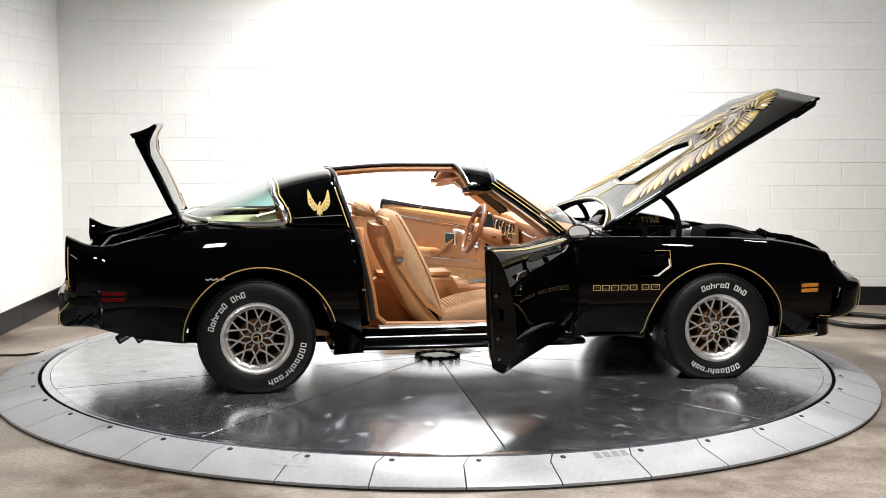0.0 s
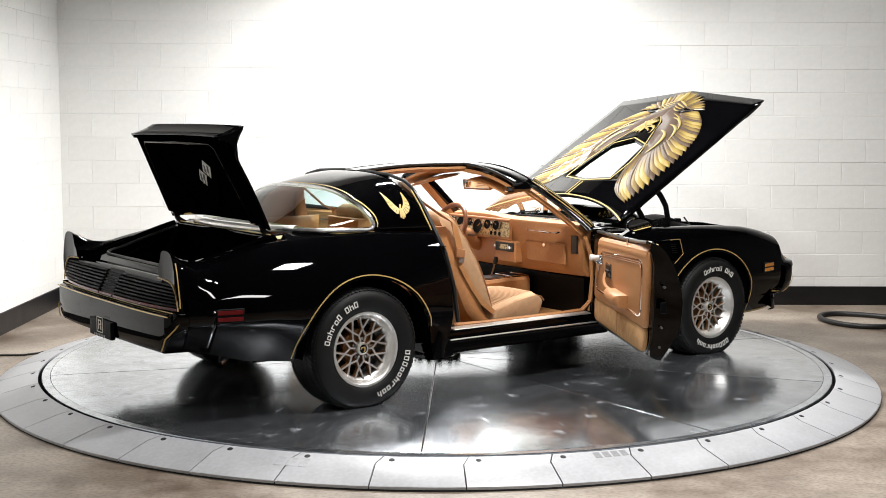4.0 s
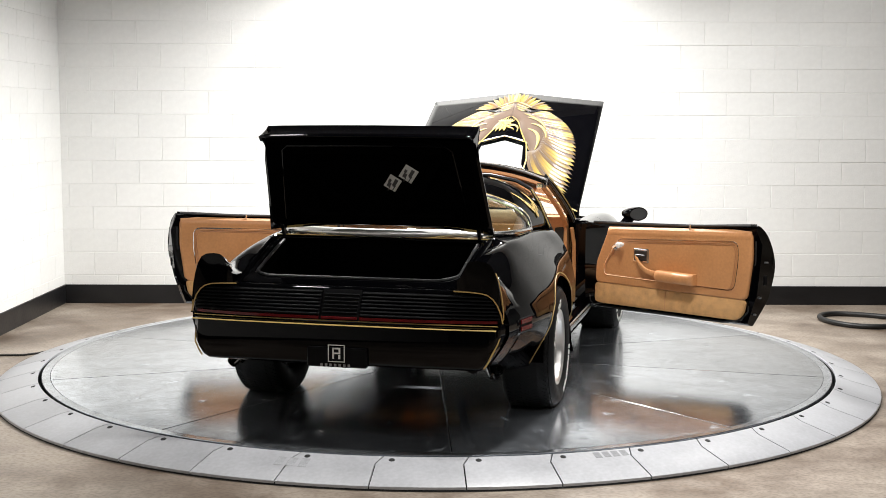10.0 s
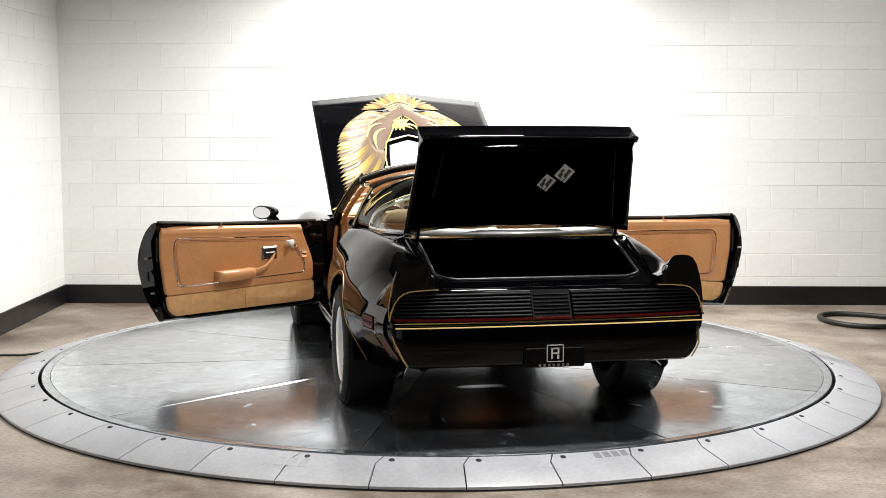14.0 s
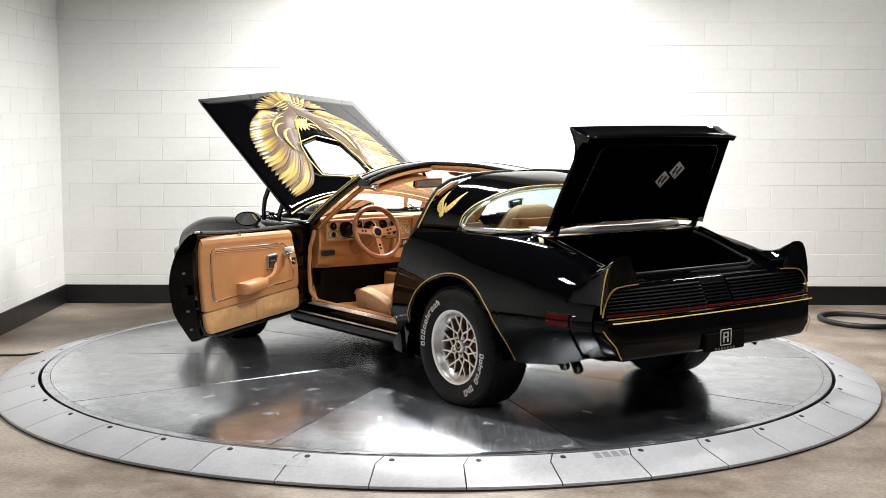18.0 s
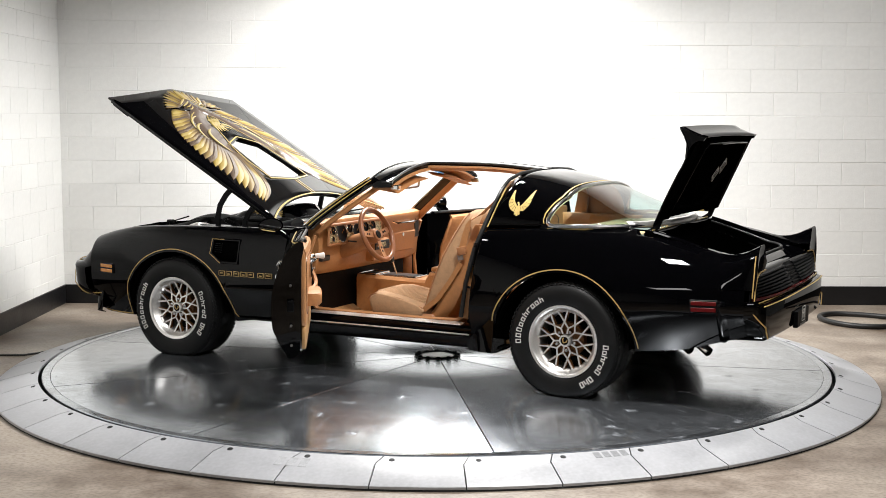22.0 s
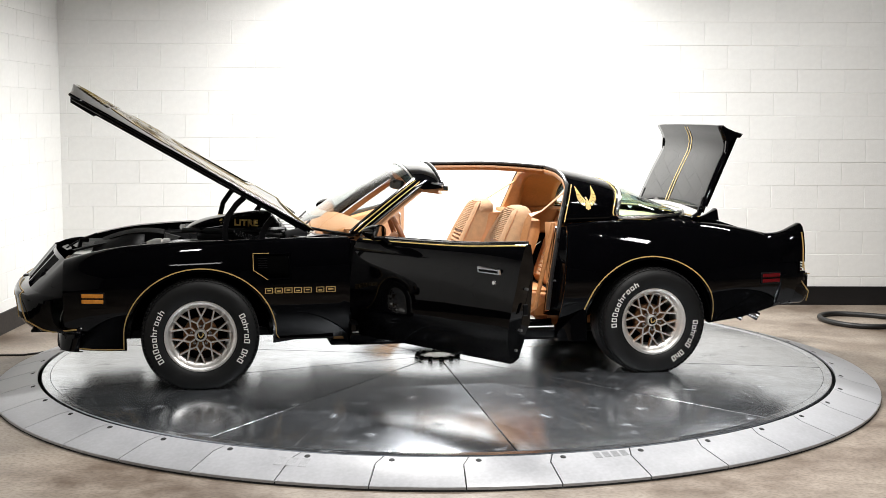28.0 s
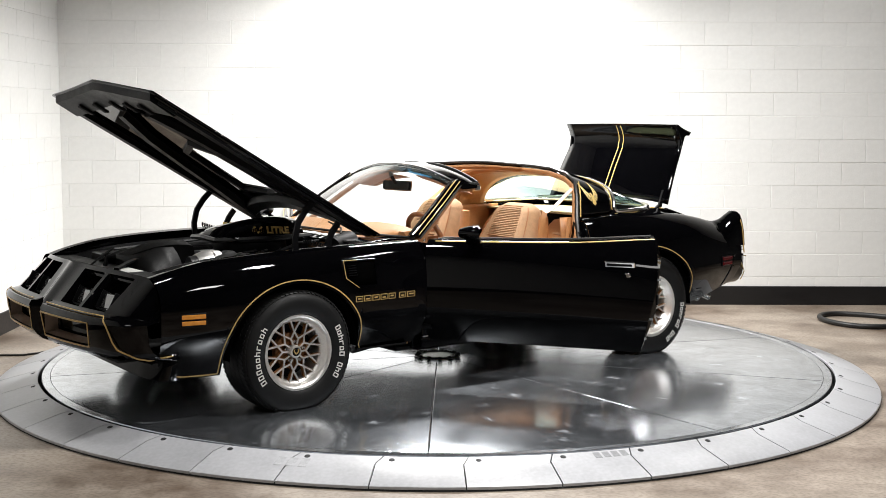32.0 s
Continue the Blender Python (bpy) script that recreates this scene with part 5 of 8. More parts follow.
def bird():
    for sgn, side in SIDES:
        # bronze body from the crown down to the wing root
        bm = bmesh.new()
        outer = [(1.58, 0.0), (1.50, 0.05), (1.44, 0.10), (1.38, 0.17), (1.25, 0.27), (1.10, 0.335), (0.95, 0.355), (0.83, 0.33), (0.765, 0.235)]
        inner = [(1.30, 0.0), (1.285, 0.02), (1.262, 0.045), (1.227, 0.072), (1.15, 0.092), (1.07, 0.115), (0.97, 0.160), (0.86, 0.205), (0.765, 0.228)]
        left = [along(outer, s) for s in spread(0, 1, 25)]
        right = [along(inner, s) for s in spread(0, 1, 25)]
        patch(bm, [(u, sgn * v) for u, v in left], [(u, sgn * v) for u, v in right], 0.0008)
        decal("bird_body", bm, BRONZE_DECAL, "bronze part of the bird decal")
        # long curved feathers in four-fold groups, bronze to pale gold
        n = 28
        for k in range(n):
            s = k / (n - 1)
            e, r = along(TIPS, s), along(ROOTS, s)
            du, dv = e[0] - r[0], e[1] - r[1]
            b = curve(s, [0, 0.25, 0.5, 0.75, 1], [0.26, 0.16, 0.02, -0.14, -0.20])
            c = (lerp(r[0], e[0], 0.52) - dv * b * 0.9 - 0.02, lerp(r[1], e[1], 0.52) + du * b * 0.9)
            hook = 0.045 if k else 0.0
            pts = [(u - hook * q**4 * 0.6, sgn * v) for (u, v), q in zip(bow(r, c, e, 14), spread(0, 1, 14))]
            size = curve(s, [0, 0.2, 0.6, 1], [0.040, 0.042, 0.040, 0.032])
            g = k % 4
            base = (0.2, 1.6, 2.8, 3.4)[g]
            tones = (max(0, base - 1.2), base, min(4, base + 0.9))
            bm = bmesh.new()
            stroke(bm, pts, lambda q: size * (0.45 + 0.75 * q) * (1 - max(0, (q - 0.62) / 0.38) ** 1.25) + 0.0004, 0.0011 + 0.00006 * k, tones if sgn > 0 else tones[::-1], 0.62)
            tinted("feather", bm)
            if g == 0:
                bm = bmesh.new()
                stroke(bm, [(u - 0.012, v) for u, v in pts[1:11]], lambda q: 0.006 * math.sin(math.pi * (0.1 + 0.88 * q)) + 0.0005, 0.0012 + 0.00006 * (k + 1), (0,))
                tinted("feather_shade", bm)
        m = 10
        for k in range(m):
            s = (k + 0.3) / (m - 0.7)
            e, r = along(CROWN_TIPS, s), along(CROWN_ROOTS, s)
            c = (lerp(r[0], e[0], 0.5) + 0.03 * s, lerp(r[1], e[1], 0.5) - 0.012)
            bm = bmesh.new()
            stroke(bm, [(u, sgn * v) for u, v in bow(r, c, e, 10)], lambda q: 0.021 * (0.6 + 0.6 * q) * (1 - max(0, (q - 0.6) / 0.4) ** 1.3) + 0.0004, 0.0064 - 0.00008 * k, ((0, 1, 2), (1, 2, 3), (2, 3, 4))[k % 3] if sgn > 0 else ((2, 1, 0), (3, 2, 1), (4, 3, 2))[k % 3], 0.4)
            tinted("crest_feather", bm)
        # black gap under the crest and pale curls over the body
        bm = bmesh.new()
        stroke(bm, [(u, sgn * v) for u, v in bow((1.395, 0.075), (1.352, 0.13), (1.402, 0.235), 10)], lambda q: 0.013 * math.sin(math.pi * (0.05 + 0.95 * q)) + 0.0004, 0.0074)
        decal("gap", bm, BLACK)
        for a, c, b, w, tone in (((1.53, 0.012), (1.50, 0.07), (1.445, 0.14), 0.008, 4), ((1.49, 0.012), (1.46, 0.06), (1.425, 0.13), 0.007, 4), ((1.455, 0.015), (1.42, 0.06), (1.41, 0.115), 0.006, 3), ((1.425, 0.03), (1.385, 0.06), (1.38, 0.105), 0.006, 4), ((1.285, 0.14), (1.27, 0.25), (1.13, 0.30), 0.010, 4), ((1.19, 0.18), (1.18, 0.30), (0.99, 0.325), 0.011, 4), ((1.11, 0.165), (1.07, 0.30), (0.80, 0.265), 0.013, 4), ((1.34, 0.10), (1.30, 0.19), (1.24, 0.235), 0.006, 3), ((1.29, 0.004), (1.24, 0.075), (1.12, 0.098), 0.005, 3), ((1.12, 0.098), (1.00, 0.14), (0.79, 0.222), 0.005, 3)):
            bm = bmesh.new()
            stroke(bm, [(u, sgn * v) for u, v in bow(a, c, b, 12)], lambda q: w * math.sin(math.pi * (0.06 + 0.90 * q)) ** 0.8 + 0.0006, 0.0078, (tone,))
            tinted("curl", bm)
    # crown plume at the point of the hood
    for v0 in (-0.016, 0.0, 0.016):
        bm = bmesh.new()
        stroke(bm, bow((1.52, v0 * 0.6), (1.60, v0 * 1.5), (1.672 - abs(v0), v0 * 0.5), 9), lambda q: 0.012 * math.sin(math.pi * (0.25 + 0.74 * q)) + 0.0004, 0.0082 if v0 else 0.0086, (3, 4))
        tinted("crest_feather", bm)
    # head in profile
    bm = bmesh.new()
    stroke(bm, bow((1.225, 0.03), (1.175, 0.045), (1.115, 0.02), 10), lambda q: 0.052 * math.sin(math.pi * (0.28 + 0.42 * q)), 0.0084, (3, 4, 4))
    tinted("bird_head", bm)
    for a, c, b in (((1.20, 0.06), (1.14, 0.10), (1.052, 0.118)), ((1.185, 0.055), (1.13, 0.075), (1.058, 0.088)), ((1.17, 0.045), (1.11, 0.05), (1.06, 0.055)), ((1.15, 0.03), (1.10, 0.025), (1.062, 0.018))):
        bm = bmesh.new()
        stroke(bm, bow(a, c, b, 9), lambda q: 0.021 * (1 - q**1.8) + 0.0005, 0.0087, (2, 4, 3))
        tinted("neck_feather", bm)
    for k in range(8):
        v = lerp(0.085, -0.035, k / 7)
        bm = bmesh.new()
        stroke(bm, bow((1.195, lerp(v, 0.03, 0.4)), (1.22, v), (1.268 - 0.006 * abs(k - 4) ** 1.3, v * 1.1 - 0.004), 7), lambda q: 0.010 * (1 - q**1.6) + 0.0004, 0.0090, (3, 4))
        tinted("head_plume", bm)
    bm = bmesh.new()
    stroke(bm, bow((1.155, -0.01), (1.165, -0.10), (1.050, -0.084), 12), lambda q: 0.017 * (1 - 0.95 * q) + 0.0008, 0.0090, (4, 3))
    tinted("beak", bm)
    bm = bmesh.new()
    stroke(bm, bow((1.122, -0.005), (1.108, -0.045), (1.082, -0.055), 8), lambda q: 0.012 * (1 - 0.9 * q) + 0.0008, 0.0089, (3,))
    tinted("beak", bm)
    bm = bmesh.new()
    stroke(bm, bow((1.158, -0.022), (1.165, -0.002), (1.15, 0.016), 6), lambda q: 0.004 * math.sin(math.pi * (0.1 + 0.8 * q)), 0.0096)
    decal("eye", bm, SATIN)


bird()


def hood_hinges():
    for sgn, side in SIDES:
        for pts in (((1.23, 0.80), (1.235, 0.90), (1.215, 0.98), (1.165, 1.05), (1.11, 1.10)), ((1.01, 0.80), (1.015, 0.87), (0.99, 0.92), (0.95, 0.97))):
            bm = bmesh.new()
            ribbon(bm, [(x, sgn * 0.625, z) for x, z in pts], 0.034, 0.008, (0, sgn, 0))
            part("hood_hinge_arm", bm, SATIN, car)
        bm = bmesh.new()
        vs = []
        for k in range(90):
            a = k * 1.1
            vs.append((lerp(1.18, 0.93, k / 89), sgn * 0.625 + 0.016 * math.cos(a), lerp(0.885, 0.80, k / 89) + 0.016 * math.sin(a)))
        tube(bm, vs, 0.0035, 4)
        part("hinge_spring", bm, SATIN, car)


hood_hinges()


# ---- nose
def nose():
    bm = bmesh.new()
    cols = []
    ys = sorted(set(round(v, 4) for v in spread(-0.845, 0.845, 73)))

    def pocket(y, lo, hi, soft=0.012):
        a = abs(y)
        return max(0, min(1, (a - lo) / soft, (hi - a) / soft))
    ys = sorted(set(ys) | {s * v for s in (-1, 1) for v in (0.085, 0.097, 0.595, 0.607, 0.06, 0.072, 0.165, 0.177, 0.375, 0.387, 0.415, 0.427, 0.625, 0.637, 0.84, 0.8445)})
    for y in ys:
        a = abs(y) / 0.846
        c = math.sqrt(max(0, 1 - a * a))
        xf = 2.12 + 0.37 * c**0.42 + 0.022 * math.exp(-((y / 0.05) ** 2))
        yb = y * lerp(0.96, 1.0, a)
        xb = min(xf - 0.002, 2.255 - 0.107 * (min(abs(y), 0.70) / 0.70) ** 2 + 0.02 * math.exp(-((y / 0.07) ** 2)))
        zb = curve(abs(y), [0, 0.3, 0.6, 0.72, 0.78, 0.82, 0.846], [0.778, 0.772, 0.76, 0.745, 0.715, 0.67, 0.59])
        lampd = max(pocket(y, 0.17, 0.382), pocket(y, 0.42, 0.632)) * 0.07
        gr = pocket(y, 0.09, 0.60) * 0.085
        xs = xf - 0.075
        zs = curve(abs(y), [0, 0.6, 0.8, 0.846], [0.585, 0.578, 0.565, 0.54])
        prof = [(xb, zb - 0.05), (xb, zb)]
        for f in (0.10, 0.13, 0.5, 0.93, 0.97):
            d = lampd if 0.12 < f < 0.95 else 0.0
            prof.append((lerp(xb, max(xs, xb + 0.004), f) - d * 0.7, lerp(zb, zs, f) - d * 0.55))
        prof += [(max(xs, xb + 0.006), zs), (xf - 0.012, zs - 0.012), (xf, zs - 0.03), (xf - 0.001, 0.53), (xf - 0.002 - gr, 0.522), (xf - 0.014 - gr, 0.418), (xf - 0.02, 0.41), (xf - 0.035, 0.385), (xf - 0.075, 0.352), (xf - 0.17, 0.335), (xf - 0.30, 0.34)]
        notch = 0.06 * max(0, min(1, (0.082 - abs(y)) / 0.02))
        cols.append([(x - (notch if 8 <= i <= 15 else 0), yb if i < 8 else y, z) for i, (x, z) in enumerate(prof)])
    sheet(bm, cols)
    n = part("nose", bm, BLACK, car, "black sloped nose and bumper with two framed openings", smooth=40)
    for sgn, side in SIDES:
        # gold outlines
        def xf(y):
            c = math.sqrt(max(0, 1 - (y / 0.846) ** 2))
            return 2.12 + 0.37 * c**0.42
        bm = bmesh.new()
        loop = [(y, 0.532) for y in spread(0.085, 0.605, 9)] + [(y, 0.405) for y in spread(0.59, 0.10, 9)]
        pts = [(xf(y) + 0.0015 - (0.018 if z < 0.5 else 0), sgn * y, z) for y, z in loop]
        ribbon(bm, pts + pts[:1], 0.008, 0.0018, (1, 0, 0))
        part("opening_stripe", bm, GOLD, n)
        bm = bmesh.new()
        def ledge(y):
            return curve(y, [0, 0.6, 0.8, 0.846], [0.585, 0.578, 0.565, 0.54])
        top = [(xf(y) - 0.030, sgn * y, ledge(y) - 0.002) for y in spread(0.10, 0.69, 10)]
        turn = [(xf(y) + d, sgn * (y + 0.002), z) for y, z, d in ((0.715, 0.553, -0.004), (0.735, 0.535, 0.002), (0.752, 0.50, 0.003), (0.772, 0.45, 0.003), (0.79, 0.412, 0.0), (0.805, 0.388, -0.028), (0.818, 0.362, -0.060))]
        back = [(2.21, sgn * 0.834, 0.348), (2.08, sgn * (side_y(2.08, 0.36) + 0.003), 0.358)]
        ribbon(bm, top + turn + back, 0.007, 0.002, [(0, 0, 1)] * 9 + [(0.6, 0, 0.6)] + [(1, sgn * 0.8, 0.1)] * 6 + [(0.3, sgn, -0.3)] * 3)
        part("nose_stripe", bm, GOLD, n)
        # matt liner of the lamp recesses
        for lo, hi in ((0.182, 0.370), (0.432, 0.620)):
            bm = bmesh.new()
            rows = []
            for y in spread(lo, hi, 6):
                a = y / 0.846
                x1 = xf(y) - 0.075
                x0 = 2.255 - 0.107 * (y / 0.70) ** 2
                z0, z1 = curve(y, [0, 0.3, 0.6, 0.72], [0.778, 0.772, 0.76, 0.745]), ledge(y)
                rows.append([(lerp(x0, x1, f) - 0.045, sgn * y * lerp(0.96, 1.0, a), lerp(z0, z1, f) - 0.036) for f in spread(0.15, 0.92, 5)])
            sheet(bm, rows)
            part("lamp_recess", bm, LINING, n, "matt black headlamp recess", thick=0.002)
        # headlamps
        for lo, hi in ((0.185, 0.37), (0.435, 0.62)):
            mid = (lo + hi) / 2
            x = xf(mid) - 0.175
            bm = bmesh.new()
            box(bm, -0.012, 0.012, -0.075, 0.075, -0.045, 0.045, 0.008, pose(x, sgn * mid, 0.615, 0, -28, sgn * 6 * mid))
            part("headlamp", bm, LAMP_GLASS, n, "rectangular headlamp lens")
            bm = bmesh.new()
            for q in (-1, 1):
                box(bm, -0.02, 0.02, q * 0.082 - 0.004, q * 0.082 + 0.004, -0.05, 0.05, 0.002, pose(x + 0.01, sgn * mid, 0.62, 0, -28, 0))
            box(bm, -0.012, 0.016, -0.08, 0.08, -0.054, -0.046, 0.002, pose(x + 0.01, sgn * mid, 0.62, 0, -28, 0))
            part("headlamp_bezel", bm, SATIN, n)
            bm = bmesh.new()
            box(bm, -0.006, 0.012, -0.012, 0.012, -0.006, 0.006, 0.002, pose(x + 0.03, sgn * (mid + 0.05), 0.578, 0, -28, 0))
            part("bezel_clip", bm, CHROME, n)
        # gold lined inner walls of the bumper openings
        bm = bmesh.new()
        outer = [(y, 0.520) for y in spread(0.10, 0.592, 7)] + [(y, 0.420) for y in spread(0.592, 0.10, 7)]
        rows = []
        for y, z in outer + outer[:1]:
            ym, zm = 0.346, 0.47
            rows.append([(xf(y) - 0.016, sgn * y, z), (xf(ym + (y - ym) * 0.93) - 0.082, sgn * (ym + (y - ym) * 0.93), zm + (z - zm) * 0.72)])
        sheet(bm, rows)
        part("opening_lining", bm, GOLD_DUSK, n, "bronze lined bumper opening", fix=True)
    # valance under the bumper, curving from one front wheel to the other
    bm = bmesh.new()
    rows = []
    half = [(2.06, 0.845), (2.12, 0.825), (2.165, 0.775), (2.19, 0.69), (2.21, 0.55), (2.225, 0.35), (2.232, 0.15)]
    for x, y in half + [(2.233, 0.0)] + [(x, -y) for x, y in reversed(half)]:
        q = min(1, abs(y) / 0.845)
        low = lerp(0.285, 0.229, q**1.5)
        rows.append([(x - 0.01, y, 0.375), (x + 0.004, y, lerp(0.375, low, 0.5)), (x + 0.010, y, low), (x - 0.012, y * 0.985, low - 0.002)])
    sheet(bm, rows)
    part("air_dam", bm, BLACK, n, "black valance under the nose", thick=0.005)
    # small red and gold arrow badge in the middle
    bm = bmesh.new()
    prism(bm, [(-0.022, 0.035), (0.022, 0.035), (0.0, -0.045)], -0.002, 0.003)
    part("nose_badge", bm, RED_LENS, n, m=pose(2.352, 0, 0.668, 0, 0, 0) @ pose(0, 0, 0, 0, 58, 0) @ pose(0, 0, 0, 0, 0, 90))


nose()


# ---- tail
def tail_x(y, z):
    """The tail panel: bowed in plan, and sloping back towards the bumper."""
    return -2.398 - 0.074 * (1 - min(1, abs(y) / 0.79) ** 3) * max(0, min(1, (0.745 - z) / 0.14))


def tail():
    bm = bmesh.new()
    cols = []
    ys = spread(-0.815, 0.815, 65)
    for y in ys:
        a = abs(y) / 0.815
        xr = -2.490 + 0.035 * a**3 + 0.20 * max(0, a - 0.93) / 0.07 * 1.0
        zl = 0.378 + 0.172 * max(0, min(1, (abs(y) - 0.70) / 0.112)) ** 1.2
        cols.append([(-2.375, y, 0.60), (min(xr + 0.05, -2.376), y, 0.592), (xr + 0.006, y, 0.583), (xr, y, 0.565), (xr + 0.001, y, lerp(0.565, zl, 0.5)), (xr + 0.003, y, lerp(0.565, zl, 0.85)), (xr + 0.010, y, zl + 0.012), (xr + 0.028, y, zl + 0.002), (xr + 0.19, y, zl - 0.004), (xr + 0.20, y, zl + 0.05)])
    sheet(bm, cols)
    b = part("rear_bumper", bm, BLACK, car, "black rear bumper with twin gold lines", smooth=30)
    for dx, z, up in ((0.035, 0.5925, (0, 0, 1)), (0.006, 0.576, (-1, 0, 0.6))):
        bm = bmesh.new()
        ribbon(bm, [(-2.492 + dx + 0.035 * (abs(y) / 0.815) ** 3 - (0.004 if dx < 0.01 else 0), y, z + 0.0015) for y in spread(-0.77, 0.77, 25)], 0.006, 0.002, up)
        part("bumper_stripe", bm, GOLD_PALE, b)
    for sgn, side in SIDES:
        bm = bmesh.new()
        def corner(y):
            a = y / 0.815
            return -2.494 + 0.035 * a**3 + 0.20 * max(0, a - 0.93) / 0.07
        ribbon(bm, [(corner(y), sgn * y, z) for y, z in ((0.782, 0.578), (0.780, 0.555), (0.770, 0.51), (0.752, 0.463), (0.733, 0.425), (0.715, 0.398))], 0.006, 0.003, (-1, sgn * 0.6, -0.2))
        part("corner_stripe", bm, GOLD, b)
        # bumper end towards the wheel
        bm = bmesh.new()
        rows = []
        for x in spread(-2.43, -2.22, 9):
            k = (x + 2.43) / 0.21
            lo = lerp(0.40, 0.37, k)
            rows.append([(x, sgn * (side_y(max(x, -2.42), z) + 0.002 - 0.03 * (1 - k) ** 2), z) for z in spread(lo, 0.60, 9)])
        sheet(bm, rows)
        part("bumper_end", bm, BLACK, b, thick=0.002)
        # panel lamp surround, louvres
        bm = bmesh.new()
        def end(z):
            return curve(z, [0.60, 0.64, 0.69, 0.72, 0.738, 0.741], [0.79, 0.786, 0.765, 0.74, 0.70, 0.68])
        zs = spread(0.594, 0.741, 8)
        sheet(bm, [[(tail_x(lerp(0.10, end(z), f), z) + 0.012, sgn * lerp(0.10, end(z), f), z) for z in zs] for f in spread(0, 1, 14)])
        p = part("lamp_panel", bm, SATIN, car, "black louvred tail-lamp panel", thick=0.006)
        for k in range(7):
            z = 0.628 + 0.0165 * k
            y1 = end(z) - 0.012
            bm = bmesh.new()
            loft(bm, [[(tail_x(y, z) + dx, sgn * y, z + dz) for dx, dz in ((0.010, 0.006), (-0.003, 0.0045), (-0.0105, 0.001), (-0.012, -0.003), (-0.009, -0.0055), (0.010, -0.004))] for y in spread(0.105, y1, 9)])
            part("louvre", bm, SATIN, p, smooth=50)
        bm = bmesh.new()
        loft(bm, [[(tail_x(y, 0.609) + dx, sgn * y, z) for dx, z in ((0.010, 0.602), (-0.005, 0.603), (-0.005, 0.616), (0.010, 0.617))] for y in spread(0.105, 0.765, 10)])
        part("tail_lens", bm, RED_LENS, p, "dark red tail-lamp strip")
        bm = bmesh.new()
        ribbon(bm, [(min(-2.412, tail_x(y, z) - 0.006), sgn * y, z) for y, z in ((0.553, 0.752), (0.63, 0.750), (0.69, 0.745), (0.72, 0.736), (0.745, 0.718), (0.767, 0.688), (0.784, 0.645), (0.792, 0.605))], 0.0055, 0.003, (-1, 0, 0))
        part("panel_stripe", bm, GOLD, p)
        # chrome exhaust tips
        for x, y in ((-2.150, 0.700), (-2.045, 0.695)):
            bm = bmesh.new()
            tube(bm, [(x + 0.11, sgn * (y - 0.05), 0.345), (x + 0.06, sgn * (y - 0.03), 0.330), (x, sgn * y, 0.296)], 0.027, 14, caps=False)
            tube(bm, [(x + 0.002, sgn * (y - 0.001), 0.297), (x + 0.08, sgn * (y - 0.04), 0.338)], 0.0235, 14, caps=False)
            part("exhaust_tip", bm, CHROME, car, "slanted chrome exhaust tip")
    bm = bmesh.new()
    loft(bm, [[(tail_x(y, z) + dx, y, z) for z, dx in ((0.596, 0.016), (0.598, 0.002), (0.74, 0.002), (0.742, 0.016))] for y in spread(-0.098, 0.098, 5)])
    p = part("fuel_door", bm, SATIN, car, "louvred centre fuel door")
    for k in range(6):
        bm = bmesh.new()
        z = 0.634 + 0.0165 * k
        box(bm, -0.006, 0.006, -0.088, 0.088, z - 0.004, z + 0.004, 0.002, pose(tail_x(0, z), 0, 0))
        part("louvre", bm, SATIN, p, smooth=0)
    bm = bmesh.new()
    box(bm, -0.006, 0.006, -0.09, 0.09, 0.603, 0.616, 0.002, pose(tail_x(0, 0.609), 0, 0))
    part("tail_lens", bm, RED_LENS, p)
    # top of the tail panel with bright edge
    bm = bmesh.new()
    loops = []
    for y in spread(-0.575, 0.575, 9):
        loops.append([(-2.375 + 0.028 * math.cos(a), y, 0.725 + 0.026 * math.sin(a)) for a in spread(math.pi * 1.05, math.pi * 0.5, 8)] + [(-2.312 + 0.014 * math.cos(a), y, 0.738 + 0.014 * math.sin(a)) for a in spread(math.pi * 0.5, 0, 5)] + [(-2.30, y, 0.70), (-2.37, y, 0.70)])
    loft(bm, loops)
    lip = part("trunk_lip", bm, BLACK, car, "painted trunk sill")
    bm = bmesh.new()
    tube(bm, [(-2.302, y, 0.743) for y in spread(-0.50, 0.50, 9)], 0.008, 6)
    part("trunk_seal", bm, SEAL, lip)
    # number plate with plain shapes
    bm = bmesh.new()
    box(bm, -2.508, -2.480, -0.15, 0.15, 0.352, 0.447, 0.004)
    part("number_plate", bm, SATIN, b, "black dealer plate with a white square emblem", m=pose(0, 0, 0.024))
    bm = bmesh.new()
    for y0, y1, z0, z1 in ((-0.042, 0.042, 0.458, 0.462), (-0.042, 0.042, 0.378, 0.382), (-0.042, -0.038, 0.378, 0.462), (0.038, 0.042, 0.378, 0.462)):
        box(bm, -2.5105, -2.508, y0, y1, z0, z1)
    part("emblem_frame", bm, WHITE_LETTER, b, smooth=0, m=pose(0, 0, 0.024))
    bm = bmesh.new()
    for y0, y1, z0, z1 in ((0.012, 0.02, 0.393, 0.447), (-0.02, 0.02, 0.440, 0.447), (-0.02, -0.012, 0.417, 0.445), (-0.015, 0.012, 0.417, 0.424), (-0.02, -0.010, 0.393, 0.413)):
        box(bm, -2.5105, -2.508, y0, y1, z0, z1)
    part("emblem", bm, WHITE_LETTER, b, smooth=0, m=pose(0, 0, 0.024))
    bm = bmesh.new()
    for k in range(7):
        box(bm, -2.5095, -2.508, 0.075 - 0.023 * k - 0.006, 0.075 - 0.023 * k + 0.006, 0.357, 0.369)
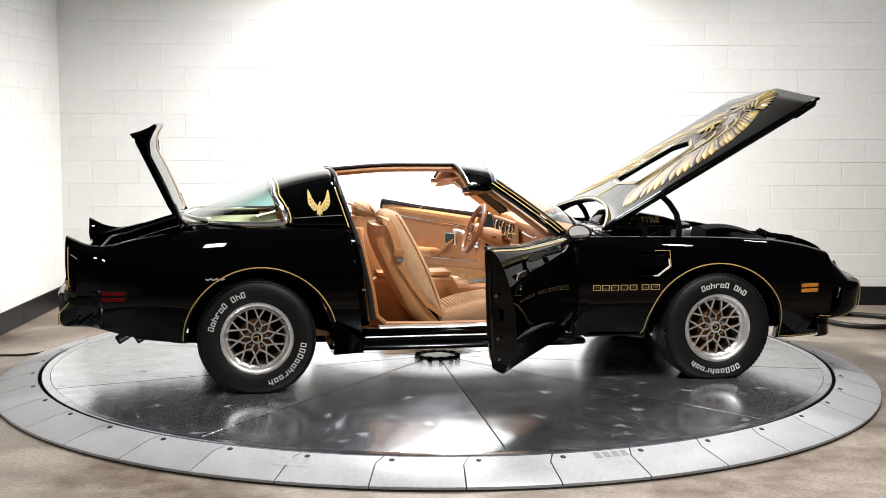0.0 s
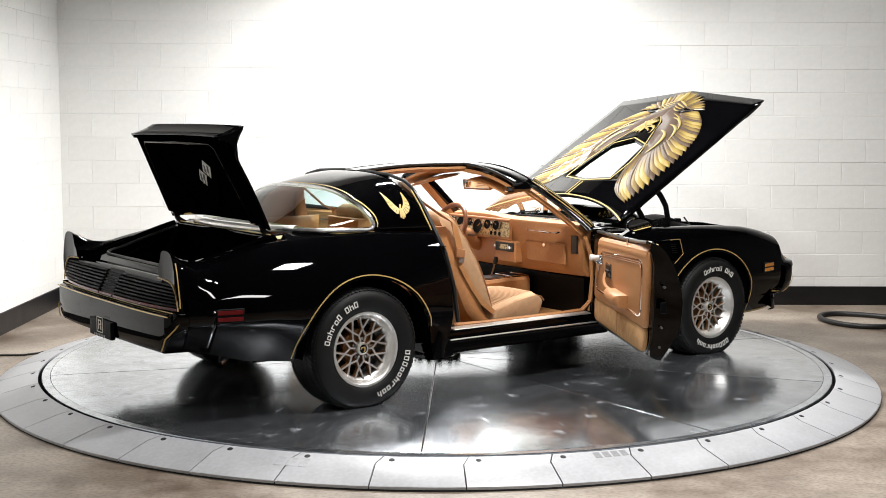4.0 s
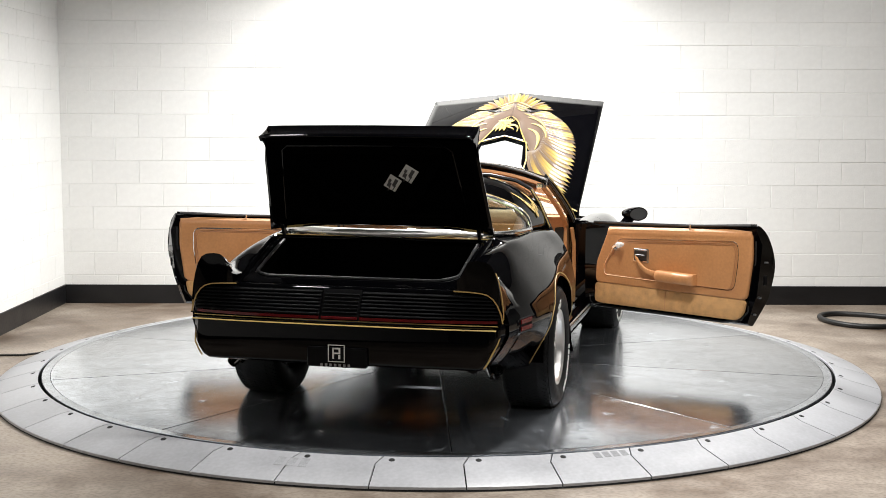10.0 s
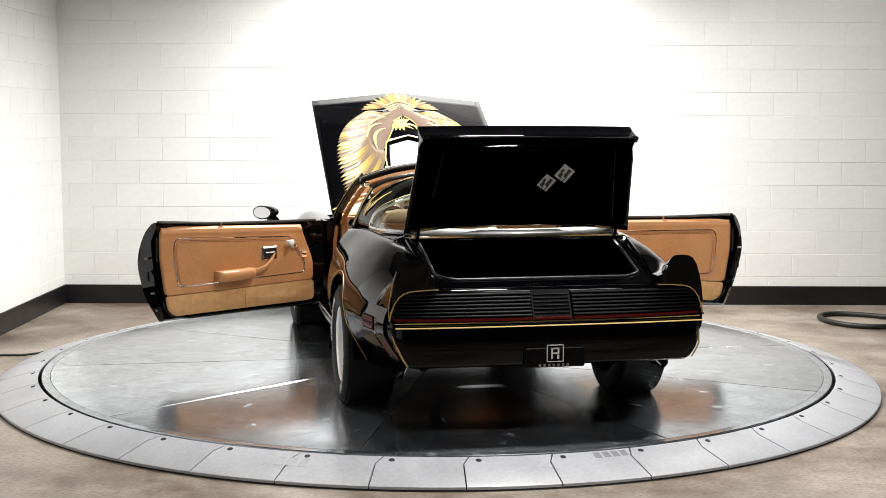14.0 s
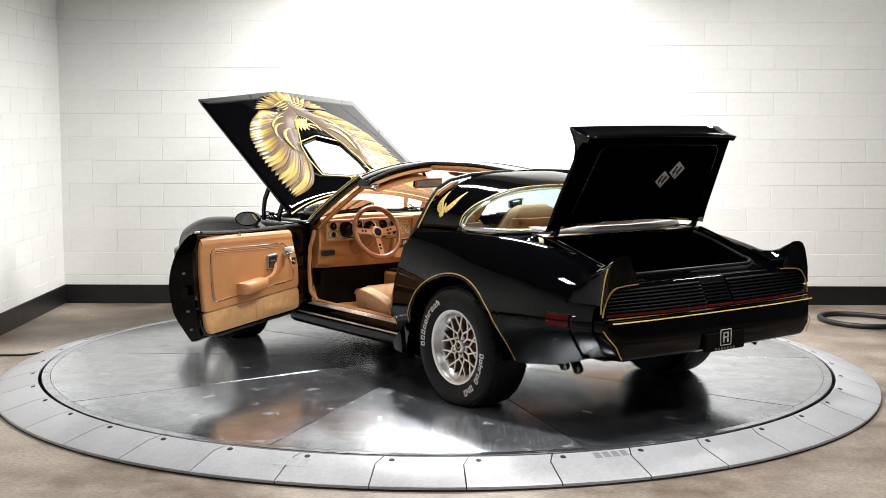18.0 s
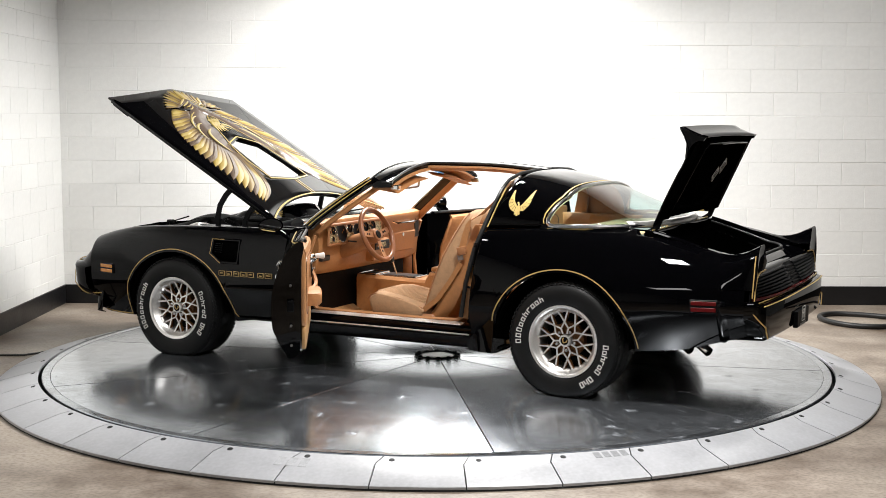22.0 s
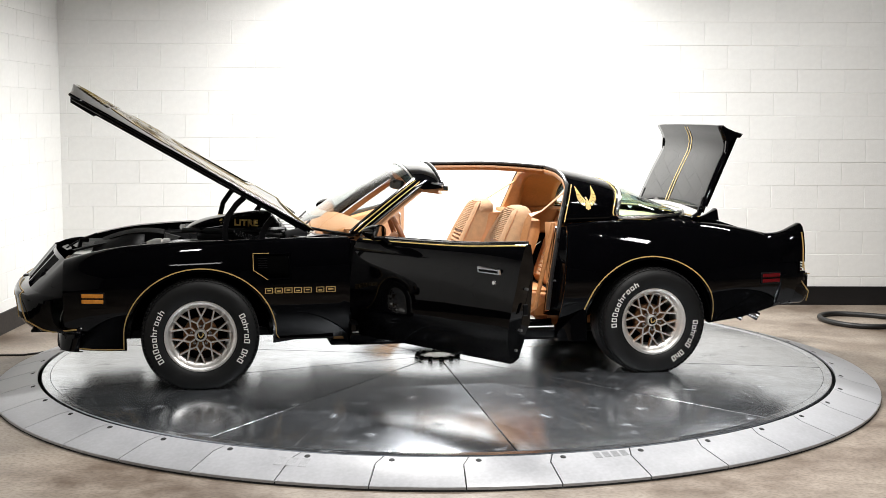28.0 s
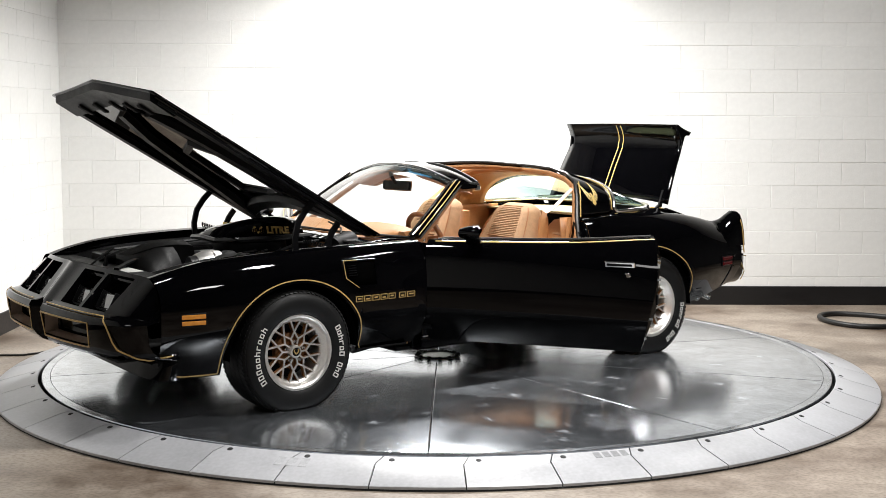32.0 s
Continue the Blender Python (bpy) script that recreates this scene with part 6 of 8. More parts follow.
    part("plate_bars", bm, STEEL, b, smooth=0, m=pose(0, 0, 0.024))


tail()


# ---- trunk
def trunk():
    m = pose(-1.775, 0, 0.935, 0, 64.5, 0)
    bm = bmesh.new()
    rows = []

    def w(u):
        return lerp(0.615, 0.563, u / 0.6)
    for u in spread(0.0, 0.50, 12):
        row = []
        for q in spread(-1, 1, 21):
            v = q * w(u)
            n = 0.022 * (1 - q * q) + 0.012 * math.sin(math.pi * u / 0.6)
            cut = (0.035 + 0.03 * (1 - q * q)) * (1 - u / 0.5)
            row.append((-u - cut, v, n + (0.02 * max(0, (u - 0.42) / 0.08) ** 2)))
        rows.append(row)
    for u, n in ((0.530, 0.050), (0.558, 0.080), (0.580, 0.112), (0.590, 0.120), (0.596, 0.110), (0.592, 0.075), (0.595, 0.02), (0.605, -0.035)):
        rows.append([(-u, q * w(0.55), n + 0.012 * (1 - q * q)) for q in spread(-1, 1, 21)])
    sheet(bm, rows)
    lid = part("trunk_lid", bm, BLACK, car, "raised black trunk lid with a spoiler lip", thick=0.008, m=m)
    lid.modifiers[0].offset = 0
    for sgn in (-1, 1):
        bm = bmesh.new()
        prism(bm, [(-0.45, 0.022), (-0.47, 0.028), (-0.53, 0.052), (-0.558, 0.082), (-0.580, 0.113), (-0.590, 0.120), (-0.596, 0.110), (-0.592, 0.075), (-0.595, 0.02), (-0.605, -0.035), (-0.578, -0.03), (-0.566, 0.0), (-0.53, 0.018)], sgn * 0.552, sgn * 0.566, "y")
        part("lid_end", bm, BLACK, lid)
    # inner panel
    bm = bmesh.new()
    loops = []
    for u in spread(0.085, 0.585, 10):
        s = w(u) - 0.012
        loops.append([(-u, -s, 0.0), (-u, -s + 0.02, -0.025), (-u, -s + 0.11, -0.03), (-u, -s + 0.14, -0.012), (-u, s - 0.14, -0.012), (-u, s - 0.11, -0.03), (-u, s - 0.02, -0.025), (-u, s, 0.0)])
    loft(bm, loops)
    part("lid_inner", bm, LINING, lid, "black inner panel of the lid")
    bm = bmesh.new()
    edge = [(-0.12, -0.50, -0.026), (-0.33, -0.475, -0.028), (-0.53, -0.45, -0.03), (-0.555, -0.42, -0.032), (-0.56, 0, -0.034)]
    tube(bm, edge + [(x, -y, z) for x, y, z in reversed(edge[:-1])], 0.007, 8)
    part("lid_bead", bm, BLACK, lid, "rolled edge of the inner panel")
    for u0, u1, v0, v1 in ((0.50, 0.57, -0.40, 0.40), (0.10, 0.16, -0.42, 0.42)):
        bm = bmesh.new()
        box(bm, -u1, -u0, v0, v1, -0.034, -0.008, 0.010)
        part("lid_brace", bm, LINING, lid)
    for sgn in (-1, 1):
        bm = bmesh.new()
        ribbon(bm, [(-0.47, sgn * 0.36, -0.02), (-0.30, sgn * 0.26, -0.022), (-0.13, sgn * 0.10, -0.02)], 0.05, 0.012, (0, 0, 1))
        part("lid_brace", bm, LINING, lid)
        for v in (0.022,):
            bm = bmesh.new()
            def nn(u):
                return 0.022 + 0.012 * math.sin(math.pi * u / 0.6) + 0.02 * max(0, (u - 0.42) / 0.08) ** 2 + 0.005
            ribbon(bm, [(-u, sgn * v, nn(u)) for u in spread(0.07, 0.50, 8)] + [(-0.527, sgn * v, 0.070), (-0.555, sgn * v, 0.098), (-0.577, sgn * v, 0.129)], 0.007, 0.0012, (0.1, 0, 1))
            part("lid_stripe", bm, GOLD_PALE, lid)
        # hinge strap
        bm = bmesh.new()
        ribbon(bm, [(-1.70, sgn * 0.54, 0.86), (-1.735, sgn * 0.54, 0.92), (-1.79, sgn * 0.54, 0.955), (-1.815, sgn * 0.54, 1.02), (-1.83, sgn * 0.54, 1.06)], 0.03, 0.008, (0, 1, 0))
        part("lid_hinge", bm, SATIN, car)
    # jacking instruction labels
    for u, v, wd, hg in ((0.338, -0.114, 0.034, 0.040), (0.392, -0.205, 0.038, 0.042)):
        bm = bmesh.new()
        box(bm, -hg, hg, -wd, wd, -0.001, 0.001)
        part("label", bm, LABEL, lid, "grey instruction label", smooth=0, m=pose(-u, v, -0.016, 0, 0, 35))
        bm = bmesh.new()
        r = random.Random(5)
        for k in range(9):
            a, b = r.uniform(-hg * 0.8, hg * 0.7), r.uniform(-wd * 0.8, wd * 0.4)
            box(bm, a, a + r.uniform(0.008, 0.03), b, b + r.uniform(0.003, 0.02), -0.0016, -0.0008, 0, pose(-u, v, -0.016, 0, 0, 35))
        part("label_print", bm, INK, lid, smooth=0)
    # opening: gutter, well, seal
    bm = bmesh.new()
    rows = []
    for q in spread(0, 1, 9):
        x = lerp(-1.76, -2.33, q)
        s = lerp(0.60, 0.59, q)
        z = lerp(0.915, 0.755, q**1.1)
        rows.append([(x, -s, z + 0.02), (x, -s + 0.015, z - 0.005), (x, -s + 0.07, z), (x, -s + 0.08, 0.45), (x, s - 0.08, 0.45), (x, s - 0.07, z), (x, s - 0.015, z - 0.005), (x, s, z + 0.02)])
    sheet(bm, rows)
    bm.faces.new([bm.verts.new(p) for p in ((-1.76, -0.6, 0.93), (-1.76, 0.6, 0.93), (-1.76, 0.6, 0.45), (-1.76, -0.6, 0.45))])
    part("trunk_well", bm, LINING, car, "black trunk well", thick=0.006)
    for sgn, side in SIDES:
        bm = bmesh.new()
        pts = [(lerp(-1.79, -2.29, q), sgn * lerp(0.592, 0.572, q), lerp(0.928, 0.772, q**1.1)) for q in spread(0, 1, 12)]
        tube(bm, pts + [(-2.335, sgn * 0.565, 0.758), (-2.385, sgn * 0.562, 0.745)], 0.015, 10)
        tube(bm, [(x, y - sgn * 0.034, z - 0.014) for x, y, z in pts], 0.012, 10)
        part("gutter_roll", bm, BLACK, car)
    # painted sill round the well, its inner edge rounded at the corners, and the seal on that edge
    def rail(x):
        q = max(0, min(1, (-1.79 - x) / 0.50))
        return lerp(0.928, 0.772, q**1.1)
    outer, inner = [], []
    for q in spread(0, 1, 12):
        x = lerp(-1.80, -2.17, q)
        outer.append((x, 0.578, rail(x) - 0.004))
        inner.append((x, lerp(0.535, 0.528, q), rail(x) - 0.016))
    for a in spread(0, math.pi / 2, 9)[1:]:
        f = a / (math.pi / 2)
        outer.append((-2.17 - 0.175 * min(1, f * 2), 0.572 - 0.14 * max(0, f * 2 - 1), lerp(rail(-2.17), 0.755, min(1, f * 1.6)) - 0.002))
        inner.append((-2.17 - 0.105 * math.sin(a), 0.428 + 0.10 * math.cos(a), lerp(rail(-2.17) - 0.016, 0.776, f)))
    for y in spread(0.428, 0, 8)[1:]:
        outer.append((-2.345, y, 0.753))
        inner.append((-2.275, y, 0.776))
    whole_o = outer + [(x, -y, z) for x, y, z in reversed(outer[:-1])]
    whole_i = inner + [(x, -y, z) for x, y, z in reversed(inner[:-1])]
    bm = bmesh.new()
    sheet(bm, [[o, tuple(lerp(e, f, 0.6) + (0.003 if n == 2 else 0) for n, (e, f) in enumerate(zip(o, i))), i, (i[0] + 0.01, i[1] * 0.985, i[2] - 0.05)] for o, i in zip(whole_o, whole_i)])
    part("trunk_sill", bm, BLACK, car, "glossy black sill round the trunk opening", smooth=50)
    bm = bmesh.new()
    tube(bm, [(x, y, z + 0.003) for x, y, z in whole_i], 0.0085, 8)
    part("opening_seal", bm, SEAL, car)
    # deck behind the window
    bm = bmesh.new()
    rows = []
    for q in spread(-1, 1, 25):
        y = 0.60 * q
        xw = max(x for x in spread(-1.80, -1.45, 141) if belt(x)[0] <= abs(y) + 1e-6 or x == -1.80)
        rows.append([(xw + 0.01, y, 0.944), (min(xw, -1.77), y, 0.938), (-1.79, y, 0.925)])
    sheet(bm, rows)
    deck = part("rear_deck", bm, BLACK, car, "narrow black deck below the rear window", thick=0.006)
    bm = bmesh.new()
    ribbon(bm, [(-1.778, y, 0.940) for y in spread(-0.59, 0.59, 15)], 0.006, 0.0025)
    part("deck_stripe", bm, GOLD_PALE, deck)


trunk()


# ---- doors
DOOR_OPEN = 58.0
HX, HY = 0.50, 0.862


def door(sgn):
    m = pose(HX, sgn * HY, 0, 0, 0, -sgn * (DOOR_OPEN if sgn > 0 else 60.0))

    def loc(x, y, z):
        return (x - HX, sgn * (y - HY), z)

    def rear_x(z):
        return curve(z, [0.22, 0.30, 0.50, 0.70, 0.84, 0.92], [-0.725, -0.757, -0.818, -0.852, -0.838, -0.81])
    bm = bmesh.new()
    loops = []
    xs = spread(0.508, -0.78, 36)
    for i, x in enumerate(xs):
        sec = section(x, lerp(0.278, 0.285, i / 35), 30)
        pts = []
        for y, z in sec:
            pts.append(loc(lerp(0.508, rear_x(z), i / 35), y, z))
        yt, zt = sec[-1]
        rx = lambda z: lerp(0.508, rear_x(z), i / 35)
        pts += [loc(rx(zt), yt - 0.02, zt - 0.004), loc(rx(zt), yt - 0.024, zt - 0.03), loc(rx(0.80), 0.745, 0.80), loc(rx(0.5), 0.745, 0.5), loc(rx(0.28), 0.755, 0.305), loc(rx(0.27), 0.79, 0.288)]
        loops.append(pts)
    loft(bm, loops)
    d = part("door", bm, BLACK, car, "open black door with tan inner panel", smooth=32, m=m)
    # belt line: bright strip and gold line on the outer top edge
    bm = bmesh.new()
    line = []
    for x in spread(0.46, -0.80, 24):
        line.append(loc(x, crest_y(x) - 0.004, crest_z(x) + 0.003))
    tube(bm, line, 0.006, 6)
    part("belt_moulding", bm, CHROME, d, "bright belt moulding")
    bm = bmesh.new()
    line = []
    for x in spread(0.46, -0.81, 24):
        z = crest_z(x) - 0.010
        line.append(loc(x, side_y(x, z) + 0.002, z))
    ribbon(bm, line, 0.006, 0.0016, (0, sgn, 0.9))
    part("belt_stripe", bm, GOLD_PALE, d)
    bm = bmesh.new()
    tube(bm, [loc(x, crest_y(x) - 0.03, crest_z(x) + 0.002) for x in spread(0.44, -0.78, 20)], 0.010, 6)
    part("window_seal", bm, SEAL, d)
    # weatherstrip round the inner edge
    bm = bmesh.new()
    pts = [loc(0.47, 0.757, 0.80), loc(0.485, 0.757, 0.5), loc(0.465, 0.76, 0.325), loc(0.42, 0.765, 0.302)] + [loc(x, 0.757, 0.300) for x in spread(0.2, -0.58, 6)] + [loc(-0.705, 0.757, 0.325), loc(-0.752, 0.757, 0.38), loc(-0.778, 0.757, 0.52), loc(-0.802, 0.752, 0.70), loc(-0.800, 0.748, 0.87)]
    tube(bm, pts, 0.009, 6)
    part("door_seal", bm, SEAL, d)
    # outer handle and lock
    bm = bmesh.new()
    x0, z0 = -0.64, 0.772
    yo = side_y(x0, z0)
    mm = Matrix.Translation(loc(x0, yo, z0)) @ pose(0, 0, 0, -sgn * 12, 0, 0) @ Matrix.Diagonal((1, sgn, 1, 1))
    box(bm, -0.085, 0.085, -0.006, 0.012, -0.018, 0.020, 0.006, mm)
    part("door_handle", bm, CHROME, d, "chrome lift handle")
    bm = bmesh.new()
    box(bm, -0.07, 0.07, -0.008, 0.014, -0.006, 0.008, 0.002, mm)
    part("handle_recess", bm, SATIN, d)
    bm = bmesh.new()
    spin(bm, [(0.0001, 0.006), (0.010, 0.006), (0.016, 0.0)], 14)
    part("lock_barrel", bm, CHROME, d, m=Matrix.Translation(loc(-0.69, side_y(-0.69, 0.715), 0.715)) @ pose(0, 0, 0, 0, 0, 0 if sgn > 0 else 180))
    # mirror
    xm = 0.21 if sgn > 0 else 0.29
    bm = bmesh.new()
    loops = []
    for k in spread(0, 1, 9):
        r = math.sin(math.pi * (0.12 + 0.38 * k)) ** 0.6
        x = xm + lerp(0.045, -0.065, k)
        loops.append([loc(x - 0.026 * k * r * math.cos(a), 0.955 + 0.073 * r * math.cos(a), 0.922 + 0.047 * r * math.sin(a)) for a in spread(0, math.tau, 21)[:-1]])
    loft(bm, loops)
    part("door_mirror", bm, BLACK, d, "black bullet-shaped door mirror")
    bm = bmesh.new()
    loft(bm, [[loc(x - 0.023 * math.cos(a), 0.955 + 0.065 * math.cos(a), 0.922 + 0.039 * math.sin(a)) for a in spread(0, math.tau, 21)[:-1]] for x in (xm - 0.064, xm - 0.0675)])
    part("mirror_glass", bm, MIRROR, d)
    bm = bmesh.new()
    loops = []
    for k in spread(0, 1, 5):
        x, y, z = xm - 0.01, lerp(0.845, 0.925, k), lerp(0.84, 0.895, k)
        loops.append([loc(x + 0.04, y, z - 0.012), loc(x + 0.03, y, z + 0.014), loc(x - 0.04, y, z + 0.014), loc(x - 0.045, y, z - 0.012)])
    loft(bm, loops)
    part("mirror_stalk", bm, BLACK, d)
    # inner panel: leather above, carpet below
    def card(outline, y0, y1, mat, name, label=""):
        bm = bmesh.new()
        n = len(outline)
        cx = sum(p[0] for p in outline) / n
        cz = sum(p[1] for p in outline) / n
        rows = []
        for shrink, y in ((1.0, y0), (1.0, lerp(y0, y1, 0.6)), (0.988, lerp(y0, y1, 0.93)), (0.97, y1)):
            rows.append([loc(cx + (x - cx) * shrink, y, cz + (z - cz) * shrink) for x, z in outline])
        vr = sheet(bm, rows, closed=True)
        bm.faces.new(vr[-1])
        return part(name, bm, mat, d, label, smooth=50)

    def rounded(pts, r=0.03, n=4):
        out = []
        for i, p in enumerate(pts):
            a, b = Vector(pts[i - 1]), Vector(pts[(i + 1) % len(pts)])
            p = Vector(p)
            da, db = (a - p).normalized(), (b - p).normalized()
            rr = min(r, (a - p).length * 0.45, (b - p).length * 0.45)
            for k in range(n + 1):
                t = k / n
                q = (1 - t) ** 2 * (p + da * rr) + 2 * t * (1 - t) * p + t * t * (p + db * rr)
                out.append((q.x, q.y))
        return out
    upper = rounded([(0.405, 0.465), (0.40, 0.60), (0.30, 0.835), (-0.785, 0.878), (-0.787, 0.70), (-0.755, 0.455)], 0.035)
    card(upper, 0.745, 0.722, TAN, "door_panel", "tan leather door panel")
    top = bmesh.new()
    loops = []
    for x in spread(0.305, -0.778, 12):
        zt = lerp(0.838, 0.882, (0.305 - x) / 1.083)
        loops.append([loc(x, y, z) for y, z in ((0.765, zt + 0.004), (0.745, zt + 0.008), (0.728, zt - 0.004), (0.718, zt - 0.03), (0.722, zt - 0.05), (0.745, zt - 0.05))])
    loft(top, loops)
    part("panel_cap", top, TAN, d, "padded tan panel top")
    lower = rounded([(0.415, 0.335), (0.41, 0.465), (-0.751, 0.453), (-0.735, 0.365), (-0.69, 0.322), (0.36, 0.325)], 0.03)
    card(lower, 0.745, 0.726, CARPET, "kick_carpet", "worn tan carpet strip")
    for inset, mat, name in ((0.045, CHROME, "panel_piping"), (0.058, TAN_DARK, "panel_groove"), (0.068, TAN_DARK, "panel_groove")):
        bm = bmesh.new()
        f = rounded([(0.352 - inset * 0.5, 0.515 + inset * 0.2), (0.345 - inset * 0.5, 0.60), (0.262 - inset, 0.815 - inset), (-0.735 + inset, 0.860 - inset), (-0.742 + inset, 0.70), (-0.716 + inset, 0.497 + inset * 0.2)], 0.05, 6)
        pts = [loc(x, 0.7205, z) for x, z in f]
        tube(bm, pts + pts[:1], 0.0035 if mat is CHROME else 0.0028, 5, caps=False)
        part(name, bm, mat, d)
    # armrest with pull
    bm = bmesh.new()
    loops = []
    for k in spread(0, 1, 26):
        x = lerp(0.07, -0.40, k)
        wd = curve(k, [0, 0.28, 0.36, 0.42, 0.96, 1], [0.016, 0.022, 0.032, 0.070, 0.078, 0.06])
        zc = curve(k, [0, 0.12, 0.25, 0.42, 1], [0.665, 0.615, 0.575, 0.556, 0.550])
        hh = curve(k, [0, 0.3, 0.36, 0.42, 1], [0.013, 0.016, 0.022, 0.034, 0.034])
        yb = 0.722 - (0.03 if k < 0.35 else 0.0) * math.sin(math.pi * min(1, k / 0.35))
        loops.append([loc(x, yb, zc - hh), loc(x, yb - wd * 0.8, zc - hh), loc(x, yb - wd, zc - hh * 0.5), loc(x, yb - wd, zc + hh * 0.6), loc(x, yb - wd * 0.85, zc + hh), loc(x, yb, zc + hh)])
    loft(bm, loops)
    part("armrest", bm, TAN, d, "padded tan armrest with pull", smooth=50)
    bm = bmesh.new()
    tube(bm, [loc(-0.16, 0.7262, 0.327), loc(-0.16, 0.7255, 0.40), loc(-0.16, 0.7262, 0.455)], 0.0025, 5)
    part("carpet_seam", bm, TAN_DARK, d)
    # inside latch plate
    bm = bmesh.new()
    box(bm, -0.061, 0.061, -0.009, 0.005, -0.046, 0.046, 0.006, Matrix.Translation(loc(0.03, 0.7185, 0.672)))
    part("latch_bezel", bm, CHROME, d, "chrome latch surround")
    bm = bmesh.new()
    box(bm, -0.055, 0.055, -0.012, 0.006, -0.04, 0.04, 0.006, Matrix.Translation(loc(0.03, 0.7185, 0.672)))
    part("latch_plate", bm, SEAL, d)
    bm = bmesh.new()
    box(bm, -0.038, 0.038, -0.016, 0.014, -0.010, 0.010, 0.004, Matrix.Translation(loc(0.03, 0.7185, 0.67)))
    part("latch_lever", bm, SEAL, d)
    # window crank
    bm = bmesh.new()
    tube(bm, [loc(0.225, 0.722, 0.715), loc(0.225, 0.70, 0.715), loc(0.225, 0.685, 0.715)], [0.030, 0.026, 0.014], 16)
    tube(bm, [loc(0.228, 0.690, 0.715), loc(0.195, 0.682, 0.734), loc(0.160, 0.676, 0.738)], [0.014, 0.010, 0.012], 10)
    part("window_crank", bm, CHROME, d, "chrome window crank")
    bm = bmesh.new()
    tube(bm, [loc(0.158, 0.690, 0.738), loc(0.158, 0.665, 0.738), loc(0.158, 0.640, 0.738), loc(0.158, 0.634, 0.738)], [0.012, 0.016, 0.020, 0.012], 12)
    part("crank_knob", bm, WHITE_LETTER, d)
    bm = bmesh.new()
    tube(bm, [loc(-0.33, 0.735, 0.86), loc(-0.33, 0.735, 0.895)], [0.005, 0.008], 8)
    part("lock_knob", bm, CHROME, d)
    if sgn > 0:
        bm = bmesh.new()
        box(bm, -0.024, 0.024, -0.008, 0.004, -0.024, 0.024, 0.004, Matrix.Translation(loc(0.315, 0.72, 0.645)))
        tube(bm, [loc(0.315, 0.712, 0.645), loc(0.315, 0.695, 0.648)], 0.006, 8)
        part("mirror_switch", bm, CHROME, d)
    # edge fittings: latch and bolts on the shut face
    bm = bmesh.new()
    box(bm, -0.006, 0.005, -0.018, 0.018, -0.03, 0.03, 0.004, Matrix.Translation(loc(rear_x(0.58), 0.80, 0.58)))
    part("door_latch", bm, SATIN, d)
    for z in (0.36, 0.47, 0.69):
        bm = bmesh.new()
        tube(bm, [loc(rear_x(z) + 0.02, 0.80, z), loc(rear_x(z) - 0.003, 0.80, z)], 0.007, 6)
        part("edge_bolt", bm, STEEL, d)
    # hinges between body and door
    for z in (0.36, 0.62):
        bm = bmesh.new()
        tube(bm, [(0.515, sgn * 0.80, z), (0.50, sgn * 0.845, z), (0.47, sgn * 0.875, z)], 0.018, 6)
        part("door_hinge", bm, SATIN, car)


mirrored(door)


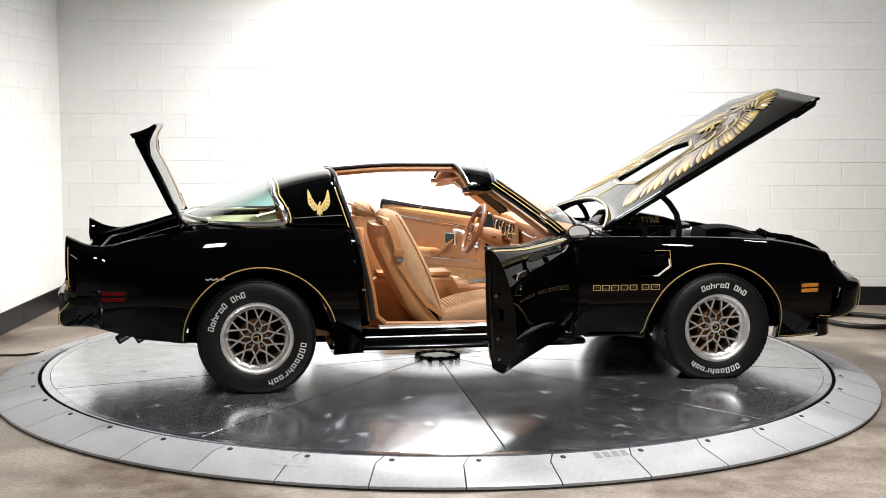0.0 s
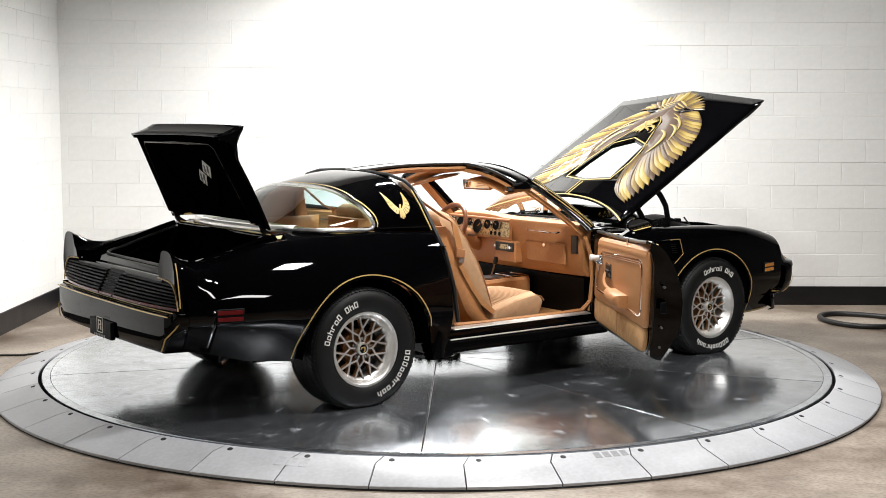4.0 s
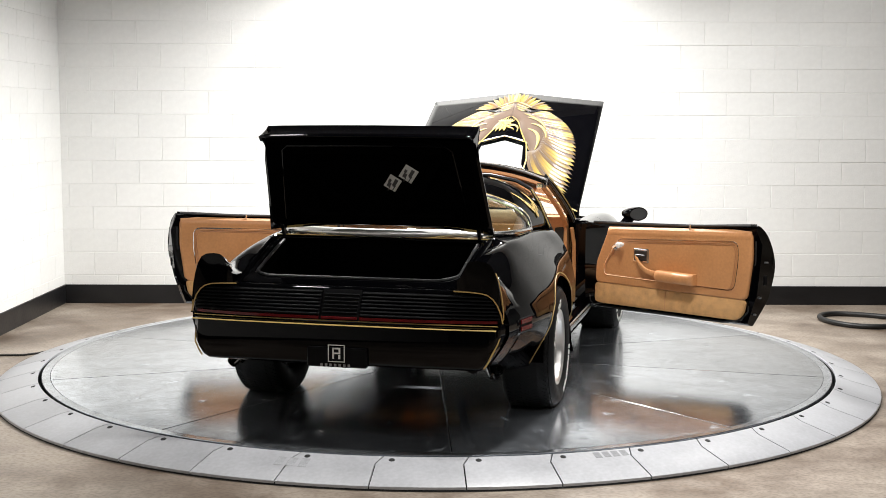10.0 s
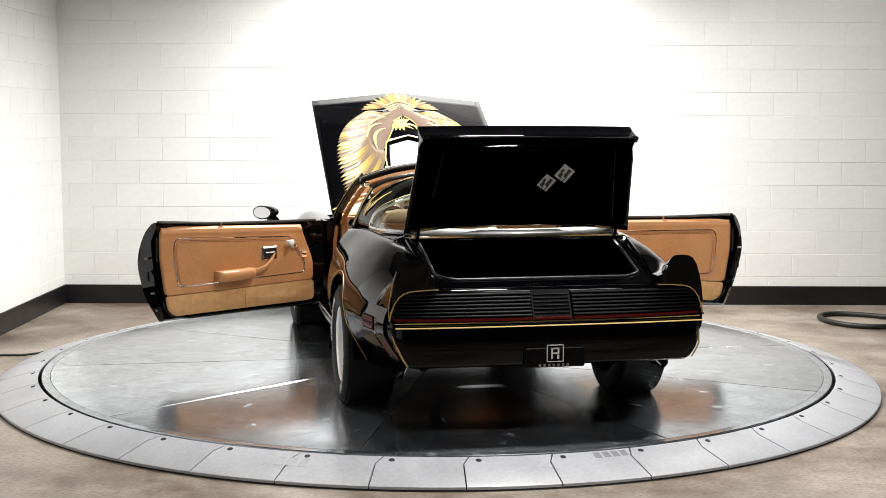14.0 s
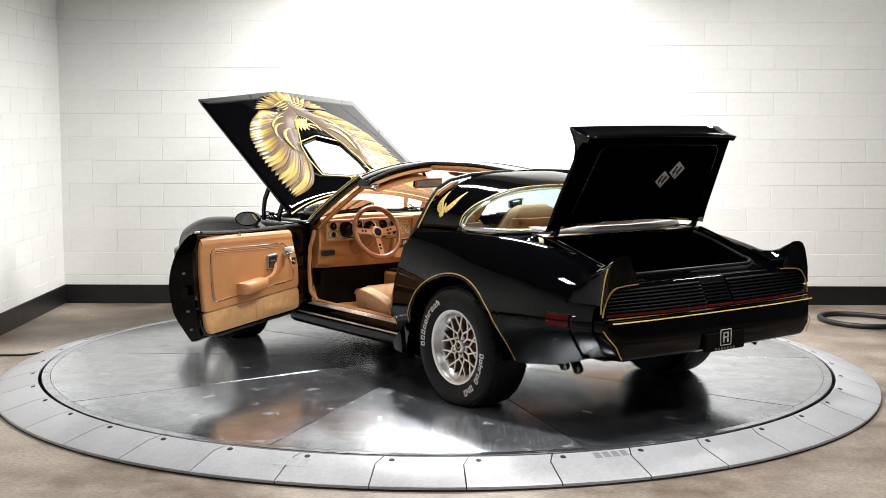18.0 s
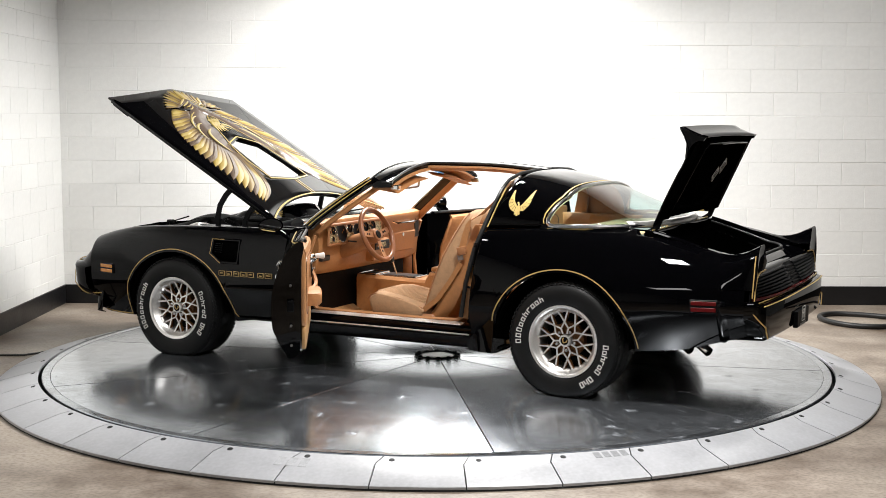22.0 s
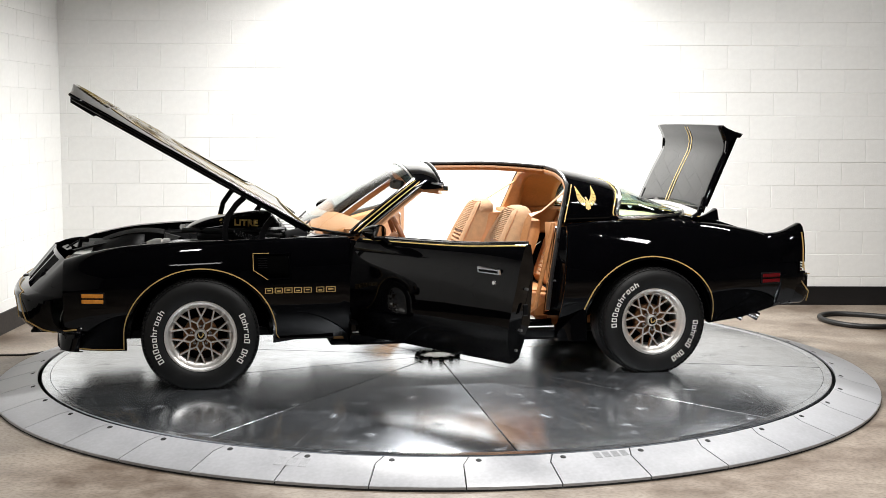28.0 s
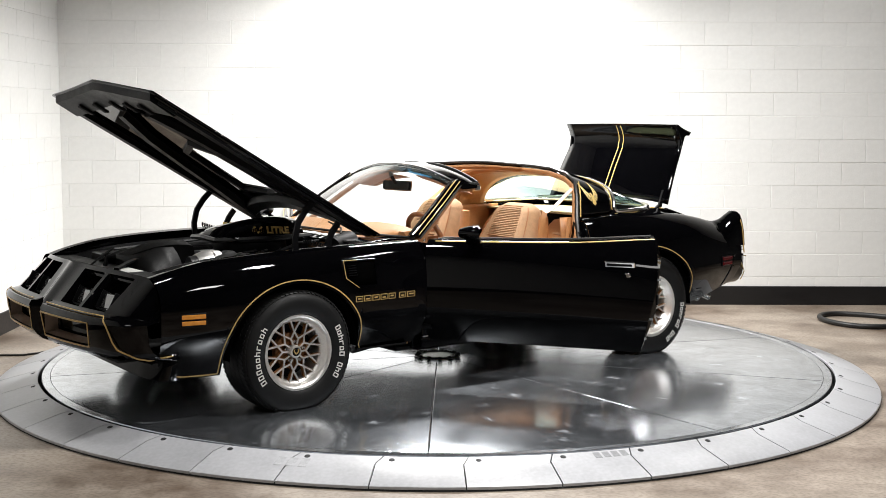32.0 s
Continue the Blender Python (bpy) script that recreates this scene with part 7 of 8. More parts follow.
# ---- cowl, front jamb, floor, bulkheads
def shell():
    for sgn, side in SIDES:
        bm = bmesh.new()
        sheet(bm, [[(X_DF - 0.004, sgn * (side_y(X_DF, z) - 0.004), z), (X_DF - 0.006, sgn * 0.70, z), (0.47, sgn * 0.69, z)] for z in spread(0.25, 0.85, 8)])
        box(bm, 0.475, 0.51, 0.715, 0.84, 0.30, 0.845, 0.004, Matrix.Diagonal((1, sgn, 1, 1)))
        part("hinge_pillar", bm, BLACK, car, thick=0.006)
        bm = bmesh.new()
        pts = [(0.41, 0.70, 0.82), (0.455, 0.71, 0.70), (0.47, 0.71, 0.55), (0.455, 0.71, 0.41), (0.40, 0.69, 0.352), (0.2, 0.682, 0.346), (-0.4, 0.682, 0.346), (-0.60, 0.685, 0.352), (-0.660, 0.70, 0.40), (-0.69, 0.73, 0.58), (-0.735, 0.72, 0.78), (-0.77, 0.70, 0.92)]
        tube(bm, [(x, sgn * y, z) for x, y, z in pts], 0.014, 6)
        part("opening_piping", bm, TAN, car, "tan piping round the door opening")
        # wheel houses
        for xc, r in ((X_F, 0.40), (X_R, 0.41)):
            bm = bmesh.new()
            rows = []
            for k in spread(0, math.pi, 19):
                x, z = xc + r * math.cos(k), 0.30 + r * math.sin(k)
                rows.append([(x, sgn * y, z) for y in (0.875, 0.80, 0.62, 0.60)] + [(lerp(x, xc, 0.9), sgn * 0.60, lerp(z, 0.4, 0.9))])
            sheet(bm, rows)
            part("wheel_house", bm, LINING, car, thick=0.004)
    bm = bmesh.new()
    box(bm, -2.22, -0.95, -0.58, 0.58, 0.33, 0.40, 0.02)
    box(bm, 0.60, 2.10, -0.58, 0.58, 0.25, 0.30, 0.02)
    box(bm, -0.93, 0.62, -0.72, 0.72, 0.20, 0.235, 0.01)
    box(bm, -2.40, -1.79, -0.62, 0.62, 0.384, 0.392)
    box(bm, 1.82, 2.34, -0.76, 0.76, 0.338, 0.350)
    box(bm, 0.61, 0.95, -0.82, 0.82, 0.262, 0.272)
    box(bm, -0.945, -0.70, -0.80, 0.80, 0.225, 0.236)
    part("underbody", bm, UNDER, car, "dark underbody")
    bm = bmesh.new()
    for y in (-0.2, 0.2):
        tube(bm, [(1.3, y, 0.22), (-0.9, y * 1.2, 0.20), (-1.85, y * 2.6, 0.27)], 0.03, 8)
    part("exhaust_pipe", bm, UNDER, car)
    for x in (1.374, -1.374):
        bm = bmesh.new()
        tube(bm, [(x, -0.72, 0.33), (x, -0.2, 0.30), (x, 0.2, 0.30), (x, 0.72, 0.33)], [0.045, 0.05, 0.05, 0.045], 10)
        part("axle", bm, UNDER, car)
    bm = bmesh.new()
    box(bm, -0.95, 0.60, -0.70, 0.70, 0.236, 0.262, 0.004)
    part("cabin_carpet", bm, CARPET, car, "tan cabin carpet")
    bm = bmesh.new()
    box(bm, 0.62, 0.66, -0.70, 0.70, 0.24, 0.86)
    part("firewall", bm, SATIN, car)
    for sgn in (-1, 1):
        bm = bmesh.new()
        sheet(bm, [[(0.44, sgn * y, 0.264), (0.53, sgn * y, 0.31), (0.612, sgn * y, 0.46), (0.616, sgn * y, 0.80)] for y in (0.10, 0.40, 0.69)])
        part("toe_board", bm, CARPET, car, "tan carpet of the footwell", thick=0.006)
        bm = bmesh.new()
        sheet(bm, [[(x, sgn * 0.694, z) for z in (0.262, 0.45, 0.62)] for x in (0.475, 0.54, 0.612)])
        part("kick_panel", bm, TAN_DARK, car, "tan kick panel", thick=0.006)
    # cowl with vents and wiper
    bm = bmesh.new()
    rows = []
    for y in spread(-0.72, 0.72, 25):
        q = y / 0.70
        bx = 0.765 - 0.29 * min(1, abs(q)) ** 2.2
        rows.append([(0.90 - 0.12 * abs(q) ** 2, y, 0.835), (0.89 - 0.12 * abs(q) ** 2, y, 0.853), (lerp(bx, 0.88, 0.4), y, 0.866), (bx, y, 0.872 - 0.01 * q * q)])
    sheet(bm, rows)
    c = part("cowl", bm, BLACK, car, "black cowl panel", thick=0.006)
    for k in range(14):
        bm = bmesh.new()
        y = -0.48 + 0.07 * k
        box(bm, 0.775, 0.845, y - 0.018, y + 0.018, 0.862, 0.871, 0.003)
        part("cowl_vent", bm, ALU if k % 3 else STEEL, c, smooth=0)
    for y in (0.42, -0.10):
        bm = bmesh.new()
        tube(bm, [(0.80, y, 0.885), (0.72, y - 0.12, 0.905), (0.66, y - 0.36, 0.925)], 0.006, 6)
        part("wiper", bm, SATIN, c)


shell()


# ---- dashboard
def dash():
    bm = bmesh.new()
    loops = []
    for y in spread(-0.665, 0.665, 29):
        q = abs(y) / 0.665
        hood_up = 0.018 * math.exp(-(((y - 0.33) / 0.24) ** 4))
        xe = 0.035 * q**3
        loops.append([(0.72 - 0.22 * q**2, y, 0.87), (0.52, y, 0.898), (0.40 + xe, y, 0.905 + hood_up), (0.36 + xe, y, 0.893 + hood_up), (0.352 + xe, y, 0.872 + hood_up), (0.375 + xe, y, 0.80), (0.372 + xe, y, 0.735), (0.395 + xe, y, 0.60), (0.43 + xe, y, 0.56), (0.60, y, 0.55)])
    loft(bm, loops)
    d = part("dashboard", bm, TAN, car, "tan padded dashboard with engine-turned instrument panel", smooth=45)
    # instrument panel
    bm = bmesh.new()
    box(bm, -0.004, 0.006, -0.36, 0.31, -0.052, 0.062, 0.004, pose(0.352, 0.325, 0.815, 0, 8, 0))
    part("instrument_panel", bm, FACIA, d, "engine-turned metal instrument panel")
    bm = bmesh.new()
    pts = [(0.349, 0.645, 0.755), (0.337, 0.645, 0.882), (0.337, -0.045, 0.882), (0.349, -0.045, 0.755)]
    tube(bm, pts + pts[:1], 0.010, 8, caps=False)
    part("panel_rim", bm, TAN_DARK, d)
    for y, z, r in ((0.60, 0.845, 0.026), (0.60, 0.79, 0.016), (0.495, 0.822, 0.056), (0.40, 0.848, 0.030), (0.31, 0.822, 0.048), (0.20, 0.842, 0.033), (0.105, 0.842, 0.033), (0.155, 0.785, 0.014), (0.11, 0.785, 0.014), (0.065, 0.785, 0.014)):
        bm = bmesh.new()
        spin(bm, [(0.0001, 0.006), (r * 0.85, 0.006), (r, 0.010), (r, -0.004)], 24)
        part("gauge", bm, SATIN, d, "black round gauge", m=pose(0.347, y, z, 0, 8, 0) @ pose(0, 0, 0, 0, 0, 90))
        bm = bmesh.new()
        spin(bm, [(r, 0.010), (r * 1.05, 0.012), (r * 1.09, 0.0)], 24)
        part("gauge_ring", bm, CHROME, d, m=pose(0.346, y, z, 0, 8, 0) @ pose(0, 0, 0, 0, 0, 90))
        if r > 0.02:
            bm = bmesh.new()
            box(bm, -0.0015, 0.0, -0.0015, 0.0015, 0.0, r * 0.7, 0, pose(0.3385, y, z, 0, 8, 0) @ pose(0, 0, 0, 50 * (1 if y > 0.3 else -1), 0, 0))
            part("needle", bm, AMBER, d, smooth=0)
    # radio stack in the middle
    bm = bmesh.new()
    box(bm, 0.33, 0.42, -0.11, 0.11, 0.60, 0.745, 0.01)
    part("centre_panel", bm, TAN, d)
    bm = bmesh.new()
    box(bm, 0.322, 0.34, -0.095, 0.095, 0.675, 0.735, 0.004)
    part("radio", bm, SEAL, d, "black radio")
    for y in (-0.078, 0.078):
        bm = bmesh.new()
        tube(bm, [(0.325, y, 0.705), (0.305, y, 0.705)], 0.011, 10)
        part("radio_knob", bm, CHROME, d)
    bm = bmesh.new()
    box(bm, 0.320, 0.326, -0.045, 0.045, 0.690, 0.722, 0.001)
    part("radio_dial", bm, FACIA, d)
    # passenger side: grab strip, glove box, vents
    bm = bmesh.new()
    tube(bm, [(0.356, -0.20, 0.845), (0.338, -0.22, 0.835), (0.338, -0.50, 0.832), (0.356, -0.52, 0.84)], 0.006, 6)
    part("dash_grip", bm, CHROME, d)
    bm = bmesh.new()
    box(bm, -0.006, 0.012, -0.19, 0.19, -0.075, 0.065, 0.008, pose(0.378, -0.36, 0.70, 0, -6, 0))
    part("glove_box", bm, TAN, d, "tan glove box lid")
    bm = bmesh.new()
    tube(bm, [(0.374, -0.36, 0.745), (0.362, -0.36, 0.745)], 0.012, 12)
    part("glove_box_lock", bm, CHROME, d)
    for y, z in ((-0.615, 0.765), (0.60, 0.665)):
        bm = bmesh.new()
        box(bm, -0.006, 0.03, -0.03 if y < 0 else -0.05, 0.03 if y < 0 else 0.05, -0.06 if y < 0 else -0.018, 0.06 if y < 0 else 0.018, 0.005, pose(0.398, y, z, 0, 0, 0))
        part("air_vent", bm, SEAL, d)
    bm = bmesh.new()
    box(bm, 0.50, 0.66, -0.60, 0.60, 0.264, 0.54)
    part("footwell_back", bm, SATIN, d)
    # column and wheel
    axis = Vector((0.885, 0, -0.37)).normalized()
    hub = Vector((0.142, 0.38, 0.812))
    bm = bmesh.new()
    tube(bm, [hub + axis * 0.05, hub + axis * 0.11, hub + axis * 0.18, hub + axis * 0.34], [0.038, 0.055, 0.062, 0.06], 16)
    part("steering_column", bm, TAN_DARK, d, "tan steering column")
    for y, z in ((0.16, 0.02), (-0.15, 0.01)):
        bm = bmesh.new()
        p = hub + axis * 0.14
        tube(bm, [p, p + Vector((-0.01, y, z))], [0.007, 0.005], 6)
        part("column_stalk", bm, SATIN, d)
    q = axis.to_track_quat("Z", "Y").to_matrix().to_4x4()
    w = new("steering_wheel")
    w.parent = car
    w.matrix_basis = Matrix.Translation(hub) @ q
    bm = bmesh.new()
    R = 0.172
    tube(bm, [(R * math.cos(a), R * math.sin(a), 0) for a in spread(0, math.tau, 49)], 0.0165, 12, caps=False)
    part("wheel_rim", bm, WHEEL_LEATHER, w, "brown leather steering wheel rim")
    for k in range(3):
        bm = bmesh.new()
        a = radians((-90, 8, 172)[k])
        c, s = math.cos(a), math.sin(a)
        ribbon(bm, [(c * 0.035, s * 0.035, 0.006), (c * 0.07, s * 0.07, 0.006), (c * 0.12, s * 0.12, 0.004), (c * 0.165, s * 0.165, 0.0)], 0.038, 0.003, (0, 0, 1))
        part("spoke", bm, TAN_DARK, w, "tan wheel spoke with drilled holes")
        for r in (0.088, 0.112, 0.134):
            hole = bmesh.new()
            spin(hole, [(0.0001, -0.0005), (0.0078, -0.0005), (0.0085, 0.004)], 14, "z")
            part("spoke_hole", hole, SATIN, w, m=pose(c * r, s * r, 0.001))
    bm = bmesh.new()
    spin(bm, [(0.0001, -0.010), (0.026, -0.010), (0.040, -0.004), (0.046, 0.008), (0.05, 0.03), (0.04, 0.055)], 28, "z")
    part("wheel_hub", bm, TAN_DARK, w)
    bm = bmesh.new()
    spin(bm, [(0.0001, -0.0145), (0.024, -0.014), (0.029, -0.008)], 24, "z")
    part("horn_button", bm, SATIN, w)


dash()


# ---- seats
def seat(y0, dx):
    s = new("front_seat")
    s.parent = car
    s.matrix_basis = pose(dx, y0, 0)

    def front(z):
        return curve(z, [0.34, 0.40, 0.548, 0.709, 0.922, 0.985, 1.01], [-0.305, -0.318, -0.365, -0.432, -0.540, -0.578, -0.622])

    def rear(z):
        return curve(z, [0.34, 0.403, 0.459, 0.541, 0.70, 0.781, 0.90, 0.952, 0.99, 1.01], [-0.340, -0.352, -0.416, -0.490, -0.563, -0.602, -0.655, -0.679, -0.676, -0.652])

    def wide(z):
        return curve(z, [0.34, 0.50, 0.68, 0.80, 0.90, 0.97, 1.01], [0.232, 0.240, 0.236, 0.218, 0.190, 0.160, 0.10])

    def soft(pts, r):
        out = []
        for i, p in enumerate(pts):
            a, b, p = Vector(pts[i - 1]), Vector(pts[(i + 1) % len(pts)]), Vector(p)
            da, db = (a - p).normalized(), (b - p).normalized()
            rr = min(r, (a - p).length * 0.45, (b - p).length * 0.45)
            for t in (0, 0.33, 0.67, 1):
                q = (1 - t) ** 2 * (p + da * rr) + 2 * t * (1 - t) * p + t * t * (p + db * rr)
                out.append((q.x, q.y))
        return out

    def cushion(name, prof, half, mat, label, edge):
        """A padded form: a side outline of (x, z) swept over the width."""
        bm = bmesh.new()
        loops = []
        cx, cz = sum(p[0] for p in prof) / len(prof), sum(p[1] for p in prof) / len(prof)
        for q in [math.sin(a) for a in spread(-math.pi / 2, math.pi / 2, 21)]:
            sh = edge + (1 - edge) * (1 - abs(q) ** 7) ** 0.5
            loops.append([(cx + (x - cx) * sh, q * half, cz + (z - cz) * sh) for x, z in prof])
        loft(bm, loops)
        return part(name, bm, mat, s, label, smooth=60)
    top = soft([(0.055, 0.305), (0.100, 0.435), (0.035, 0.478), (-0.14, 0.452), (-0.34, 0.395), (-0.36, 0.30)], 0.055)
    cushion("seat_cushion", top, 0.242, CLOTH, "woven tan cloth seat cushion", 0.80)
    cushion("seat_base", soft([(0.02, 0.262), (0.04, 0.318), (-0.36, 0.318), (-0.36, 0.262)], 0.02), 0.21, TAN_DARK, "", 0.95)
    # padded back with raised bolsters
    bm = bmesh.new()
    loops = []
    for z in spread(0.345, 1.006, 26):
        f, r, w = front(z), rear(z), wide(z)
        m = min(r, f - 0.03)
        half = [(f - 0.012, 0.0), (f - 0.010, w * 0.45), (f + 0.010, w * 0.70), (f + 0.008, w * 0.84), (f - 0.012, w * 0.96), (lerp(f, m, 0.35), w), (lerp(f, m, 0.8), w), (m, w * 0.97), (m - 0.006, w * 0.80)]
        loops.append([(x, y, z) for x, y in half] + [(x, -y, z) for x, y in reversed(half[1:])])
    loft(bm, loops)
    part("seat_back", bm, CLOTH, s, "woven tan cloth seat back", smooth=60)
    # hard shell behind
    bm = bmesh.new()
    loops = []
    for z in spread(0.315, 0.925, 16):
        xs = curve(z, [0.315, 0.333, 0.408, 0.543, 0.703, 0.88, 0.925], [-0.445, -0.467, -0.534, -0.601, -0.679, -0.738, -0.735])
        f = min(rear(max(z, 0.345)) + 0.02, xs + 0.135)
        w = wide(max(0.345, min(z, 0.82))) - 0.006 - 0.10 * max(0, z - 0.80)
        half = [(f, 0.0), (f, w - 0.01), (f - 0.012, w), (xs + 0.045, w + 0.003), (xs + 0.012, w - 0.012), (xs, w - 0.06), (xs - 0.004, 0.03)]
        loops.append([(x, y, z) for x, y in half] + [(x, -y, z) for x, y in reversed(half[1:])])
    loft(bm, loops)
    part("seat_shell", bm, TAN, s, "tan vinyl shell behind the seat back", smooth=45)
    # piping along the edges of the cloth
    for sg in (-1, 1):
        bm = bmesh.new()
        tube(bm, [(front(z) - 0.012, sg * (wide(z) * 0.965 + 0.002), z) for z in spread(0.40, 0.985, 20)], 0.0042, 6)
        part("back_piping", bm, TAN_DARK, s, "brown piping")
        bm = bmesh.new()
        tube(bm, [(x, sg * 0.231, z) for x, z in ((0.088, 0.425), (0.065, 0.452), (0.02, 0.464), (-0.14, 0.442), (-0.31, 0.392))], 0.0045, 6)
        part("cushion_piping", bm, TAN_DARK, s)
    # darker ground of the inserts, painting shade into the pleat gaps, then their pleats
    bm = bmesh.new()
    sheet(bm, [[(front(z) + dx - (0.004 if z < 0.79 else 0.0), y * min(1, wide(z) / 0.18), z) for y, dx in ((-0.135, -0.010), (-0.115, -0.004), (0, 0.002), (0.115, -0.004), (0.135, -0.010))] for z in spread(0.43, 0.985, 20)])
    part("back_pleat_shade", bm, TAN_DARK, s, thick=0.003)
    bm = bmesh.new()
    sheet(bm, [[(x, y, curve(x, [-0.34, -0.14, 0.035, 0.06], [0.395, 0.452, 0.473, 0.466]) + dz) for y, dz in ((-0.172, -0.011), (-0.155, -0.003), (0, 0.0), (0.155, -0.003), (0.172, -0.011))] for x in spread(-0.28, 0.05, 12)])
    part("cushion_pleat_shade", bm, TAN_DARK, s, thick=0.003)
    for k in range(15):
        z = lerp(0.44, 0.77, k / 14)
        x = front(z) - 0.009
        bm = bmesh.new()
        tube(bm, [(x - 0.010, -0.135, z), (x + 0.002, -0.12, z), (x + 0.005, 0, z), (x + 0.002, 0.12, z), (x - 0.010, 0.135, z)], 0.0102, 6)
        part("back_pleat", bm, CLOTH, s)
    for k in range(19):
        z = lerp(0.80, 0.992, k / 18)
        x = front(z) - 0.004
        w = min(0.142, wide(z) * 0.83)
        bm = bmesh.new()
        tube(bm, [(x - 0.012, -w - 0.008, z), (x + 0.006, -w + 0.01, z), (x + 0.014, 0, z), (x + 0.006, w - 0.01, z), (x - 0.012, w + 0.008, z)], 0.0048, 6)
        part("headrest_pleat", bm, CLOTH, s)
    for k in range(19):
        x = lerp(-0.27, 0.045, k / 18)
        z = curve(x, [-0.34, -0.14, 0.035, 0.06], [0.395, 0.452, 0.473, 0.466]) - 0.003
        bm = bmesh.new()
        tube(bm, [(x, -0.175, z - 0.010), (x, -0.16, z), (x, 0, z + 0.002), (x, 0.16, z), (x, 0.175, z - 0.010)], 0.0074, 6)
        part("cushion_pleat", bm, CLOTH, s)
    bm = bmesh.new()
    box(bm, -0.40, -0.31, 0.225, 0.252, 0.30, 0.36, 0.012)
    part("recline_cover", bm, TAN_DARK, s)
    return s


seat(0.365, 0.0)
seat(-0.365, 0.075)


def belts():
    for sgn, dx in ((1, 0.0), (-1, 0.075)):
        bm = bmesh.new()
        pts = [(-0.87, sgn * 0.635, 1.12), (-0.72 + dx, sgn * 0.615, 0.99), (-0.648 + dx, sgn * 0.600, 0.962), (-0.630 + dx, sgn * 0.608, 0.92), (-0.610 + dx, sgn * 0.614, 0.85), (-0.592 + dx, sgn * 0.616, 0.77)]
        ribbon(bm, pts, 0.042, 0.0018, [(0.4, 0, 1), (0.4, 0, 1), (0.6, sgn * 0.6, 1), (0.2, sgn, 0.3), (0, sgn, 0), (0, sgn, 0)])
        b = part("seat_belt", bm, TAN, car, "tan seat belt hung over the seat shoulder")
        bm = bmesh.new()
        ribbon(bm, [(-0.585 + dx, sgn * 0.612, 0.69), (-0.50 + dx, sgn * 0.612, 0.56), (-0.42 + dx, sgn * 0.612, 0.455), (-0.33 + dx, sgn * 0.613, 0.385)], 0.03, 0.0018, (0, sgn, 0))
        part("lap_belt", bm, TAN, b)
        bm = bmesh.new()
        box(bm, -0.030, 0.030, -0.009, 0.009, -0.026, 0.026, 0.006, pose(-0.590 + dx, sgn * 0.617, 0.765, 0, 12, 0), seg=2)
        part("belt_guide", bm, TAN_DARK, b)
        bm = bmesh.new()
        box(bm, -0.020, 0.020, -0.003, 0.003, -0.016, 0.016, 0.002, pose(-0.582 + dx, sgn * 0.617, 0.725, 0, 12, 0))
        part("belt_tongue", bm, STEEL, b)
        bm = bmesh.new()
        box(bm, -0.014, 0.014, -0.012, 0.012, -0.045, 0.045, 0.006, pose(-0.18 + dx, sgn * 0.125, 0.455, 0, -35, 0))
        part("belt_buckle", bm, TAN_DARK, b)


belts()


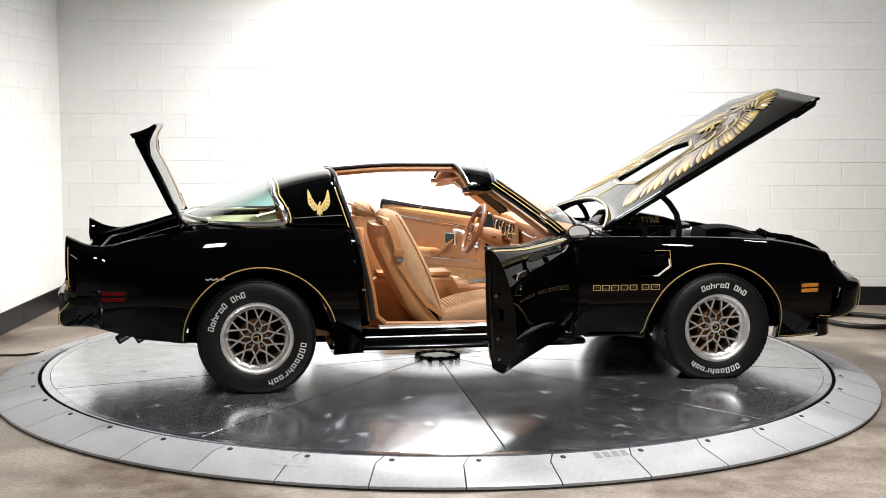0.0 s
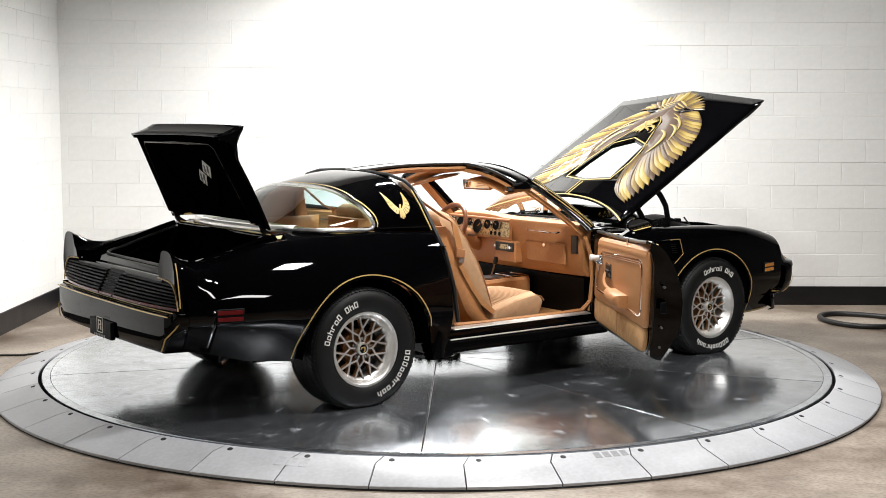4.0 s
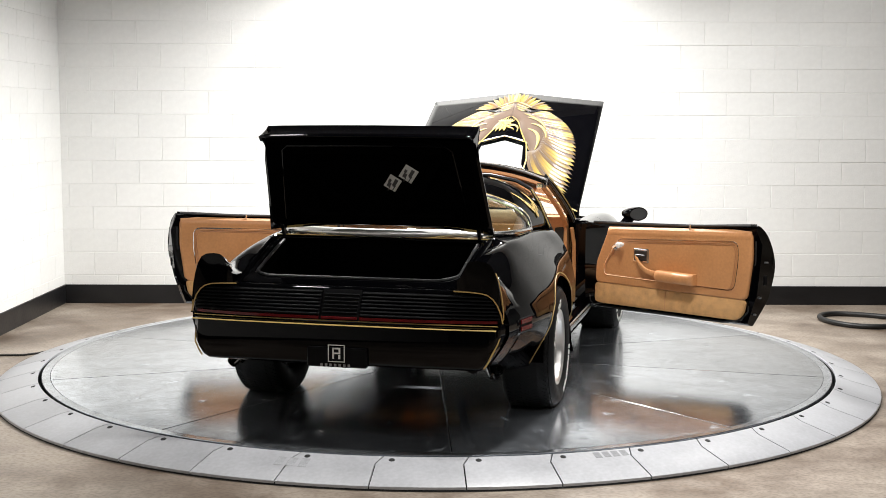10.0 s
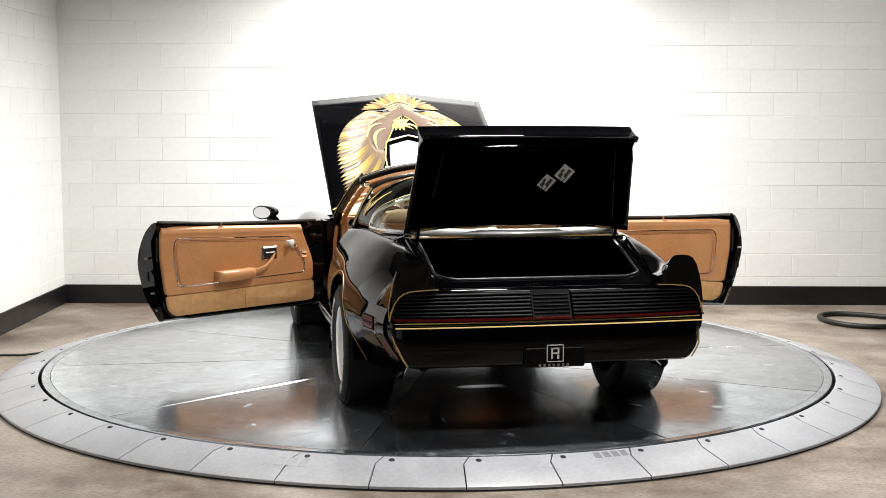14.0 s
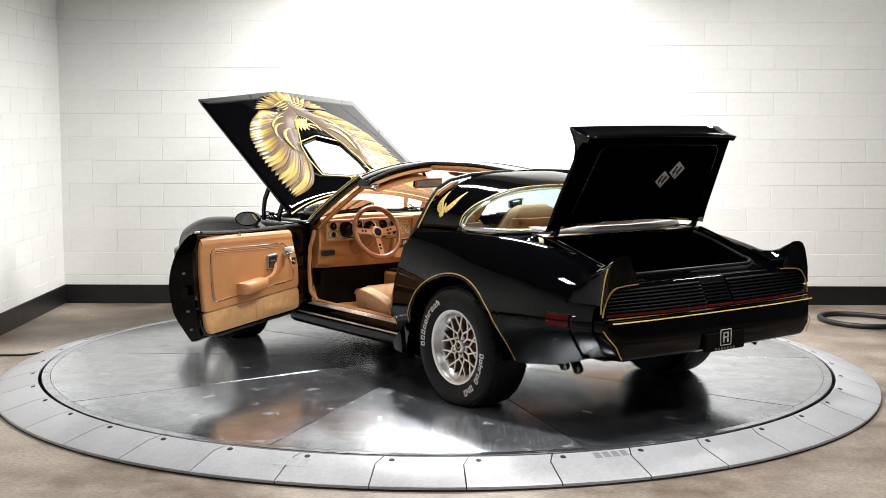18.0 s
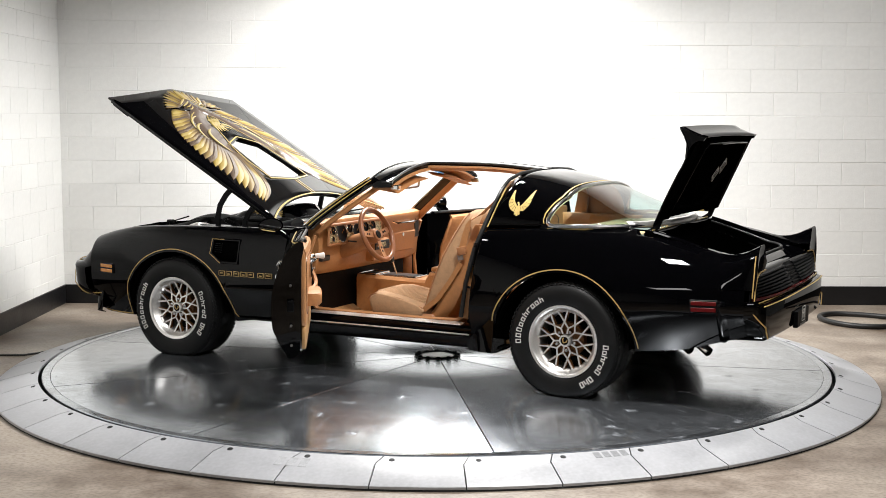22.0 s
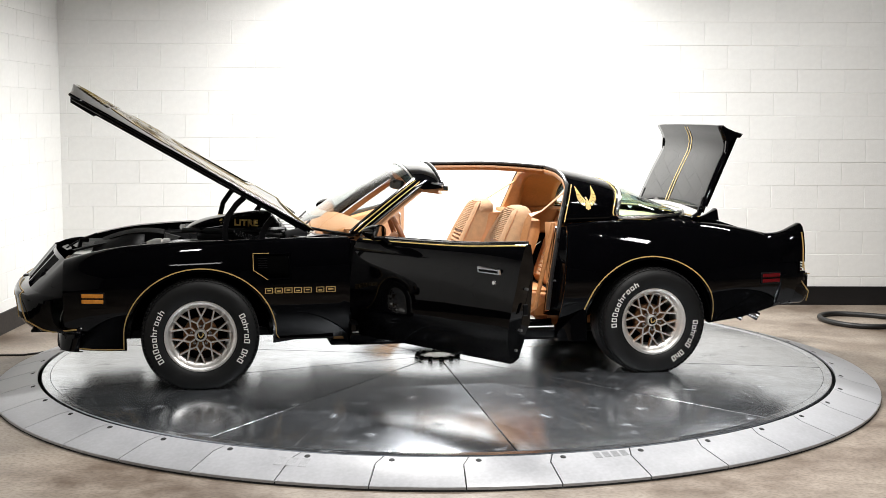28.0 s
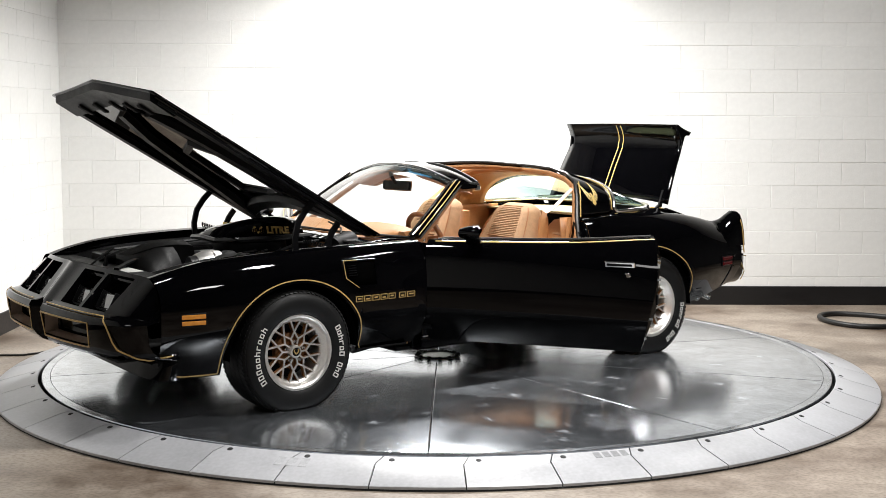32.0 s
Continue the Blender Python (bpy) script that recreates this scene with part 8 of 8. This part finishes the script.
# ---- console, rear seats, trims
def cabin():
    bm = bmesh.new()
    loops = []
    for x, z, w in ((0.47, 0.506, 0.10), (0.30, 0.504, 0.105), (0.02, 0.498, 0.11), (-0.06, 0.495, 0.11), (-0.095, 0.55, 0.11), (-0.58, 0.553, 0.11), (-0.62, 0.53, 0.10), (-0.64, 0.30, 0.10)):
        loops.append([(x, -w, 0.262), (x, -w, z - 0.02), (x, -w + 0.015, z), (x, w - 0.015, z), (x, w, z - 0.02), (x, w, 0.262)])
    loft(bm, loops)
    c = part("centre_console", bm, TAN, car, "tan centre console")
    bm = bmesh.new()
    box(bm, -0.58, -0.105, -0.108, 0.108, 0.554, 0.586, 0.012, seg=2)
    lid = part("console_lid", bm, TAN, c, "padded console lid")
    bm = bmesh.new()
    box(bm, -0.112, -0.100, -0.03, 0.03, 0.553, 0.570, 0.003)
    part("lid_latch", bm, SEAL, lid, "black lid latch")
    bm = bmesh.new()
    box(bm, 0.02, 0.31, -0.085, 0.085, 0.500, 0.509, 0.003)
    part("shift_plate", bm, CHROME, c, "bright shifter plate")
    bm = bmesh.new()
    box(bm, 0.04, 0.29, -0.06, 0.06, 0.505, 0.511, 0.002)
    part("shift_slot", bm, SEAL, c)
    bm = bmesh.new()
    tube(bm, [(0.21, 0, 0.505), (0.232, 0, 0.56), (0.244, 0, 0.595)], [0.006, 0.006, 0.007], 8)
    part("shift_lever", bm, CHROME, c)
    bm = bmesh.new()
    tube(bm, [(0.242, 0, 0.590), (0.250, 0, 0.612), (0.256, 0, 0.640)], [0.011, 0.017, 0.013], 10)
    part("shift_knob", bm, SEAL, c, "black shift knob")
    bm = bmesh.new()
    tube(bm, [(0.45, -0.09, 0.512), (0.45, 0.09, 0.512), (0.325, 0.09, 0.512), (0.325, -0.09, 0.512), (0.45, -0.09, 0.512)], 0.005, 6, caps=False)
    part("ashtray_frame", bm, CHROME, c)
    bm = bmesh.new()
    box(bm, 0.33, 0.445, -0.085, 0.085, 0.502, 0.510, 0.002)
    part("ashtray_lid", bm, SEAL, c)
    # rear bench: two bucket shapes
    for sgn, side in SIDES:
        bm = bmesh.new()
        loops = []
        for q in spread(-1, 1, 11):
            e = (1 - abs(q) ** 4) ** 0.5 if abs(q) < 1 else 0
            y = sgn * 0.34 + q * 0.235
            loops.append([(-0.70, y, 0.27), (-0.69, y, 0.36 + 0.03 * e), (-0.74, y, 0.40 + 0.035 * e), (-1.0, y, 0.385 + 0.01 * e), (-1.08, y, 0.38), (-1.08, y, 0.27)])
        loft(bm, loops)
        r = part("rear_cushion", bm, TAN, car, "tan rear seat cushion", smooth=50)
        bm = bmesh.new()
        loops = []
        for q in spread(-1, 1, 11):
            e = (1 - abs(q) ** 4) ** 0.5 if abs(q) < 1 else 0
            y = sgn * 0.34 + q * 0.25
            loops.append([(-1.02, y, 0.38), (-1.00 + 0.03 * e, y, 0.46), (-1.10 + 0.025 * e, y, 0.76), (-1.15, y, 0.82 + 0.05 * e), (-1.24, y, 0.82 + 0.02 * e), (-1.16, y, 0.38)])
        loft(bm, loops)
        part("rear_backrest", bm, TAN, car, "tan rear seat back", smooth=50)
        for k in range(12):
            bm = bmesh.new()
            z = 0.47 + 0.027 * k
            x = lerp(-0.975, -1.078, (z - 0.46) / 0.30)
            tube(bm, [(x - 0.012, sgn * 0.34 - 0.14, z), (x + 0.002, sgn * 0.34, z), (x - 0.012, sgn * 0.34 + 0.14, z)], 0.0135, 6)
            part("rear_pleat", bm, CLOTH, r)
        # side trim by the rear seat
        bm = bmesh.new()
        rows = []
        for x in (-0.73, -0.80, -0.87, -0.925, -0.926, -1.0, -1.1, -1.2, -1.30):
            rows.append([(x, sgn * lerp(0.735, 0.66, (z - 0.3) / 0.62), z) for z in spread(0.28 if x > -0.9255 else 0.735, 0.925, 8)])
        sheet(bm, rows)
        part("rear_side_trim", bm, TAN, car, "tan rear side trim", thick=0.006)
        bm = bmesh.new()
        spin(bm, [(0.0001, -0.012), (0.05, -0.012), (0.06, -0.004), (0.062, 0.0)], 24)
        part("rear_speaker", bm, TAN_DARK, car, m=pose(-0.78, sgn * 0.712, 0.46, 0, 0, 0 if sgn > 0 else 180))
    bm = bmesh.new()
    rows = []
    for x in spread(-0.895, -1.17, 8):
        s = roof_section(x)
        rows.append([(x, y * 0.955, z - 0.022) for y, z in s] + [(x, -y * 0.955, z - 0.022) for y, z in reversed(s[:-1])])
    sheet(bm, rows)
    part("headliner", bm, TAN, car, "tan headliner", thick=0.006)
    bm = bmesh.new()
    sheet(bm, [[(x, -min(0.66, belt(max(x, -1.79))[0] - 0.015 if x > -1.79 else 0.1), 0.905), (x, 0, 0.908), (x, min(0.66, belt(max(x, -1.79))[0] - 0.015 if x > -1.79 else 0.1), 0.905)] for x in spread(-1.19, -1.745, 14)])
    part("parcel_shelf", bm, SHELF, car, "pale parcel shelf", thick=0.01)
    bm = bmesh.new()
    sheet(bm, [[(-1.24, -0.62, z), (-1.24, 0.62, z)] for z in (0.26, 0.905)])
    part("rear_bulkhead", bm, UNDER, car, thick=0.01)


cabin()


# ---- engine bay
def engine_bay():
    for sgn, side in SIDES:
        bm = bmesh.new()
        rows = []
        for x in spread(0.80, 2.15, 12):
            yi = curve(x, [0.5, 2.0, 2.32], [0.708, 0.696, 0.655])
            rows.append([(x, sgn * yi, crest_z(x) - 0.05), (x, sgn * (yi - 0.03), crest_z(x) - 0.06), (x, sgn * (yi - 0.06), crest_z(x) - 0.085), (x, sgn * 0.56, 0.62), (x, sgn * 0.54, 0.45)])
        sheet(bm, rows)
        part("inner_fender", bm, SATIN, car, thick=0.004)
    # radiator support, radiator, shroud
    bm = bmesh.new()
    box(bm, 2.02, 2.14, -0.64, 0.64, 0.725, 0.745, 0.006)
    box(bm, 2.05, 2.11, -0.64, 0.64, 0.42, 0.728, 0.006)
    rs = part("radiator_support", bm, SATIN, car, "black radiator support panel")
    bm = bmesh.new()
    box(bm, 2.035, 2.125, 0.20, 0.40, 0.7455, 0.7475)
    part("emission_label", bm, LABEL, rs, "grey paper label", smooth=0)
    bm = bmesh.new()
    tube(bm, [(2.20, 0.05, 0.75), (2.13, 0.02, 0.79), (2.02, -0.05, 0.83)], 0.006, 6)
    tube(bm, [(2.12, 0.08, 0.75), (2.11, 0.08, 0.80), (2.06, 0.08, 0.80)], 0.014, 6)
    part("hood_latch", bm, SATIN, rs)
    bm = bmesh.new()
    ribbon(bm, [(2.14, 0.28, 0.755), (2.02, 0.18, 0.775), (1.86, 0.05, 0.79)], 0.03, 0.006)
    part("support_brace", bm, SATIN, rs)
    bm = bmesh.new()
    loops = []
    for x, r, z, w in ((2.03, 0.30, 0.57, 1.4), (1.90, 0.29, 0.58, 1.3), (1.80, 0.255, 0.60, 1.0), (1.72, 0.25, 0.60, 1.0)):
        loops.append([(x, r * w * math.cos(a), z + min(r, 0.215 + 0.04 * (2.03 - x) / 0.3) * math.sin(a)) for a in spread(0, math.tau, 33)[:-1]])
    loft(bm, loops, caps=False)
    part("fan_shroud", bm, PLASTIC, car, "black fan shroud", thick=0.006)
    bm = bmesh.new()
    loops = []
    for k in spread(0, 1, 9):
        x = lerp(1.98, 1.60, k)
        h = 0.10 * math.sin(math.pi * (0.15 + 0.5 * k))
        w = lerp(0.10, 0.17, k)
        loops.append([(x, -w - 0.02, 0.73), (x, -w * 0.7 - 0.02, 0.745 + h), (x, 0.0 - 0.02, 0.76 + h * 1.05), (x, w * 0.7 - 0.02, 0.745 + h), (x, w - 0.02, 0.73)])
    loft(bm, loops)
    part("air_duct", bm, PLASTIC, car, "black intake duct")
    # engine
    bm = bmesh.new()
    box(bm, 0.80, 1.62, -0.20, 0.20, 0.36, 0.70, 0.03)
    eng = part("engine_block", bm, UNDER, car, "dark engine block")
    for sgn, side in SIDES:
        bm = bmesh.new()
        box(bm, 0.85, 1.50, -0.07, 0.07, -0.045, 0.045, 0.02, pose(0, sgn * 0.26, 0.70, -sgn * 38, 0, 0))
        part("valve_cover", bm, STEEL, eng)
        for k in range(4):
            bm = bmesh.new()
            x = 0.95 + 0.15 * k
            tube(bm, [(x, sgn * 0.30, 0.70), (x + 0.02, sgn * 0.36, 0.74), (x + 0.05, sgn * 0.30, 0.79), (1.02, sgn * 0.10, 0.80)], 0.005, 5)
            part("plug_lead", bm, HOSE, eng)
    bm = bmesh.new()
    spin(bm, [(0.0001, 0.845), (0.20, 0.845), (0.215, 0.835), (0.22, 0.80), (0.21, 0.775), (0.0001, 0.775)], 36, "z")
    part("air_cleaner", bm, SATIN, eng, "black air cleaner", m=pose(1.18, 0, 0.0))
    # scoop on top
    bm = bmesh.new()
    loops = []
    for k in spread(0, 1, 13):
        x = lerp(1.47, 0.88, k)
        top = curve(k, [0, 0.12, 0.3, 0.85, 0.95, 1], [0.862, 0.90, 0.93, 0.965, 0.955, 0.90])
        w = curve(k, [0, 0.15, 0.5, 1], [0.13, 0.19, 0.185, 0.13])
        loops.append([(x, -w, 0.845), (x, -w, lerp(0.845, top, 0.5)), (x, -w * 0.86, lerp(0.845, top, 0.9)), (x, -w * 0.5, top), (x, 0, top + 0.004), (x, w * 0.5, top), (x, w * 0.86, lerp(0.845, top, 0.9)), (x, w, lerp(0.845, top, 0.5)), (x, w, 0.845)])
    loft(bm, loops)
    sc = part("hood_scoop", bm, BLACK, car, "black shaker scoop with gold lettering", smooth=50)
    bm = bmesh.new()
    pts = [(1.49, 0.0, 0.87)] + [(lerp(1.48, 0.86, k), 0.205 * math.sin(math.pi * (0.25 + 0.45 * k)), 0.86) for k in spread(0, 1, 9)] + [(0.85, 0, 0.86)]
    tube(bm, pts + [(x, -y, z) for x, y, z in reversed(pts[:-1])], 0.016, 6)
    part("scoop_seal", bm, SEAL, sc)
    for sgn, side in SIDES:
        cu = bpy.data.curves.new("scoop_lettering", "FONT")
        cu.offset = 0.0030
        cu.body, cu.size, cu.extrude, cu.align_x, cu.align_y = "6.6 LITRE", 0.056, 0.001, "CENTER", "CENTER"
        cu.space_character = 1.1
        tmp = new("tmp", cu)
        me = bpy.data.meshes.new_from_object(tmp.evaluated_get(bpy.context.evaluated_depsgraph_get()))
        bpy.data.objects.remove(tmp)
        me.materials.append(GOLD_PALE)
        tx = new("scoop_lettering", me)
        tx.parent = sc
        mm = Matrix(((-1, 0, 0), (0, 0, 1), (0, 1, 0))).to_4x4() if sgn > 0 else Matrix(((1, 0, 0), (0, 0, -1), (0, 1, 0))).to_4x4()
        tx.matrix_basis = Matrix.Translation((1.14, sgn * 0.186, 0.905)) @ pose(0, 0, 0, sgn * 20, -3, 0) @ mm
        tagged(tx, "gold lettering on the scoop")
    # alternator, hoses, battery, boxes
    bm = bmesh.new()
    tube(bm, [(1.555, 0.33, 0.755), (1.56, 0.33, 0.755), (1.60, 0.33, 0.755), (1.603, 0.33, 0.755), (1.61, 0.33, 0.755), (1.65, 0.33, 0.755), (1.70, 0.33, 0.755)], [0.04, 0.07, 0.072, 0.064, 0.072, 0.072, 0.055], 18)
    part("alternator", bm, ALU, eng, "bright alternator")
    bm = bmesh.new()
    tube(bm, [(1.70, 0.33, 0.755), (1.74, 0.33, 0.755)], [0.05, 0.045], 16)
    part("alternator_pulley", bm, SEAL, eng)
    bm = bmesh.new()
    tube(bm, [(1.45, 0.20, 0.78), (1.52, 0.42, 0.80), (1.66, 0.50, 0.78), (1.86, 0.42, 0.74), (1.98, 0.34, 0.70)], 0.028, 10)
    part("radiator_hose", bm, HOSE, eng)
    bm = bmesh.new()
    tube(bm, [(1.50, -0.2, 0.76), (1.62, -0.36, 0.78), (1.80, -0.46, 0.75), (1.96, -0.44, 0.70)], 0.026, 10)
    part("heater_hose", bm, HOSE, eng)
    bm = bmesh.new()
    box(bm, 1.70, 1.92, -0.62, -0.46, 0.58, 0.76, 0.008)
    part("battery", bm, SEAL, car, "black battery")
    bm = bmesh.new()
    tube(bm, [(0.85, 0.42, 0.76), (0.72, 0.42, 0.78)], [0.11, 0.12], 20)
    part("brake_booster", bm, SATIN, car)
    bm = bmesh.new()
    box(bm, 0.86, 1.02, 0.37, 0.45, 0.72, 0.80, 0.01)
    part("master_cylinder", bm, STEEL, car)
    bm = bmesh.new()
    box(bm, 0.70, 0.86, -0.50, -0.10, 0.60, 0.84, 0.02)
    part("heater_box", bm, SATIN, car)
    for k, (a, b, c) in enumerate((((0.80, 0.55, 0.82), (1.10, 0.60, 0.80), (1.55, 0.60, 0.78)), ((0.80, 0.30, 0.84), (1.0, 0.28, 0.83), (1.30, 0.33, 0.76)), ((0.85, -0.50, 0.82), (1.2, -0.55, 0.80), (1.8, -0.56, 0.77)))):
        bm = bmesh.new()
        tube(bm, [a, b, c], 0.009, 6)
        part("wiring", bm, HOSE, car)


engine_bay()
# ------------------------------------------------------------ wall blocks
PITCH_X, PITCH_Z = 0.4145, 0.2037


def block_mesh(w):
    bm = bmesh.new()
    g, b = 0.0012, 0.0026
    box(bm, -w / 2 + g, w / 2 - g, -0.012, 0.006, -PITCH_Z / 2 + g, PITCH_Z / 2 - g)
    es = [e for e in bm.edges if all(v.co.y < -0.01 for v in e.verts)]
    bmesh.ops.bevel(bm, geom=es, offset=b, segments=1, affect="EDGES")
    bmesh.ops.recalc_face_normals(bm, faces=bm.faces)
    return finish("block", bm, PAINTED_BLOCK, 0)


def lay(parent, start, stop, joint, place, upto):
    """Courses of blocks between two ends of a wall; place gives a block's pose."""
    meshes, count = {}, 0
    for c in range(-1, 17):
        z0 = 0.163 + PITCH_Z * c
        off = joint + (0 if c % 2 == 0 else PITCH_X / 2)
        n0 = math.floor((start - off) / PITCH_X)
        n = n0
        while off + n * PITCH_X < stop:
            a, b = max(start, off + n * PITCH_X), min(stop, off + (n + 1) * PITCH_X)
            n += 1
            if b - a < 0.02:
                continue
            w = round(b - a, 3)
            if w not in meshes:
                meshes[w] = block_mesh(w)
            ob = new("block", meshes[w])
            ob.parent = parent
            ob.matrix_basis = place((a + b) / 2, z0 + PITCH_Z / 2)
            count += 1


lay(wall_back, WALL_X, 5.1, -3.055, lambda s, z: pose(s, WALL_Y + 0.006, z), 0)
lay(wall_left, -2.6, WALL_Y - 0.006, 2.87 - 0.2, lambda s, z: pose(WALL_X - 0.006, s, z, 0, 0, 90), 0)


# ------------------------------------------------------------ what turns
def heading(t):
    """The turntable's angle in degrees."""
    return curve(t, [a for a, b in TURN], [b for a, b in TURN])


def motions():
    rows_car, rows_disc = [], []
    for k in range(33):
        turn = pose(0, 0, 0, 0, 0, heading(k))
        rows_disc.append((k, turn))
        rows_car.append((k, turn @ pose(OFF[0], OFF[1], 0.0)))
    walk(disc, rows_disc)
    walk(car, rows_car)


motions()
